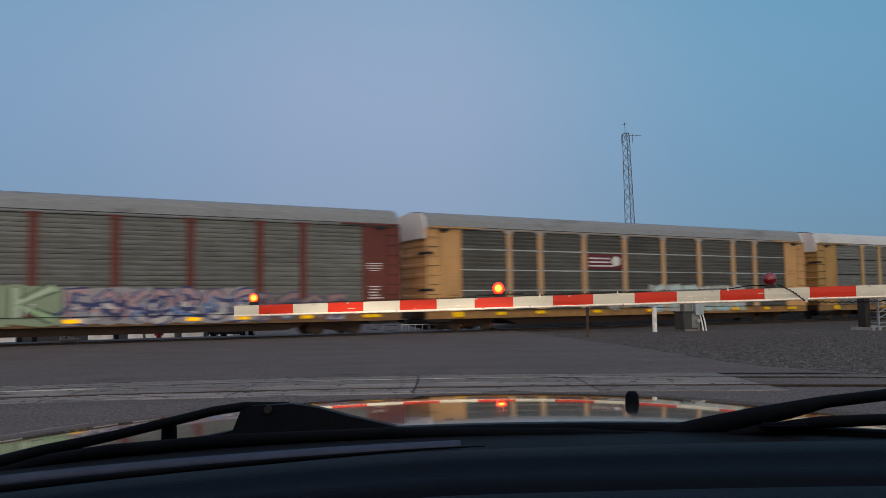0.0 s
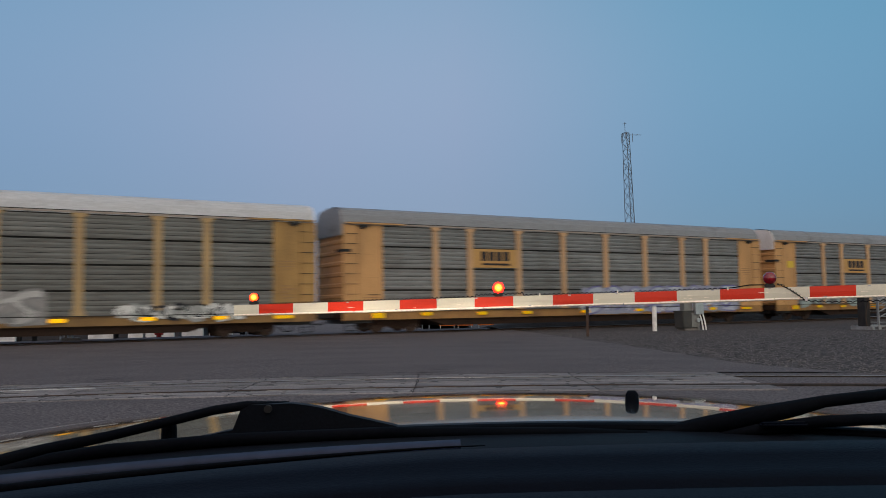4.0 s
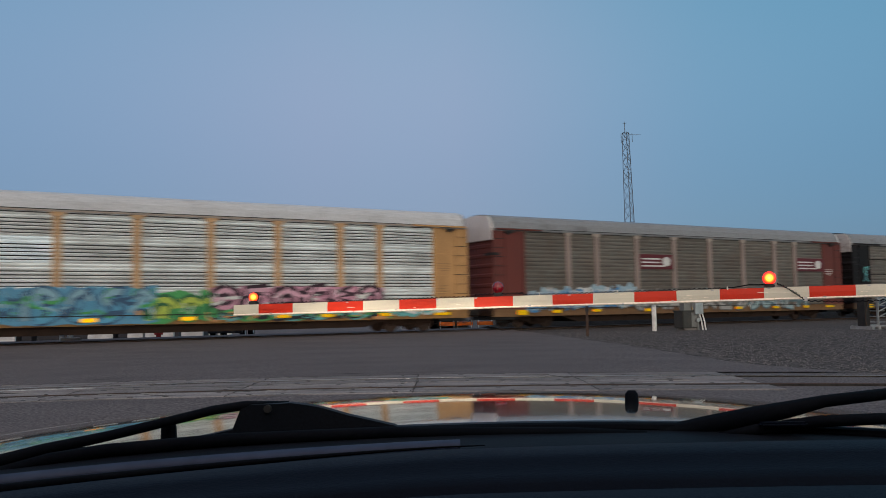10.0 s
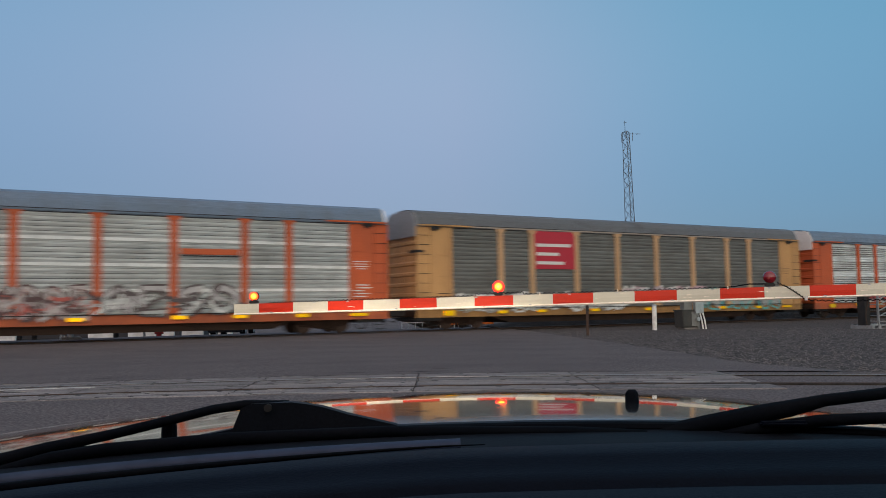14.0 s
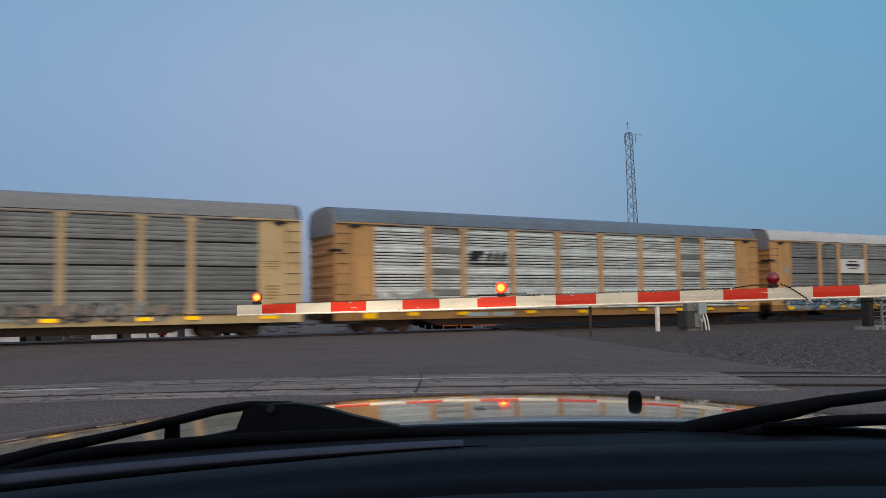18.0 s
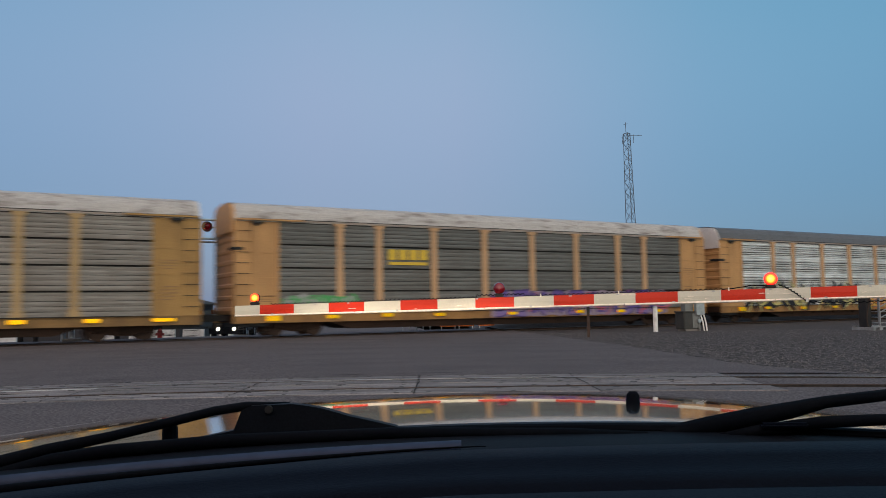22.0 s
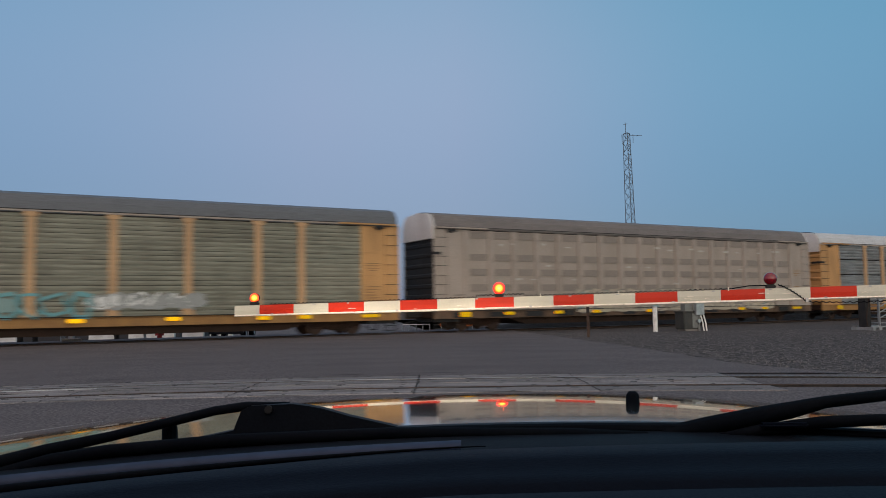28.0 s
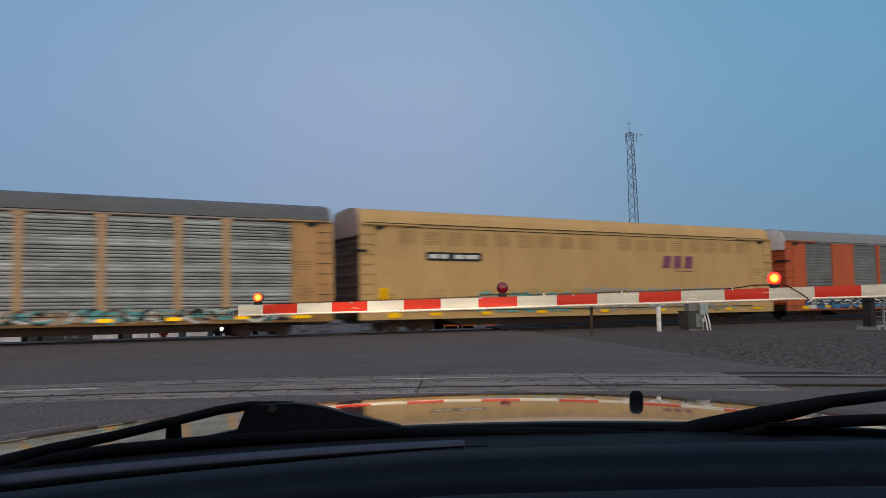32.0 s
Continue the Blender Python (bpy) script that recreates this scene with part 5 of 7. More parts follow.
def end_gear_shape():
    """Steps, brake gear and hoses hanging below a car's end."""
    s = Shape().box(0.1, 1.5, -1.42, -1.3, 0.48, 0.64).box(0.25, 1.3, -0.9, 0.9, 0.46, 0.64)
    for x in (0.12, 0.62):
        s.box(x, x + 0.04, -1.5, -1.46, 0.16, 0.64)
    s.box(0.12, 0.66, -1.52, -1.42, 0.14, 0.18).box(0.12, 0.66, -1.52, -1.42, 0.36, 0.39)
    s.tube([(0.9, -1.2, 0.5), (1.05, -1.25, 0.22), (1.3, -1.2, 0.2), (1.5, -1.1, 0.4)], 0.035, 6)
    return s


def autorack(i, spec):
    offset, roof, frame, slats, style, gable, mark, sprays = spec
    frame_mat = PAINT[frame]
    words = {"multi": "with ribbed vented walls", "vents": "with smooth vented walls"}.get(style, "with grey slatted sides" if slats not in ("white", "bright") else "with bright slatted sides")
    car = thing("autorack_car", Matrix(), f"{COLOUR_WORD[frame]} car-carrying railcar {words}" + (", sprayed with graffiti" if sprays else ""), "railcar", "cars of the passing train")
    roof_mat = PAINT["sand"] if roof == "sand" else ROOF[roof]
    gable_mat = PAINT.get(gable) or ROOF[gable]
    part("roof", kept("roof", roof_shape), roof_mat, car, "ribbed arched metal roof")
    part("awning", kept(("awning", 0), lambda: Shape().box(X0 + 0.15, 3.4, -1.74, -1.60, 5.0, 5.07)), frame_mat, car)
    part("awning", kept(("awning", 1), lambda: Shape().box(25.2, X1 - 0.1, -1.74, -1.60, 5.0, 5.07)), frame_mat, car)
    if style != "vents":
        part("eave", kept("eave", lambda: Shape().box(X0 + 0.05, X1 - 0.18, -1.66, -1.60, 4.995, 5.06)), PAINT["beige"] if frame in ("tan", "ochre", "cream") else roof_mat, car)
    if style != "vents":
        # raised dark strip along the roof's lower edge
        part("roof_seam", kept("roof_seam", lambda: Shape().box(X0 + 0.3, X1 - 0.2, -1.668, -1.59, 5.064, 5.09)), GAP_AND_SHADE, car)
    for k, x in enumerate((X0 + 0.75, X1 - 1.25)):
        part("roof_bracket", kept(("roof_bracket", k), lambda: Shape().soft_box(0, 0.5, -1.7, -1.58, 4.86, 4.95, 0.01).box(0.12, 0.3, -1.68, -1.58, 4.78, 4.87)), BLACK, car, "black bracket under the roof's edge", at=(x, 0, 0))
    # raised dark strip stands in for the shadow line beneath the roof
    part("roof_gap", kept("roof_gap", lambda: Shape().box(2.34, 26.26, -1.612, -1.5, 4.93, 4.995)), GAP_AND_SHADE, car)
    for k, (x, d) in enumerate(((X0 - 0.06, 0.14), (X1 - 0.19, 0.14))):
        part("gable", kept(("gable", k), lambda: gable_shape(x, d)), gable_mat, car, "stained gable end")
        for y0, y1 in ((-1.55, -0.02), (0.02, 1.55)):
            part("end_door", kept(("end_door", k, y0), lambda: end_door_shape(X0 + 0.1 if k == 0 else X1 - 0.1, y0, y1)), BLACK if i == 23 and k == 0 else PAINT["umber"] if i == 26 else frame_mat, car)
    for k, (x0, x1) in enumerate(((X0, BAY0), (BAY9, X1))):
        part("end_panel", kept(("end_panel", k), lambda: end_side_shape(x0, x1)), frame_mat, car)
    bar = kept("grab_bar", lambda: Shape().box(0, 0.62, -0.02, 0.0, 0, 0.035))
    for z in (1.75, 2.55, 3.6):
        part("grab_bar", bar, BLACK if z == 1.75 else frame_mat, car, at=(1.55, -HALF, z))
        part("grab_bar", bar, frame_mat, car, at=(26.36, -HALF, z + 0.1))
    part("door_bar", kept("door_bar", lambda: Shape().box(-0.05, 0.4, -0.035, 0.01, 0, 0.13).box(-0.05, 0.02, -0.035, 0.7, 0.0, 0.13)), BLACK, car, "black bar across the end door's edge", at=(X0, -HALF, 3.72))
    if i == 1:
        part("door_bar", kept("door_bar", None), BLACK, car, at=(X0, -HALF, 1.95))
    part("far_wall", kept("far_wall", lambda: Shape().box(X0, X1, HALF - 0.06, HALF, 1.0, 4.98)), SIDE[slats], car)
    post_mat = PAINT["taupe"] if frame == "brown" and slats == "warm" else POST_PAINT.get(frame, frame_mat)
    if style in ("multi", "vents"):
        vented_side(car, style, frame_mat)
    else:
        post = kept("post", lambda: Shape().box(-POST_W / 2, POST_W / 2, -0.055, 0.03, 1.0, 4.98))
        gusset = kept("gusset", lambda: Shape().prism([(-0.16, 4.80), (0.16, 4.80), (0.25, 4.90), (0.25, 4.985), (-0.25, 4.985), (-0.25, 4.90)], "y", -0.07, 0.0))
        foot = kept("post_foot", lambda: Shape().prism([(-0.26, 1.0), (0.26, 1.0), (0.17, 1.3), (-0.17, 1.3)], "y", -0.062, 0.0))
        for x in POSTS:
            part("post", post, post_mat, car, at=(x, -HALF, 0))
            part("gusset", gusset, PAINT["beige"] if i in (1, 9) else post_mat, car, at=(x, -HALF, 0))
            part("post_foot", foot, post_mat, car, at=(x, -HALF, 0))
        if i == 1:
            clamp = kept("clamp", lambda: Shape().soft_box(-0.24, 0.24, -0.075, -0.05, -0.05, 0.05, 0.01))
            for x in POSTS:
                for z in TIERS[1:4]:
                    part("clamp", clamp, PAINT["beige"], car, at=(x, -HALF, z - 0.03))
        if i == 15:
            tread = kept("tread", lambda: Shape().box(0, 1.3, -0.02, 0.0, 0, 0.2).box(0.04, 0.06, -0.03, -0.02, 0, 0.2).box(1.24, 1.26, -0.03, -0.02, 0, 0.2).box(0, 1.3, -0.03, -0.02, 0.17, 0.2))
            for x in (7.2, 8.7):
                part("tread", tread, GALV, car, "grey step tread on the sill", at=(x, -1.63, 0.7))
        base = {"deep2": "deep"}.get(style, style)
        trio = [SIDE[slats], SIDE["dark"] if style == "deep2" else GAP_AND_SHADE, SEAM_LIGHT if i == 11 else SIDE["light"]]
        for x0, x1 in BAYS:
            if i == 15:
                trio = [SIDE[slats], GAP_AND_SHADE, SEAM_LIGHT]
            if i == 27 and x0 in (BAYS[1][0], BAYS[5][0]):
                part("side_door", kept(("side_door", round(x1 - x0, 2)), lambda: Shape().soft_box(-0.02, x1 - x0 + 0.02, -0.06, 0.02, 1.02, 4.97, 0.015)), frame_mat, car, "plain orange side door", at=(x0, -HALF, 0))
                continue
            for j, (z0, z1) in enumerate(zip(TIERS, TIERS[1:])):
                kind = base if not (j == 3 and base in ("shallow", "batten", "broad_batten")) else "plain"
                w = round(x1 - x0, 2)
                if i == 15 and w < 2 and kind == "deep":
                    kind, trio = "deep_grey", [SIDE[slats], SIDE["dark"], SIDE["mid"]]
                fresh = i == 8 and j == 2 and x0 == BAYS[2][0]
                part("slat_panel", kept(("slat_panel", w, kind), lambda: slat_panel(w, kind)), [SIDE["white"], GAP_AND_SHADE] if fresh else trio, car, at=Matrix.Translation((x0, -HALF + 0.02, z0)) @ Matrix.Diagonal((1, 1, z1 - z0, 1)))
    sill_mat = SILL.get(frame, frame_mat)
    part("side_sill", kept(("side_sill", 0), lambda: sill_shape(-1.60, -1.50)), sill_mat, car)
    part("side_sill", kept(("side_sill", 1), lambda: sill_shape(1.60, 1.50)), sill_mat, car)
    part("underframe", kept("underframe", belly_shape), UNDER, car, "rust-brown underframe")
    # sill joint with its shadow put in as a raised dark line
    part("seam", kept("sill_seam_shade", lambda: Shape().box(BAY0, BAY9, -1.69, -1.60, 0.992, 1.022)), GAP_AND_SHADE, car)
    gear = kept("end_gear", end_gear_shape)
    part("end_gear", gear, BLACK, car, "black steps and brake gear", at=(X0, 0, 0))
    part("end_gear", gear, BLACK, car, at=Matrix.Translation((X1, 0, 0)) @ Matrix.Diagonal((-1, 1, 1, 1)))
    rung = kept("rung", rung_shape)
    for x in (X0 + 0.08, X1 - 0.72):
        for z in spread(1.35, 4.55, 8):
            part("rung", rung, BLACK, car, at=(x, -HALF, z))
    for x in (3.3, 25.3):
        bogie = part("bogie", kept("bogie", bogie_shape), UNDER, car, "rusty cast truck", at=(x, 0, 0.03))
        for dx in (-0.9, 0.9):
            part("wheelset", kept("wheelset", wheel_shape), RAIL_DARK, bogie, at=(dx, 0, 0.43))
    for k, m in enumerate((Matrix.Translation((-0.16, 0, 0)), Matrix.Translation((28.74, 0, 0)) @ pose(0, 0, 0, 0, 0, 180))):
        part("coupler", kept("coupler", lambda: coupler_shape(1)), BLACK, car, at=m)
    refl = kept("reflector", lambda: Shape().soft_box(0, 0.56, -0.03, 0.0, -0.08, 0.08, 0.012))
    g = random.Random(40 + i)
    big = kept("reflector_big", lambda: Shape().soft_box(0, 0.62, -0.03, 0.0, -0.125, 0.125, 0.012))
    long = kept("reflector_long", lambda: Shape().soft_box(0, 0.85, -0.03, 0.0, -0.07, 0.07, 0.012))
    part("reflector", big, YELLOW, car, "bright yellow reflector", at=Matrix.Translation((1.75, -1.662, 0.82)) @ TILT)
    for x in (4.4, 7.05, 10.4, 14.3, 18.1, 21.0, 23.7):
        part("reflector", refl, YELLOW, car, at=Matrix.Translation((x + g.uniform(-0.5, 0.5), -1.662, 0.85 + g.uniform(-0.02, 0.02))) @ TILT)
    part("reflector", long, YELLOW, car, at=Matrix.Translation((26.3, -1.662, 0.84)) @ TILT)
    if i in (5, 10, 14, 16, 22):
        z = {5: 3.35, 10: 1.95, 14: 3.35, 16: 3.0, 22: 1.3}[i]
        part("notice", Shape().box(1.5, 2.12, -1.625, -1.6, z, z + (0.2 if i == 10 else 0.42)), ink(*GOLD) if i != 16 else PAINT["beige"], car, "small yellow stencil plate")
    stencil = Shape()
    for k, (dx, w) in enumerate(((0.0, 0.75), (0.0, 0.75), (0.02, 0.7), (0.2, 0.4))):
        stencil.box(26.5 + dx, 26.5 + dx + w, -1.612, -1.6, 3.22 - 0.11 * k, 3.255 - 0.11 * k)
    for k in range(5):
        dx, w = g.uniform(0.0, 0.2), g.uniform(0.35, 0.75)
        stencil.box(26.5 + dx, 26.5 + dx + w, -1.612, -1.6, 2.15 - 0.13 * k, 2.2 - 0.13 * k)
    stencil.box(1.35, 2.1, -1.612, -1.6, 1.52, 1.55).box(1.35, 2.1, -1.612, -1.6, 1.62, 1.65)
    tagged(part("stencil", stencil, ink(*W_) if frame in ("brown", "black", "orange") else ink(0.28, 0.165, 0.075), car, "small stencilled bars of lettering"), kind="stuff")
    if mark:
        badge(car, *mark)
    if i == 9:
        badge(car, "swoosh", 8, MAROON)
    if i == 25:
        for a, b in ((8.0, 8.5), (8.6, 9.4), (10.4, 11.0), (11.1, 11.5), (11.6, 12.2)):
            part("lettering_bar", Shape().box(a, b, -1.66, -1.63, 4.3, 4.5), ink(*K_), car, "dark bar of faded lettering")
    for k, (x0, x1, z0, z1, st, colours) in enumerate(sprays):
        for n, letter in enumerate(graffiti_shape(100 * i + k, x0, x1, z0, z1, st, colours)):
            part("graffiti", letter, [ink(*c) for c in colours], car, "sprayed graffiti" if n == 0 else "")
    return car


TRAIN = [(autorack(i, spec), FIRST + (i - 1) * PITCH_LEN + spec[0]) for i, spec in enumerate(CARS)]


# the train's small gains and losses on an even pace, in metres
PACE = [(0, .19), (1, .40), (2, .28), (3, .19), (5.5, .17), (6, .12), (7, .22), (8, -.20), (9, .08), (10, -.09), (11, -.05), (12, -.09), (13, -.15), (14, -.25), (14.5, -.17),
        (16.5, -.10), (17, -.22), (18, -.30), (19, -.22), (20, -.26), (21, -.13), (22, -.51), (23, -.18), (24, -.15), (25, -.04), (25.5, 0), (27.5, .02), (28, .13), (29, .32),
        (30, .55), (31, .41), (32, .56)]


def run_train():
    for car, s0 in TRAIN:
        rows = []
        for t, gain in PACE:
            p = ACROSS * CENTRE + ALONG * (s0 - SPEED * t + gain)
            rows.append((t, pose(p.x, p.y, 0.05, 0, 0, TURN)))
        walk(car, rows)

# ---- flashing lamps ----
def lamp_ball(r, lit=True):
    """A round lens; its -y half glows, its other half is dark red glass."""
    s, n, m = Shape(), 20, 12
    for i in range(m):
        for j in range(n):
            a0, a1 = math.pi * i / m, math.pi * (i + 1) / m
            b0, b1 = 2 * math.pi * j / n, 2 * math.pi * (j + 1) / n
            s.m = 1 if i < m // 2 else 0
            pt = lambda a, b: (r * math.sin(a) * math.cos(b), -r * 0.8 * math.cos(a), r * math.sin(a) * math.sin(b))
            s.face([pt(a0, b0), pt(a1, b0), pt(a1, b1), pt(a0, b1)] if 0 < i < m - 1 else ([pt(a0, b0), pt(a1, b0), pt(a1, b1)] if i == 0 else [pt(a0, b0), pt(a1, b0), pt(a0, b1)]))
    return s


FLASH = []
PERIOD = 1.081
FIRST_A, FIRST_B = 0.165, 0.705


def flasher(parent, at, r, group, lit=ARM_LAMP, yaw=0):
    """A lens that turns its glowing side to the road and away, by turns. group 0 lights at FIRST_A, 1 at FIRST_B."""
    ob = part("lens", kept(("lens", r), lambda: lamp_ball(r), True), [LENS_OFF, lit], parent, "red flashing lens", at=at)
    FLASH.append((ob, Vector(at), group, yaw))
    return ob


def run_lamps():
    for ob, at, group, yaw in FLASH:
        first = FIRST_A if group == 0 else FIRST_B
        changes = sorted([first + k * PERIOD for k in range(-1, 31)] + [first + PERIOD / 2 + k * PERIOD for k in range(-1, 31)])
        lit_at_start = [(t, abs(((t - first) / PERIOD) % 1.0) < 0.25 or ((t - first) / PERIOD) % 1.0 > 0.75) for t in changes if t <= 0][-1][1]
        angle = 0 if lit_at_start else 180
        rows = [(0, angle)]
        for t in changes:
            f = math.floor(t * FPS - 0.75) - (1 if 17.9 < t < 18.1 else 0)
            if f < 3 or f > 32 * FPS - 3:
                continue
            rows += [(f / FPS, angle), ((f + 1) / FPS, angle + 87), ((f + 2) / FPS, angle + 174)]
            rows += [((f + 3) / FPS, angle + 180)]
            angle += 180
        rows.append((32, angle))
        walk(ob, [(t, pose(at.x, at.y, at.z, 0, 0, yaw + a)) for t, a in rows])


# ---- the near gate: striped arm across the road ----
GATE_AZ = -13.12
STRIPE = 0.4064
# the arm's own axis: x runs from the first red edge towards the mechanism
gate = thing("crossing_gate", Matrix.Translation((-2.0484, 9.0501, 0)) @ pose(0, 0, 0, 0, 0, GATE_AZ), "lowered crossing gate with a red and white striped arm", "crossing gate")
ARM_TILT = math.atan2(1.326 - 1.233, 6.107 + 0.303)


def arm_z(x):
    return 1.1815 + (x + 0.303) * math.tan(ARM_TILT)


def stripe_shape(x0, x1):
    s = Shape()
    h, t = 0.055, 0.022
    for a, b in ((x0, x1),):
        rows = []
        for x in (a, b):
            z = arm_z(x)
            rows.append([(x, -t, z - h), (x, -t - 0.004, z), (x, -t, z + h), (x, t, z + h), (x, t + 0.004, z), (x, t, z - h), (x, -t, z - h)])
        s.loft(rows)
        s.face(rows[0][:-1])
        s.face(rows[1][:-1])
    return s


part("stripe", stripe_shape(-0.303, -0.001), GATE_WHITE, gate, "white stripe at the arm's tip")
for i in range(20):
    part("stripe", stripe_shape(i * STRIPE, (i + 1) * STRIPE - 0.001), GATE_RED if i % 2 == 0 else GATE_WHITE, gate, "red stripe" if i == 0 else "")
for k in range(6):
    a, b = -0.303 + k * 1.42, min(8.1, -0.303 + (k + 1) * 1.42 - 0.01)
    drop_z = 0.004 * (k % 2)
    # the lip's headlit brightness is put into its colour
    part("arm_edge", Shape().loft([[(x, -0.024, arm_z(x) - 0.047), (x, -0.036 - drop_z, arm_z(x) - 0.058 - drop_z), (x, -0.026, arm_z(x) - 0.066 - drop_z), (x, 0.03, arm_z(x) - 0.066 - drop_z), (x, 0.03, arm_z(x) - 0.056)] for x in (a, b)]), SHEET_EDGE, gate, "aluminium edge along the arm, headlight glint in its pale colour" if k == 0 else "")
coil = Shape()
pts = []
for k in range(705):
    x = 0.12 + k * 0.0068
    wob = 0.0075
    pts.append((x, -0.01 + wob * math.cos(k * 0.9), arm_z(x) + 0.062 + wob * math.sin(k * 0.9) + (0.02 if 2.45 < x < 2.95 else 0)))
coil.tube(pts, 0.0045, 4, False)
part("coiled_cable", coil, RUBBER, gate, "black coiled lamp cable")
part("lamp_lead", Shape().tube([(4.90, -0.01, arm_z(4.9) + 0.062), (5.0, -0.015, arm_z(5) + 0.068), (5.15, -0.02, arm_z(5.15) + 0.088), (5.30, -0.02, arm_z(5.3) + 0.085)], 0.006, 6), RUBBER, gate, "smooth black lead to the lamp")
for x in (3.12, 3.90, 4.95):
    part("cable_tie", Shape().box(x - 0.005, x + 0.005, -0.03, 0.0, arm_z(x) + 0.045, arm_z(x) + 0.078), SHEET_EDGE, gate, "white cable tie" if x < 3.5 else "")
scratch, xrng = Shape(), random.Random(9)
for k in range(16):
    x, z, far = xrng.uniform(0.3, 7.6), xrng.uniform(-0.038, 0.04), xrng.uniform(0.015, 0.12)
    scratch.loft([[(x + d, -0.029, arm_z(x + d) + z + zz + 0.004 * math.sin(d * 60)) for zz in (0.0, xrng.uniform(0.003, 0.007))] for d in (0, far * 0.5, far)])
tagged(part("scratches", scratch, SHEET_EDGE, gate, "bright scratches in the sheeting"), kind="stuff")
drop = Shape()
pts = [(5.40 + 0.26 * k / 60 + 0.008 * math.cos(k), -0.035, arm_z(5.4) + 0.09 - 0.17 * (k / 60) ** 1.4 + 0.008 * math.sin(k)) for k in range(61)]
pts += [(5.66 + 0.75 * k / 80, -0.035 + 0.006 * math.cos(k), arm_z(5.66) - 0.083 - 0.012 * math.sin(k * math.pi / 80) + 0.006 * math.sin(k)) for k in range(81)]
drop.tube(pts, 0.0045, 4, False)
part("coiled_cable", drop, RUBBER, gate)
for name, x, group in (("tip_lamp", -0.075, None), ("arm_lamp", 2.688, 1), ("arm_lamp", 5.339, 0)):
    z = arm_z(x) + 0.055
    part(name, Shape().soft_box(x - 0.045, x + 0.045, -0.03, 0.045, z, z + 0.035, 0.008).soft_box(x - 0.03, x + 0.03, -0.02, 0.03, z + 0.03, z + 0.075, 0.006), BLACK, gate, "black lamp bracket on the arm")
    part("visor", Shape().tube([(x, 0.04, z + (0.082 if group is None else 0.098)), (x, 0.056, z + (0.082 if group is None else 0.098))], [0.05, 0.04], 18), BLACK, gate)
    if group is None:
        part("lens", kept(("lens", 0.05), lambda: lamp_ball(0.05), True), [LENS_OFF, TIP_LAMP], gate, "steady orange-red tip lamp", at=pose(x, 0, z + 0.082, 0, 0, 25))
    else:
        flasher(gate, (x, 0, z + 0.093), 0.062, group, yaw=9 if group else -9)
for k in range(14):
    x = 0.15 + k * 0.47 + 0.05 * math.sin(k * 2.3)
    part("bolt", kept("bolt", lambda: Shape().soft_box(-0.014, 0.014, -0.008, 0.0, -0.006, 0.006, 0.002)), GALV, gate, at=(x, -0.026, arm_z(x) + 0.046 * (1 if k % 3 else -1)))
part("clip", Shape().box(5.64, 5.665, -0.045, 0.0, arm_z(5.6) - 0.085, arm_z(5.6) - 0.045), GALV, gate)
# mechanism that carries the arm
part("mechanism", Shape().soft_box(8.0, 8.55, -0.3, 0.3, 0.75, 1.7, 0.03), CABINET, gate)
part("mast", Shape().tube([(8.3, 0.45, -0.1), (8.3, 0.45, 3.6)], 0.06, 12).box(7.95, 8.6, -0.3, 0.6, -0.1, 0.0).box(8.15, 8.45, 0.0, 0.4, 0.0, 0.8), GALV, gate)


# ---- roadside: posts, signal cabinet, metal stair ----
def at_ground(x, y, turn=0.0):
    return Matrix.Translation((x, y, ground_z(x, y) - 0.02)) @ pose(0, 0, 0, 0, 0, turn)


post = thing("marker_post", at_ground(9.59, 37.1), "white round marker post with a capped top", "post")
part("shaft", Shape().tube([(0, 0, -0.1), (0, 0, 1.10), (0, 0, 1.13)], [0.105, 0.105, 0.07], 14), POST_WHITE, post, smooth=False)
part("cap", Shape().tube([(0, 0, 1.10), (0, 0, 1.16)], [0.115, 0.08], 14), GALV, post)
post = thing("steel_post", at_ground(5.64, 32.06), "thin dark rusty steel post", "post")
part("shaft", Shape().box(-0.055, 0.055, -0.045, -0.03, -0.1, 1.17).box(-0.01, 0.01, -0.03, 0.05, -0.1, 1.17), RAIL_DARK, post)
part("plate", Shape().box(-0.06, 0.06, -0.055, -0.045, 0.95, 1.15), BLACK, post)

cab = thing("signal_cabinet", at_ground(11.45, 37.9, 18), "grey steel signal cabinet with a junction box and conduits", "cabinet")
DARK_CASE = mat("dark_cabinet_grey", (0.05, 0.052, 0.05), 0.6, dirt=0.4, size=3)
part("case", Shape().soft_box(-0.62, 0.28, -0.35, 0.35, 0.08, 0.86, 0.025), DARK_CASE, cab)
part("lid", Shape().soft_box(-0.66, 0.32, -0.39, 0.39, 0.84, 0.90, 0.02), DARK_CASE, cab)
part("base", Shape().box(-0.5, 0.2, -0.3, 0.3, -0.15, 0.09), CONCRETE, cab)
part("door", Shape().soft_box(-0.58, -0.18, -0.375, -0.35, 0.14, 0.80, 0.01), DARK_CASE, cab)
part("door", Shape().soft_box(-0.16, 0.24, -0.375, -0.35, 0.14, 0.80, 0.01), CABINET, cab)
part("junction_box", Shape().soft_box(-0.02, 0.42, -0.5, -0.25, 0.72, 1.32, 0.02), GALV, cab, "pale grey junction box")
part("box_stand", Shape().tube([(0.2, -0.36, -0.1), (0.2, -0.36, 0.75)], 0.05, 8).box(-0.42, 0.0, -0.2, 0.15, 0.88, 1.42), CABINET, cab)
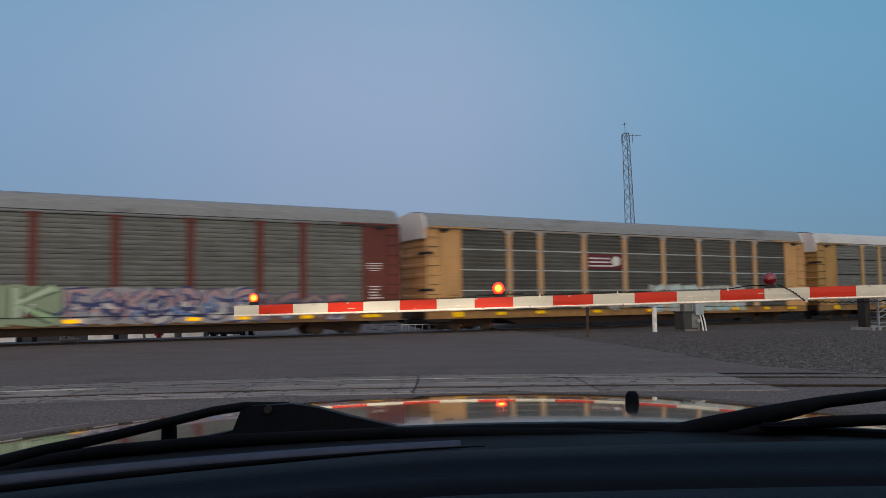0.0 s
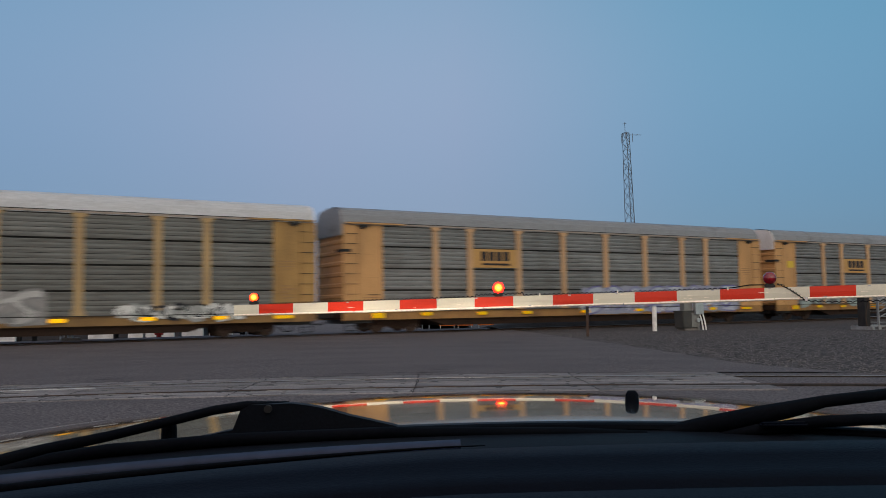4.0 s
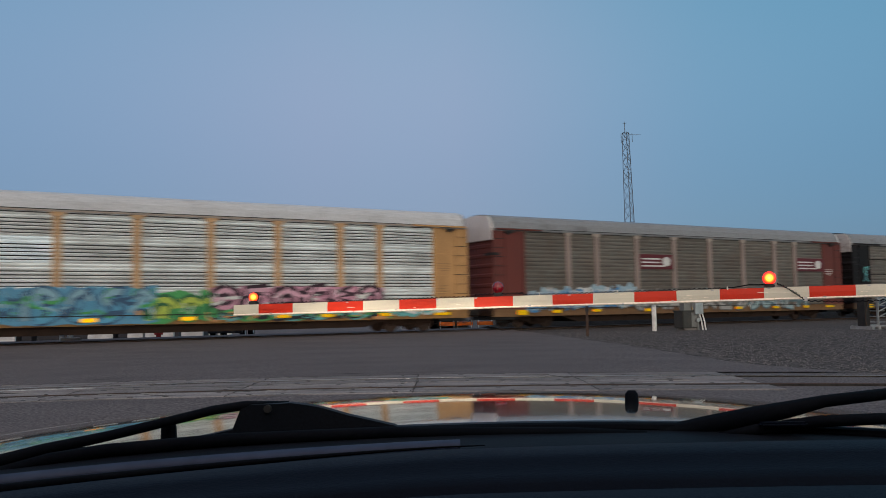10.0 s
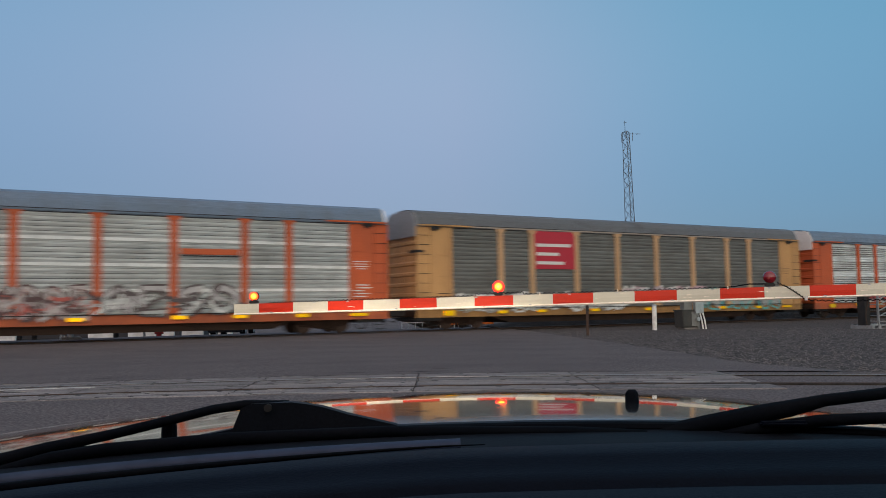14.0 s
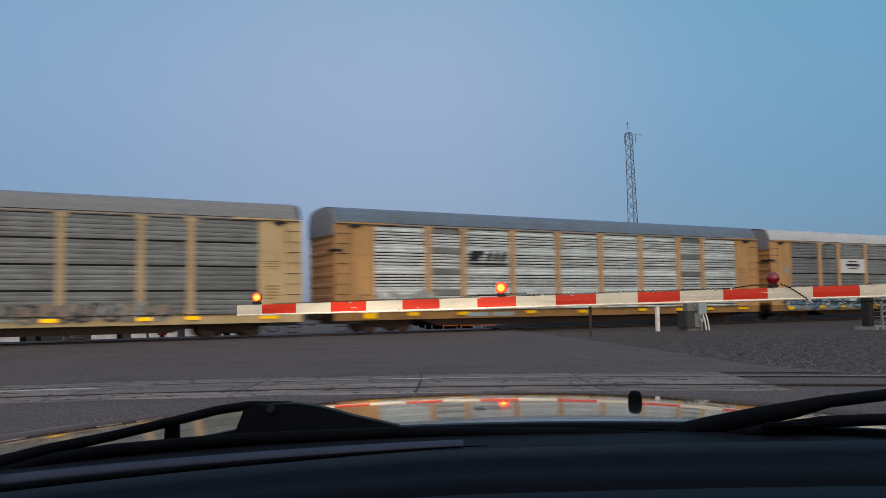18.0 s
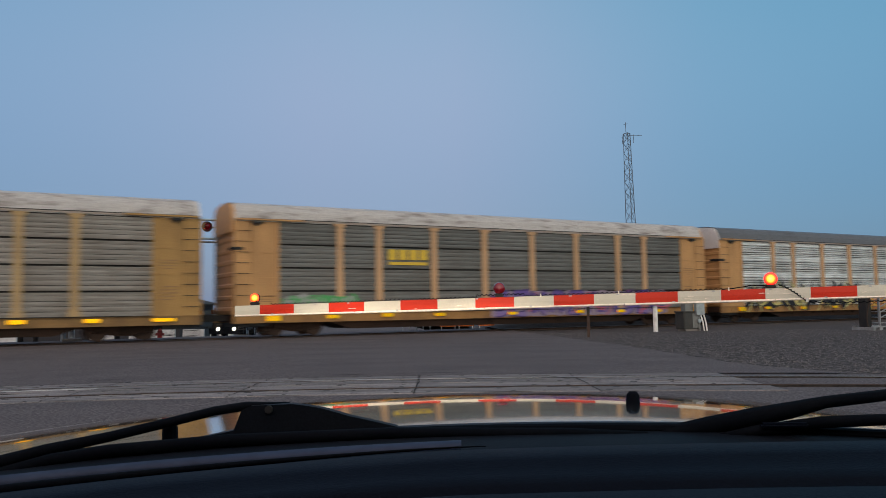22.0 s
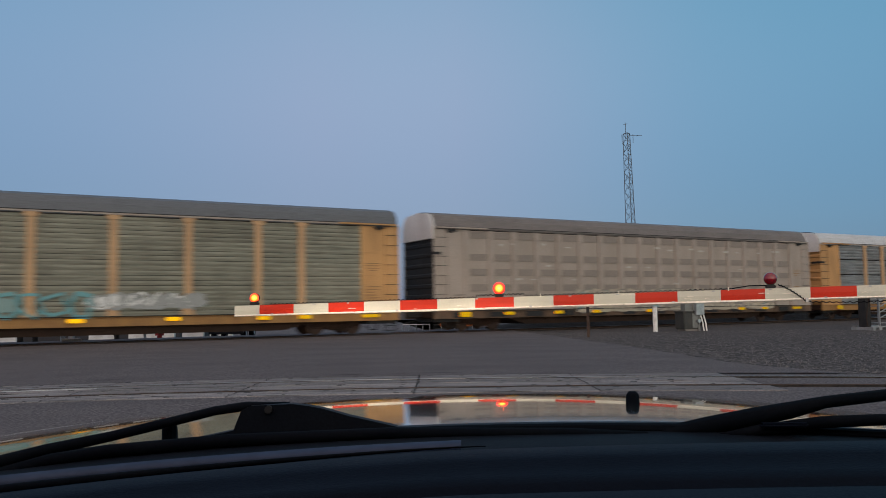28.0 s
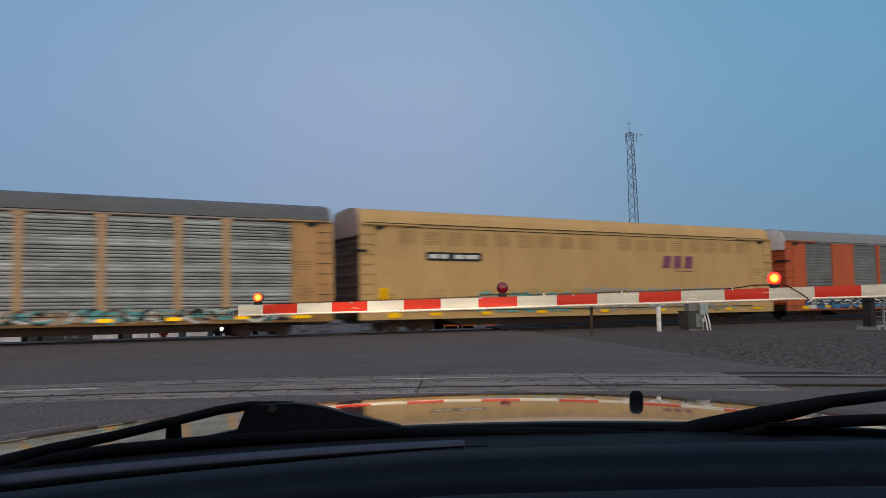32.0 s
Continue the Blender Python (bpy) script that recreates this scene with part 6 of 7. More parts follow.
for x in (0.36, 0.52):
    part("conduit", Shape().tube([(x, -0.5, -0.1), (x - 0.06, -0.48, 0.4), (x - 0.22 + 0.1, -0.42, 0.75)], 0.035, 8), POST_WHITE, cab, "pale plastic conduit")
part("meter", Shape().tube([(0.12, -0.52, 0.46), (0.12, -0.40, 0.46)], 0.09, 12), GALV, cab)

stair = thing("metal_stair", at_ground(18.12, 35.1, 24), "galvanised steel stair frame with railings beside a dark mast", "stair")
DULL = mat("dull_galvanised", (0.3, 0.31, 0.32), 0.55, 0.4, dirt=0.45, size=4)
for y in (-0.5, 0.42):
    part("base_frame", Shape().box(-0.21, 1.5, y, y + 0.08, 0.11, 0.17).box(-0.21, 1.5, y, y + 0.08, -0.05, 0.0), DULL, stair)
for x in (-0.13, 0.26, 0.72, 1.35):
    part("foot", Shape().soft_box(x - 0.09, x + 0.09, -0.54, 0.54, -0.05, 0.13, 0.012), DULL, stair)
for x in (0.28, 0.86, 1.42):
    for y in (-0.5, 0.43):
        part("upright", Shape().box(x - 0.026, x + 0.026, y, y + 0.06, 0.12, 1.8), DULL, stair)
for k in range(6):
    z = 0.5 + 0.24 * k
    part("rail", Shape().tube([(0.28, -0.465, z), (0.86, -0.465, z + 0.2)], 0.026, 6), DULL, stair)
    part("step", Shape().soft_box(0.32, 0.8, -0.42, 0.42, z - 0.22, z - 0.19, 0.006), DULL, stair)
part("mast", Shape().prism([(-0.2, 0.1), (0.11, 0.1), (0.12, 1.75), (-0.19, 1.75)], "y", -0.2, 0.16), BLACK, stair, "black timber mast behind the railings")
part("cable", Shape().tube([(-0.1 + 0.09 * math.sin(k * 0.35), -0.23, 1.7 - 0.09 * k) for k in range(18)], 0.018, 6), RAIL_DARK, stair, "brown cable hanging down the mast")
part("sign", Shape().box(1.05, 1.5, -0.52, -0.5, 1.0, 1.32), ink(0.05, 0.16, 0.10), stair, "small dark green plate")

# ---- radio tower ----
tower = thing("radio_tower", Matrix.Translation((21.1, 90, -0.4)) @ pose(0, 0, 0, 0, -0.9, 0), "tall lattice radio mast of grey steel with whip antennas", "tower")
H_T = 20.9
MAST_STEEL = mat("mast_steel", (0.10, 0.115, 0.135), 0.6, 0.3, dirt=0.3, size=4)


def leg_at(k, z):
    r = 0.43 + (0.78 - 0.43) * (1 - z / H_T)
    a = radians(25 + 120 * k)
    return Vector((r * math.cos(a), r * math.sin(a), z))


for k in range(3):
    part("leg", Shape().tube([leg_at(k, 0), leg_at(k, H_T)], 0.036, 6), MAST_STEEL, tower)
zs = spread(0, H_T, 20)
for k in range(3):
    for a, b in zip(zs, zs[1:]):
        part("brace", Shape().tube([leg_at(k, a), leg_at((k + 1) % 3, b)], 0.02, 4).tube([leg_at((k + 1) % 3, a), leg_at(k, b)], 0.02, 4), MAST_STEEL, tower)
    part("ring", Shape().tube([leg_at(k, H_T), leg_at((k + 1) % 3, H_T)], 0.03, 5), MAST_STEEL, tower)
part("whip", Shape().tube([(-0.1, 0, H_T - 0.5), (-0.1, 0, H_T + 1.25)], 0.03, 6).tube([(-0.35, 0, H_T + 1.0), (0.15, 0, H_T + 1.1)], 0.02, 5), MAST_STEEL, tower, "whip antenna")
part("whip", Shape().tube([(-0.54, 0, H_T - 1.2), (-0.54, 0, H_T - 0.1)], 0.03, 6).tube([(-0.54, 0, H_T - 0.4), (-0.4, 0, H_T - 0.4)], 0.025, 5), MAST_STEEL, tower)
part("yagi", Shape().tube([(0.4, 0, H_T - 0.25), (1.7, 0, H_T - 0.3)], 0.025, 5).tube([(1.2, -0.3, H_T - 0.28), (1.2, 0.3, H_T - 0.28)], 0.02, 5).tube([(0.7, 0, H_T - 1.1), (0.7, 0, H_T - 0.1)], 0.03, 6), MAST_STEEL, tower, "side-mounted antenna")

# ---- beyond the train: the opposite signals ----
FAR_SIDE = 38.86


def beyond(s, off=FAR_SIDE):
    p = ACROSS * off + ALONG * s
    return Matrix.Translation((p.x, p.y, 0)) @ pose(0, 0, 0, 0, 0, TURN)


canti = thing("cantilever_signal", beyond(3.51), "grey cantilever crossing signal with flashing red lamps and crossbuck", "crossing signal")
part("mast", Shape().tube([(0, 0, -0.2), (0, 0, 5.62)], 0.13, 14), GALV, canti)
part("foundation", Shape().soft_box(-0.4, 0.4, -0.4, 0.4, -0.25, 0.12, 0.03), CONCRETE, canti)
for z in (4.55, 5.45):
    part("chord", Shape().tube([(-0.15, 0, z), (6.9, 0, z + 0.12)], 0.055, 8), GALV, canti)
for x in spread(0.55, 6.7, 6):
    part("strut", Shape().tube([(x, 0, 4.55), (x, 0, 5.5)], 0.03, 6), GALV, canti)
part("walkway", Shape().box(0.1, 6.9, -0.3, 0.3, 4.47, 4.51), GALV, canti)
part("ladder", Shape().tube([(-0.42, -0.2, 2.4), (-0.42, -0.2, 5.2), (-0.1, -0.1, 5.4)], 0.025, 6).tube([(-0.30, 0.15, 2.4), (-0.30, 0.15, 5.2)], 0.025, 6), GALV, canti)


def light_pair(x, z, back=0.0):
    for dx, grp in ((-0.37, 1), (0.37, 0)):
        head = part("light_head", Shape().tube([(x + dx, -0.28, z), (x + dx, -0.26, z)], 0.25, 20).tube([(x + dx, -0.26, z), (x + dx, -0.08, z)], [0.17, 0.10], 14), BLACK, canti, "black round signal backing")
        part("hood", Shape().loft([[(x + dx + 0.175 * math.cos(a), y, z + 0.175 * math.sin(a)) for a in spread(-0.3, math.pi + 0.3, 12)] for y in (-0.29, -0.50)]), BLACK, canti)
        flasher(canti, (x + dx, -0.31, z), 0.155, grp, FAR_LAMP)
    part("light_arm", Shape().tube([(x - 0.4, -0.05, z), (x + 0.4, -0.05, z)], 0.04, 8), GALV, canti)


light_pair(0.0, 2.03)
light_pair(6.1, 5.2)
part("bell", Shape().tube([(0.18, -0.15, 2.55), (0.18, -0.28, 2.55)], [0.10, 0.16], 14), BLACK, canti)
part("spot_head", Shape().tube([(0.3, -0.1, 2.7), (0.75, -0.25, 2.6)], [0.09, 0.15], 12), BLACK, canti)


def crossbuck(words, angle, dy):
    m = Matrix.Translation((0.2, -0.2 - dy, 3.72)) @ pose(0, 0, 0, 0, angle, 0)
    blade = part("crossbuck_blade", Shape().soft_box(-0.62, 0.62, -0.01, 0.01, -0.115, 0.115, 0.004), SIGN_WHITE, canti, "white crossbuck blade", at=m)
    for word, x in words:
        cu = bpy.data.curves.new("lettering", "FONT")
        cu.body, cu.size, cu.align_x, cu.align_y, cu.extrude = word, 0.19, "CENTER", "CENTER", 0.002
        ob = new("lettering", cu)
        ob.data.materials.append(SIGN_BLACK)
        ob.parent = blade
        ob.matrix_basis = Matrix.Translation((x, -0.014, 0)) @ pose(0, 0, 0, 90, 0, 0)
        tagged(ob, "black block letters")


crossbuck([("CROSS", -0.34), ("ING", 0.42)], -45, 0.0)
crossbuck([("RAIL", -0.36), ("ROAD", 0.33)], 38, 0.03)

far_gate = thing("crossing_gate", beyond(3.2, FAR_SIDE + 0.35), "lowered far crossing gate with striped arm and lit lamps", "crossing gate")
for i in range(18):
    part("stripe", Shape().box(0.25 + i * 0.41, 0.25 + (i + 1) * 0.41 - 0.002, -0.025, 0.025, -0.085, 0.085), SHEET_RED if i % 2 else SHEET_WHITE, far_gate, at=Matrix.Translation((0, 0, 1.05 + i * 0.008)) @ TILT)
part("mechanism", Shape().soft_box(-0.3, 0.3, -0.25, 0.25, 0.6, 1.5, 0.03), BLACK, far_gate)
part("pedestal", Shape().tube([(0, 0, -0.2), (0, 0, 0.65)], 0.1, 10), GALV, far_gate)
for x in (2.2, 4.6, 6.6):
    flasher(far_gate, (x, -0.03, 1.2 + x * 0.02), 0.06, 0 if x == 4.6 else 1)

pole = thing("leaning_pole", beyond(6.55, FAR_SIDE + 1.2), "thin leaning galvanised pole", "pole")
part("shaft", Shape().tube([(0.25, 0, -0.3), (0.12, 0, 1.3), (-0.28, 0, 5.3)], [0.06, 0.055, 0.04], 8), GALV, pole)

# pale concrete barriers standing well beyond the tracks
for x, w in ((-35.6, 4.0), (-31.4, 1.9), (-24.35, 1.9), (-21.4, 2.15), (-19.7, 0.95), (-17.9, 1.5), (-15.9, 1.6)):
    b = thing("concrete_barrier", Matrix.Translation((x, 58.0, -1.15)), "pale concrete barrier block beyond the tracks", "barrier", "far barriers")
    part("block", Shape().prism([(-0.3, 0), (-0.3, 0.2), (-0.16, 0.5), (-0.12, 1.12), (0.12, 1.12), (0.16, 0.5), (0.3, 0.2), (0.3, 0)], "x", -w / 2, w / 2), PALE, b)
for s0, h in ((1.6, 0.55), (2.2, 0.8), (5.6, 0.6)):
    b = thing("bollard", beyond(s0, FAR_SIDE + 1.7), "dark steel bollard beside the far roadside", "bollard", "far bollards")
    part("shaft", Shape().tube([(0, 0, -0.3), (0, 0, h)], 0.12, 10), BLACK, b)
hyd = thing("fire_hydrant", beyond(7.5, FAR_SIDE + 1.6), "small red hydrant at the far roadside", "hydrant")
part("barrel", Shape().tube([(0, 0, -0.3), (0, 0, 0.3), (0, 0, 0.42)], [0.12, 0.12, 0.05], 12), ink(0.3, 0.03, 0.03), hyd)
part("nozzle", Shape().tube([(-0.2, 0, 0.15), (0.2, 0, 0.15)], 0.06, 8), ink(0.3, 0.03, 0.03), hyd)

# ---- waiting car on the other side ----
jeep = thing("waiting_car", Matrix.Translation((-11.6, 43.6, -0.30)) @ pose(0, 0, 0, 0, 0, 4), "dark off-road car with lit headlights waiting beyond the tracks", "car")
part("body", Shape().soft_box(-0.85, 0.85, 0.05, 3.9, 0.42, 1.12, 0.08).soft_box(-0.78, 0.78, -0.35, 1.3, 0.5, 1.08, 0.07), BLACK, jeep)
part("cabin", Shape().soft_box(-0.76, 0.76, 1.3, 3.8, 1.1, 1.78, 0.1), BLACK, jeep)
part("windscreen", Shape().box(-0.68, 0.68, 1.27, 1.31, 1.16, 1.68), WINDOW_GLASS, jeep)
part("bumper", Shape().soft_box(-0.9, 0.9, -0.62, -0.4, 0.30, 0.62, 0.03), PLASTIC, jeep)
part("grille", Shape().soft_box(-0.28, 0.28, -0.38, -0.34, 0.58, 0.98, 0.02), PLASTIC, jeep)
for x in (-0.41, 0.41):
    part("headlight", Shape().tube([(x, -0.64, 0.57), (x, -0.67, 0.57)], [0.085, 0.075], 16), HEADLIGHT, jeep, "round lit headlight")
for x in (-0.78, 0.78):
    for y in (0.35, 3.0):
        w = part("wheel", Shape().tube([(x - 0.13, y, 0.38), (x + 0.13, y, 0.38)], 0.38, 18), RUBBER, jeep)
        part("rim", Shape().tube([(x - 0.135, y, 0.38), (x + 0.135, y, 0.38)], 0.2, 12), GALV, w)

parked = thing("parked_car", Matrix.Translation((42.3, 95.0, -0.75)) @ pose(0, 0, 0, 0, 0, 20), "small white car parked far beyond the tracks", "car")
part("body", Shape().prism([(-2.1, 0.35), (2.1, 0.35), (2.15, 0.75), (1.5, 0.95), (-1.7, 1.0), (-2.15, 0.8)], "y", -0.8, 0.8), SIGN_WHITE, parked)
part("cabin", Shape().prism([(-1.5, 0.98), (0.9, 0.95), (0.3, 1.42), (-1.0, 1.44)], "y", -0.7, 0.7), SIGN_WHITE, parked)
part("side_window", Shape().prism([(-1.25, 1.02), (0.6, 1.0), (0.2, 1.36), (-0.9, 1.38)], "y", -0.72, -0.7), WINDOW_GLASS, parked)
for x in (-1.35, 1.3):
    part("wheel", Shape().tube([(x, -0.82, 0.32), (x, 0.82, 0.32)], 0.32, 14), RUBBER, parked)

# small things seen under the train on the far side
rail = thing("short_railing", Matrix.Translation((-2.6, 50.0, -0.5)), "low steel pipe railing beyond the tracks", "railing")
for k in range(5):
    part("post", Shape().tube([(k * 0.42, 0, -0.1), (k * 0.42, 0, 0.75)], 0.035, 6), GALV, rail)
for z in (0.35, 0.72):
    part("bar", Shape().tube([(0, 0, z), (1.68, 0, z)], 0.03, 6), GALV, rail)
for k, x in enumerate((0.2, 1.3, 2.6)):
    b = thing("road_barricade", Matrix.Translation((x, 50.5 + 0.3 * k, -0.5)), "orange and white road barricade beyond the tracks", "barricade", "far barricades")
    part("board", Shape().soft_box(-0.5, 0.5, -0.02, 0.02, 0.55, 0.78, 0.008), ORANGE_PLASTIC, b)
    for dx in (-0.42, 0.42):
        part("leg", Shape().box(dx - 0.03, dx + 0.03, -0.25, 0.25, -0.05, 0.04).box(dx - 0.025, dx + 0.025, -0.02, 0.02, 0, 0.9), POST_WHITE, b)

# ---- dark house and tree far to the side ----
house = thing("dark_house", Matrix.Translation((-29.0, 64.0, -0.4)), "low dark-sided house with a gable roof and white window", "house")
part("wall", Shape().prism([(-12, -0.9), (8.2, -0.9), (8.2, 2.25), (0.0, 4.4), (-4.5, 4.6), (-12, 4.65)], "y", 0, 9), DARK_HOUSE, house)
part("roof", Shape().prism([(8.6, 2.15), (8.6, 2.3), (0.0, 4.55), (-4.5, 4.75), (-12.4, 4.8), (-12.4, 4.65), (-4.5, 4.6), (0.0, 4.4)], "y", -0.35, 9.3), SHINGLE, house)
window = part("window", Shape().box(1.65, 2.15, -0.06, 0.05, 2.62, 3.5), TRIM_WHITE, house, "white-framed window")
part("pane", Shape().box(1.71, 2.09, -0.075, -0.06, 2.68, 3.03), WINDOW_GLASS, window)
part("pane", Shape().box(1.71, 2.09, -0.075, -0.06, 3.09, 3.44), WINDOW_GLASS, window)
part("siding", Shape().box(-11.9, 8.1, -0.03, 0.0, 0.2, 0.3).box(-11.9, 8.1, -0.03, 0.0, 1.4, 1.44).box(-11.9, 5.9, -0.03, 0, 2.7, 2.74), DARK_HOUSE, house)

YARD_LIGHT = glow("yard_lamp_light", (0.9, 0.95, 1.0), 2.5)
for x, low, high, wide in ((-27.0, 3.0, 3.75, 0.22), (-26.45, 2.9, 4.0, 0.1)):
    lamp = thing("yard_lamp", Matrix.Translation((x, 76, -0.4)), "yard lamp pole with a small bright head", "street lamp", "yard lamps")
    part("pole", Shape().tube([(0, 0, 0), (0, 0, high)], [0.09, 0.06], 8), GALV, lamp)
    part("head", Shape().soft_box(-wide, wide, -0.15, 0.1, low, high + 0.1, 0.05), YARD_LIGHT, lamp, "white lit lamp head")


def tree(x, y, height, seed):
    g = random.Random(seed)
    t = thing("tree", Matrix.Translation((x, y, -0.4)), "half-bare tree with thin greenish-yellow leaves", "tree")
    trunk = Shape()
    trunk.tube([(0, 0, -0.2), (0.1, 0, height * 0.25), (0.05, 0.1, height * 0.45)], [0.3, 0.22, 0.15], 9)
    part("trunk", trunk, BARK, t)
    limbs, leaves = Shape(), Shape()
    tips = []
    for k in range(16):
        a, zz = g.uniform(0, 6.28), height * g.uniform(0.25, 0.5)
        out, up = g.uniform(1.2, 2.9), height * g.uniform(0.2, 0.5)
        p0 = Vector((0.05, 0.05, zz))
        p1 = p0 + Vector((out * 0.5 * math.cos(a), out * 0.5 * math.sin(a), up * 0.5))
        p2 = p0 + Vector((out * math.cos(a), out * math.sin(a), up))
        limbs.tube([p0, p1, p2], [0.09, 0.055, 0.02], 5)
        for j in range(9):
            q0 = p0.lerp(p2, g.uniform(0.35, 1.0))
            q1 = q0 + Vector((g.uniform(-0.9, 0.9), g.uniform(-0.9, 0.9), g.uniform(0.0, 0.9)))
            limbs.tube([q0, q1], [0.022, 0.008], 4)
            tips += [q0.lerp(q1, f) for f in (0.5, 0.8, 1.0)]
    for q in tips:
        for j in range(11):
            c = q + Vector((g.gauss(0, 0.2), g.gauss(0, 0.2), g.gauss(0, 0.2)))
            u, v = Vector((g.gauss(0, 1), g.gauss(0, 1), g.gauss(0, 1))).normalized() * 0.13, Vector((g.gauss(0, 1), g.gauss(0, 1), g.gauss(0, 1))).normalized() * 0.08
            leaves.face([c - u, c + v, c + u, c - v])
    part("limbs", limbs, BARK, t)
    tagged(part("crown", leaves, LEAF, t, "sparse small leaves"), kind="stuff")


tree(-34.6, 60.0, 9.3, 4)

# loose stones on the gravel and along the road's edge
stones, srng = Shape(), random.Random(21)
for k in range(9000):
    y = 13 + 24 * srng.random() ** 1.3
    x = road_edge(round(y, 0)) + srng.uniform(-0.6, 1) * 0.5 + (srng.random() ** 1.2) * 13
    r = srng.uniform(0.009, 0.024) if srng.random() < 0.93 else srng.uniform(0.024, 0.04)
    z = ground_z(x, y) - 0.02
    a = srng.uniform(0, 6.28)
    top = (x + r * 0.3 * math.cos(a), y, z + r * 1.1)
    ring = [(x + r * math.cos(a + k2 * 1.57) * srng.uniform(0.7, 1.2), y + r * math.sin(a + k2 * 1.57), z + r * 0.2) for k2 in range(4)]
    for p, q in zip(ring, ring[1:] + ring[:1]):
        stones.face([p, q, top])
grit = Shape()
for k in range(2600):
    y = 7.5 + 22 * srng.random() ** 1.4
    x = srng.uniform(-9, 6.5) * (0.6 + y / 30)
    if 11.3 < y < 14.6:
        continue
    r, a, z = srng.uniform(0.003, 0.008), srng.uniform(0, 6.28), ground_z(x, y)
    top = (x, y, z + r * 0.9)
    ring = [(x + r * math.cos(a + q * 2.1), y + r * math.sin(a + q * 2.1), z) for q in range(3)]
    for u, v in zip(ring, ring[1:] + ring[:1]):
        grit.face([u, v, top])
tagged(part("road_grit", grit, CONCRETE, None, "pale grit scattered over the asphalt road"), kind="stuff", category="grit")
tagged(part("gravel_stones", stones, STONE, None, "loose grey stones scattered over the gravel"), kind="stuff", category="gravel")

# ---- the waiting car around the camera: bonnet, wipers, dash ----
own = thing("own_car", Matrix(), "silver car with black wipers and dark dashboard, waiting at the gate", "car")
HX = 0.10


def hood_z(x, y):
    d = x - HX
    z = 1.051 - 0.010 * (y - 0.86) - 0.060 * max(0.0, y - 0.86) ** 2 - (0.080 if d < 0 else 0.115) * d * d
    if y > 1.33:
        z -= 1.2 * (y - 1.33) ** 2
    return z


hood = Shape()
hood.loft([[(x, y, hood_z(x, y)) for x in spread(-0.78, 0.98, 60)] for y in spread(0.86, 1.33, 26) + spread(1.34, 1.95, 16)])
part("bonnet", hood, HOOD, own, "glossy silver bonnet", smooth=True)
part("bump_stop", Shape().tube([(0.246, 1.08, 1.025), (0.246, 1.08, 1.043), (0.246, 1.08, 1.055), (0.246, 1.08, 1.0595)], [0.0075, 0.0093, 0.0085, 0.005], 12), RUBBER, own, "black rubber washer nozzle", smooth=True)


def cowl_top(x):
    d = x - 0.09
    return 1.0555 - 0.1 * d * d


cowl = Shape()
cowl.loft([[(x, y, cowl_top(x) + dz) for x in spread(-0.8, 1.0, 50)] for y, dz in ((0.875, -0.03), (0.86, -0.006), (0.845, -0.001), (0.83, 0.0), (0.79, -0.004), (0.74, -0.012), (0.70, -0.03))])
part("cowl", cowl, PLASTIC, own, "black plastic cowl under the windscreen", smooth=True)
part("cowl_lip", Shape().tube([(x, 0.80, cowl_top(x) - 0.002) for x in spread(-0.8, 1.0, 40)], 0.0055, 8), RUBBER, own)

# wiper on the passenger's side with its cover
wiper = part("wiper_arm", Shape().tube([(-0.50, 0.79, 1.012), (-0.44, 0.795, 1.028), (-0.39, 0.80, 1.0405), (-0.332, 0.81, 1.051), (-0.276, 0.82, 1.063), (-0.231, 0.82, 1.0735), (-0.202, 0.83, 1.0765), (-0.16, 0.84, 1.074)], [0.008, 0.0072, 0.0058, 0.0050, 0.0048, 0.0046, 0.0046, 0.005], 8), RUBBER, own, "black bent wiper arm", smooth=True)
cover = Shape().prism([(-0.285, 1.034), (-0.25, 1.046), (-0.214, 1.053), (-0.206, 1.073), (-0.196, 1.0775), (-0.155, 1.0785), (-0.14, 1.0765), (-0.124, 1.0735), (-0.097, 1.0655), (-0.075, 1.0605), (-0.050, 1.0545), (-0.03, 1.040)], "y", 0.825, 0.838)
part("wiper_cover", cover, PLASTIC, own, "moulded black wiper pivot cover")
part("pivot_nut", Shape().tube([(-0.178, 0.821, 1.0735), (-0.178, 0.828, 1.0735)], 0.004, 10), BLACK, own)
part("wiper_stub", Shape().tube([(-0.281, 0.835, 1.03), (-0.281, 0.835, 1.055), (-0.281, 0.833, 1.063)], [0.0085, 0.0075, 0.006], 10), RUBBER, own)
part("wiper_blade", Shape().tube([(-0.47, 0.79, 1.010), (-0.433, 0.79, 1.0195), (-0.379, 0.79, 1.033), (-0.324, 0.79, 1.0405), (-0.214, 0.79, 1.0485), (-0.054, 0.79, 1.0530), (0.116, 0.79, 1.0505), (0.193, 0.79, 1.0475)], [0.005, 0.006, 0.0062, 0.0062, 0.0062, 0.006, 0.0055, 0.004], 8), RUBBER, own, "long black wiper blade", smooth=True)
# wiper on the driver's side
right = Shape().tube([(0.17, 0.80, 1.043), (0.21, 0.80, 1.0465), (0.254, 0.80, 1.054), (0.30, 0.80, 1.062), (0.337, 0.80, 1.0685), (0.37, 0.80, 1.0755), (0.47, 0.80, 1.0855)], [0.004, 0.0075, 0.0092, 0.0094, 0.0082, 0.006, 0.0055], 8)
part("wiper_arm", right, RUBBER, own, "black wiper arm", smooth=True)
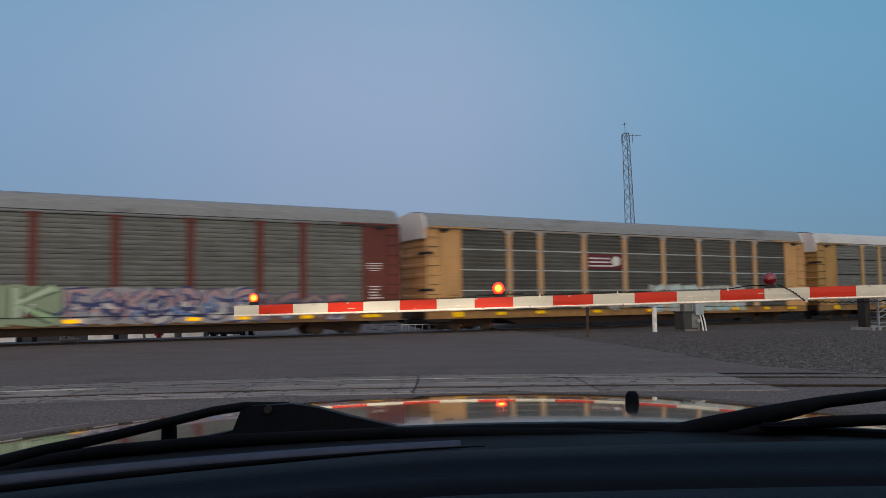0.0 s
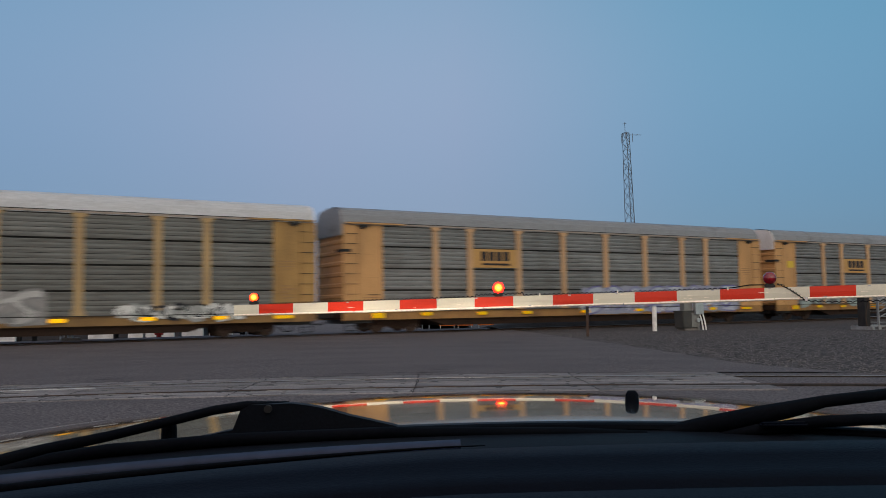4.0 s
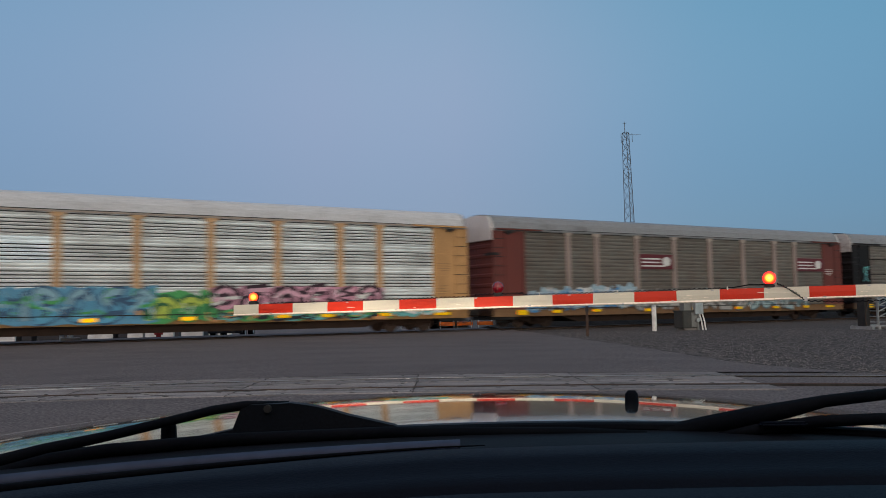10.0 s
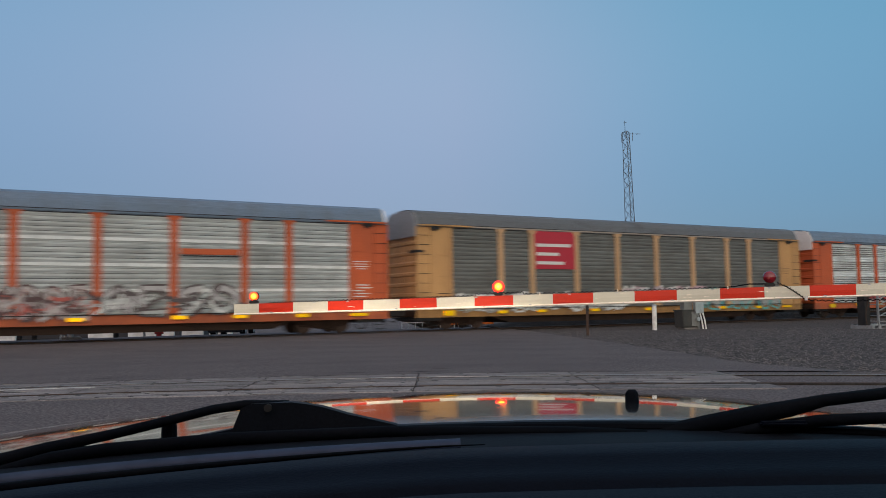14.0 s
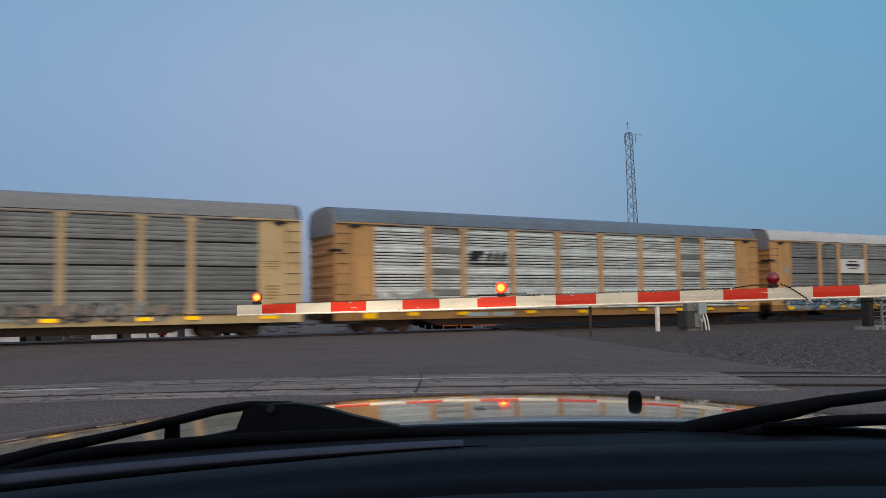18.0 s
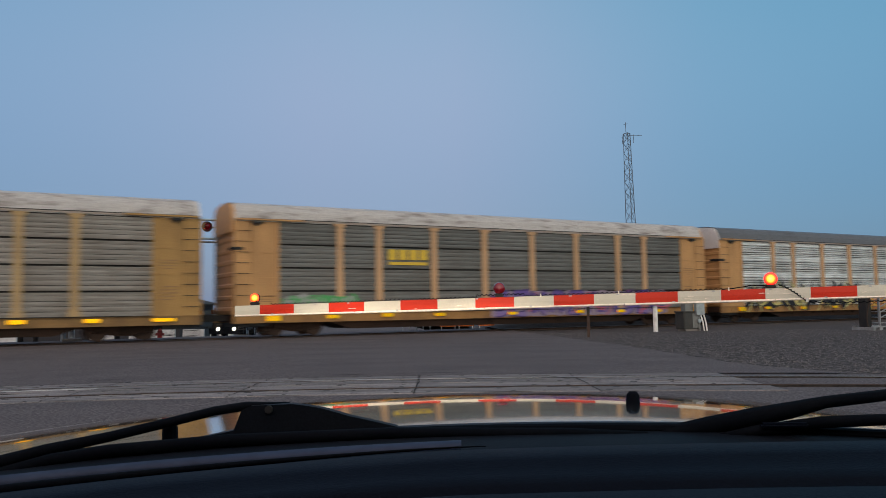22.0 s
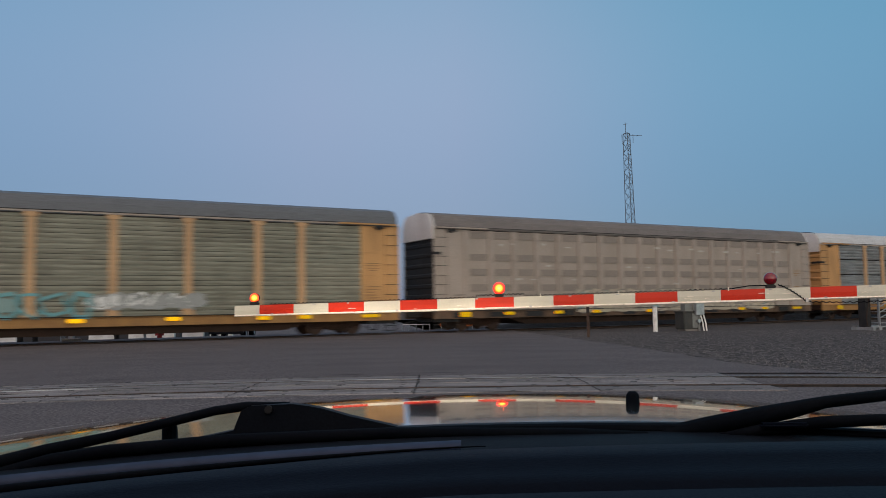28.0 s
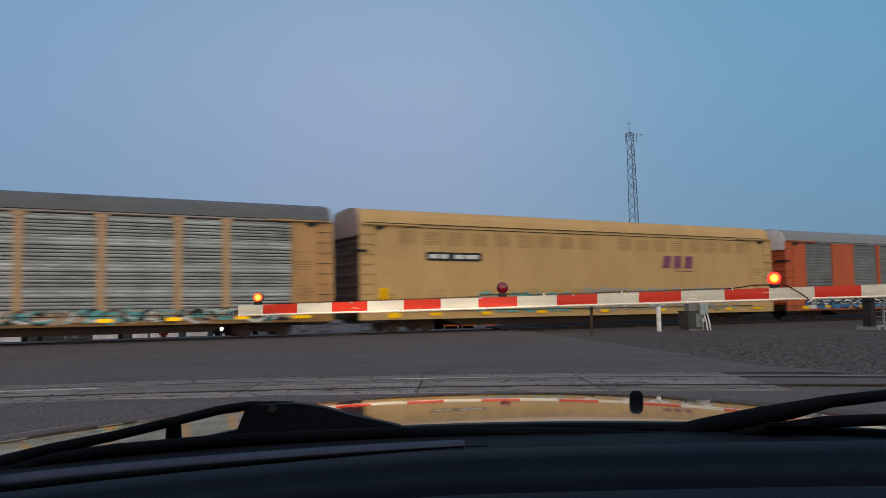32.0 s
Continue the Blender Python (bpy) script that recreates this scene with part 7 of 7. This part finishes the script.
part("wiper_blade", Shape().tube([(0.26, 0.79, 1.045), (0.30, 0.79, 1.0505), (0.36, 0.79, 1.0575), (0.42, 0.79, 1.0592), (0.50, 0.79, 1.058)], [0.003, 0.0058, 0.0058, 0.0056, 0.0055], 8), RUBBER, own, smooth=True)
# small plate put in for the grey highlight on the blade
part("blade_clip", Shape().soft_box(0.30, 0.345, 0.78, 0.79, 1.0535, 1.0585, 0.002), DASH, own, "small plate standing in for a highlight on the wiper blade")


def dash_z(x):
    return 1.0655 - 0.052 * abs(x) - 0.08 * x * x if x < 0 else 1.0655 + 0.02 * x - 0.038 * x * x


def trim_z(x):
    return 1.063 - 0.03 * (0.005 - x) - 0.085 * x * x


strip = Shape()
strip.loft([[(x, y, trim_z(x) + dz * (0.006 + 0.010 * abs(x))) for x in spread(-0.5, 0.012, 40)] for y, dz in ((0.69, -0.6), (0.685, -0.1), (0.68, 0.0), (0.676, -0.4), (0.672, -1.0), (0.69, -1.1))])
part("screen_trim", strip, mat("grey_trim", (0.034, 0.047, 0.085), 0.5, dirt=0.1, spec=0.2, size=10, bump=0.02), own, "thin grey trim strip below the windscreen", smooth=True)
# raised black strip takes the place of the dark groove below the trim
part("trim_gasket", Shape().tube([(x, 0.632, dash_z(x)) for x in spread(-0.5, 0.03, 24)], [0.0042 - 0.0038 * min(1, max(0, (x + 0.35) / 0.38)) for x in spread(-0.5, 0.03, 24)], 8), RUBBER, own, "black strip standing in for the dark groove below the trim", smooth=True)
dash = Shape()
prof = [(0.69, -0.05), (0.66, -0.02), (0.635, -0.004), (0.62, 0.0), (0.60, 0.0008), (0.583, 0.0005), (0.577, -0.0012), (0.570, -0.0045), (0.555, -0.0068), (0.540, -0.0098), (0.536, -0.0155), (0.530, -0.0165), (0.524, -0.0118), (0.515, -0.0098), (0.49, -0.009), (0.45, -0.0095), (0.42, -0.011), (0.38, -0.013), (0.30, -0.02), (0.2, -0.05), (0.1, -0.11)]
dash.loft([[(x, y, dash_z(x) + dz - 0.03 * abs(x) * max(0.0, 0.6 - y)) for x in spread(-0.75, 0.85, 60)] for y, dz in prof])
part("dashboard", dash, DASH, own, "dark blue-black vinyl dashboard top", smooth=True)
# unseen cabin with closed sides, added to keep skylight off the dash
cabin = Shape()
cabin.loft([[(x, y, z) for x in (-0.78, 0.98)] for y, z in ((0.10, 1.42), (-0.3, 1.47), (-1.2, 1.43), (-1.5, 1.1), (-1.5, 0.4), (-1.2, 0.3), (0.5, 0.3), (0.84, 0.6), (0.86, 1.0))])
for x in (-0.78, 0.98):
    cabin.face([(x, 0.10, 1.42), (x, -0.3, 1.47), (x, -1.2, 1.43), (x, -1.5, 1.1), (x, -1.5, 0.4), (x, -1.2, 0.3), (x, 0.5, 0.3), (x, 0.84, 0.6), (x, 0.86, 1.0)])
part("cabin_lining", cabin, DASH, own, "unseen dark cabin lining added to shade the dash")
for x in (-0.70, 0.90):
    part("wing", Shape().loft([[(x + (0.08 if x > 0 else -0.08) * w, y, z) for w, z in ((0, hood_z(x, min(y, 1.95)) - 0.012), (0.9, 0.86), (1.0, 0.6), (0.9, 0.3))] for y in spread(0.87, 2.0, 8)]), HOOD, own, smooth=True)
    for y in (1.45, -1.2):
        tyre = part("wheel", Shape().tube([(x - 0.1, y, 0.315), (x + 0.1, y, 0.315)], 0.335, 24), RUBBER, own, "black tyre")
        part("rim", Shape().tube([(x - 0.105, y, 0.315), (x + 0.105, y, 0.315)], 0.2, 16), GALV, tyre)
nose = Shape()
nose.loft([[(x, y, hood_z(x, 1.95) if z is None else z) for x in spread(-0.78, 0.98, 24)] for y, z in ((1.95, None), (2.04, 0.42), (2.08, 0.36), (2.06, 0.24), (1.9, 0.2))])
part("nose", nose, HOOD, own, "rounded silver front end", smooth=True)
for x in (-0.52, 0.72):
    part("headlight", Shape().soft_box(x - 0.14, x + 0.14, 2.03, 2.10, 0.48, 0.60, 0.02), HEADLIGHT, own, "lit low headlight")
for x, dx in ((-0.77, 0.1), (0.97, -0.1)):
    part("windscreen_pillar", Shape().tube([(x, 0.84, 1.0), (x + dx * 0.5, 0.45, 1.23), (x + dx, 0.08, 1.44)], [0.035, 0.03, 0.03], 8), HOOD, own, smooth=True)
part("roof_edge", Shape().tube([(x, 0.08 + 0.03 * (1 - abs(x - 0.1)), 1.44) for x in spread(-0.67, 0.87, 12)], 0.03, 8), HOOD, own, smooth=True)
shell = Shape()
outline = ((0.06, 1.455), (-0.3, 1.5), (-1.2, 1.46), (-1.53, 1.12), (-1.53, 0.38), (-1.2, 0.27), (0.5, 0.27), (0.86, 0.4), (0.87, 0.98))
shell.loft([[(x, y, z) for x in (-0.80, 1.0)] for y, z in outline[:6]])
for x in (-0.80, 1.0):
    shell.face([(x, y, z) for y, z in outline])
part("body_shell", shell, HOOD, own, "silver outer body")
for x in (-0.81, 1.01):
    part("side_window", Shape().box(x - 0.004, x + 0.004, -1.1, 0.15, 1.08, 1.36), WINDOW_GLASS, own)


def motions():
    run_train()
    run_lamps()


motions()
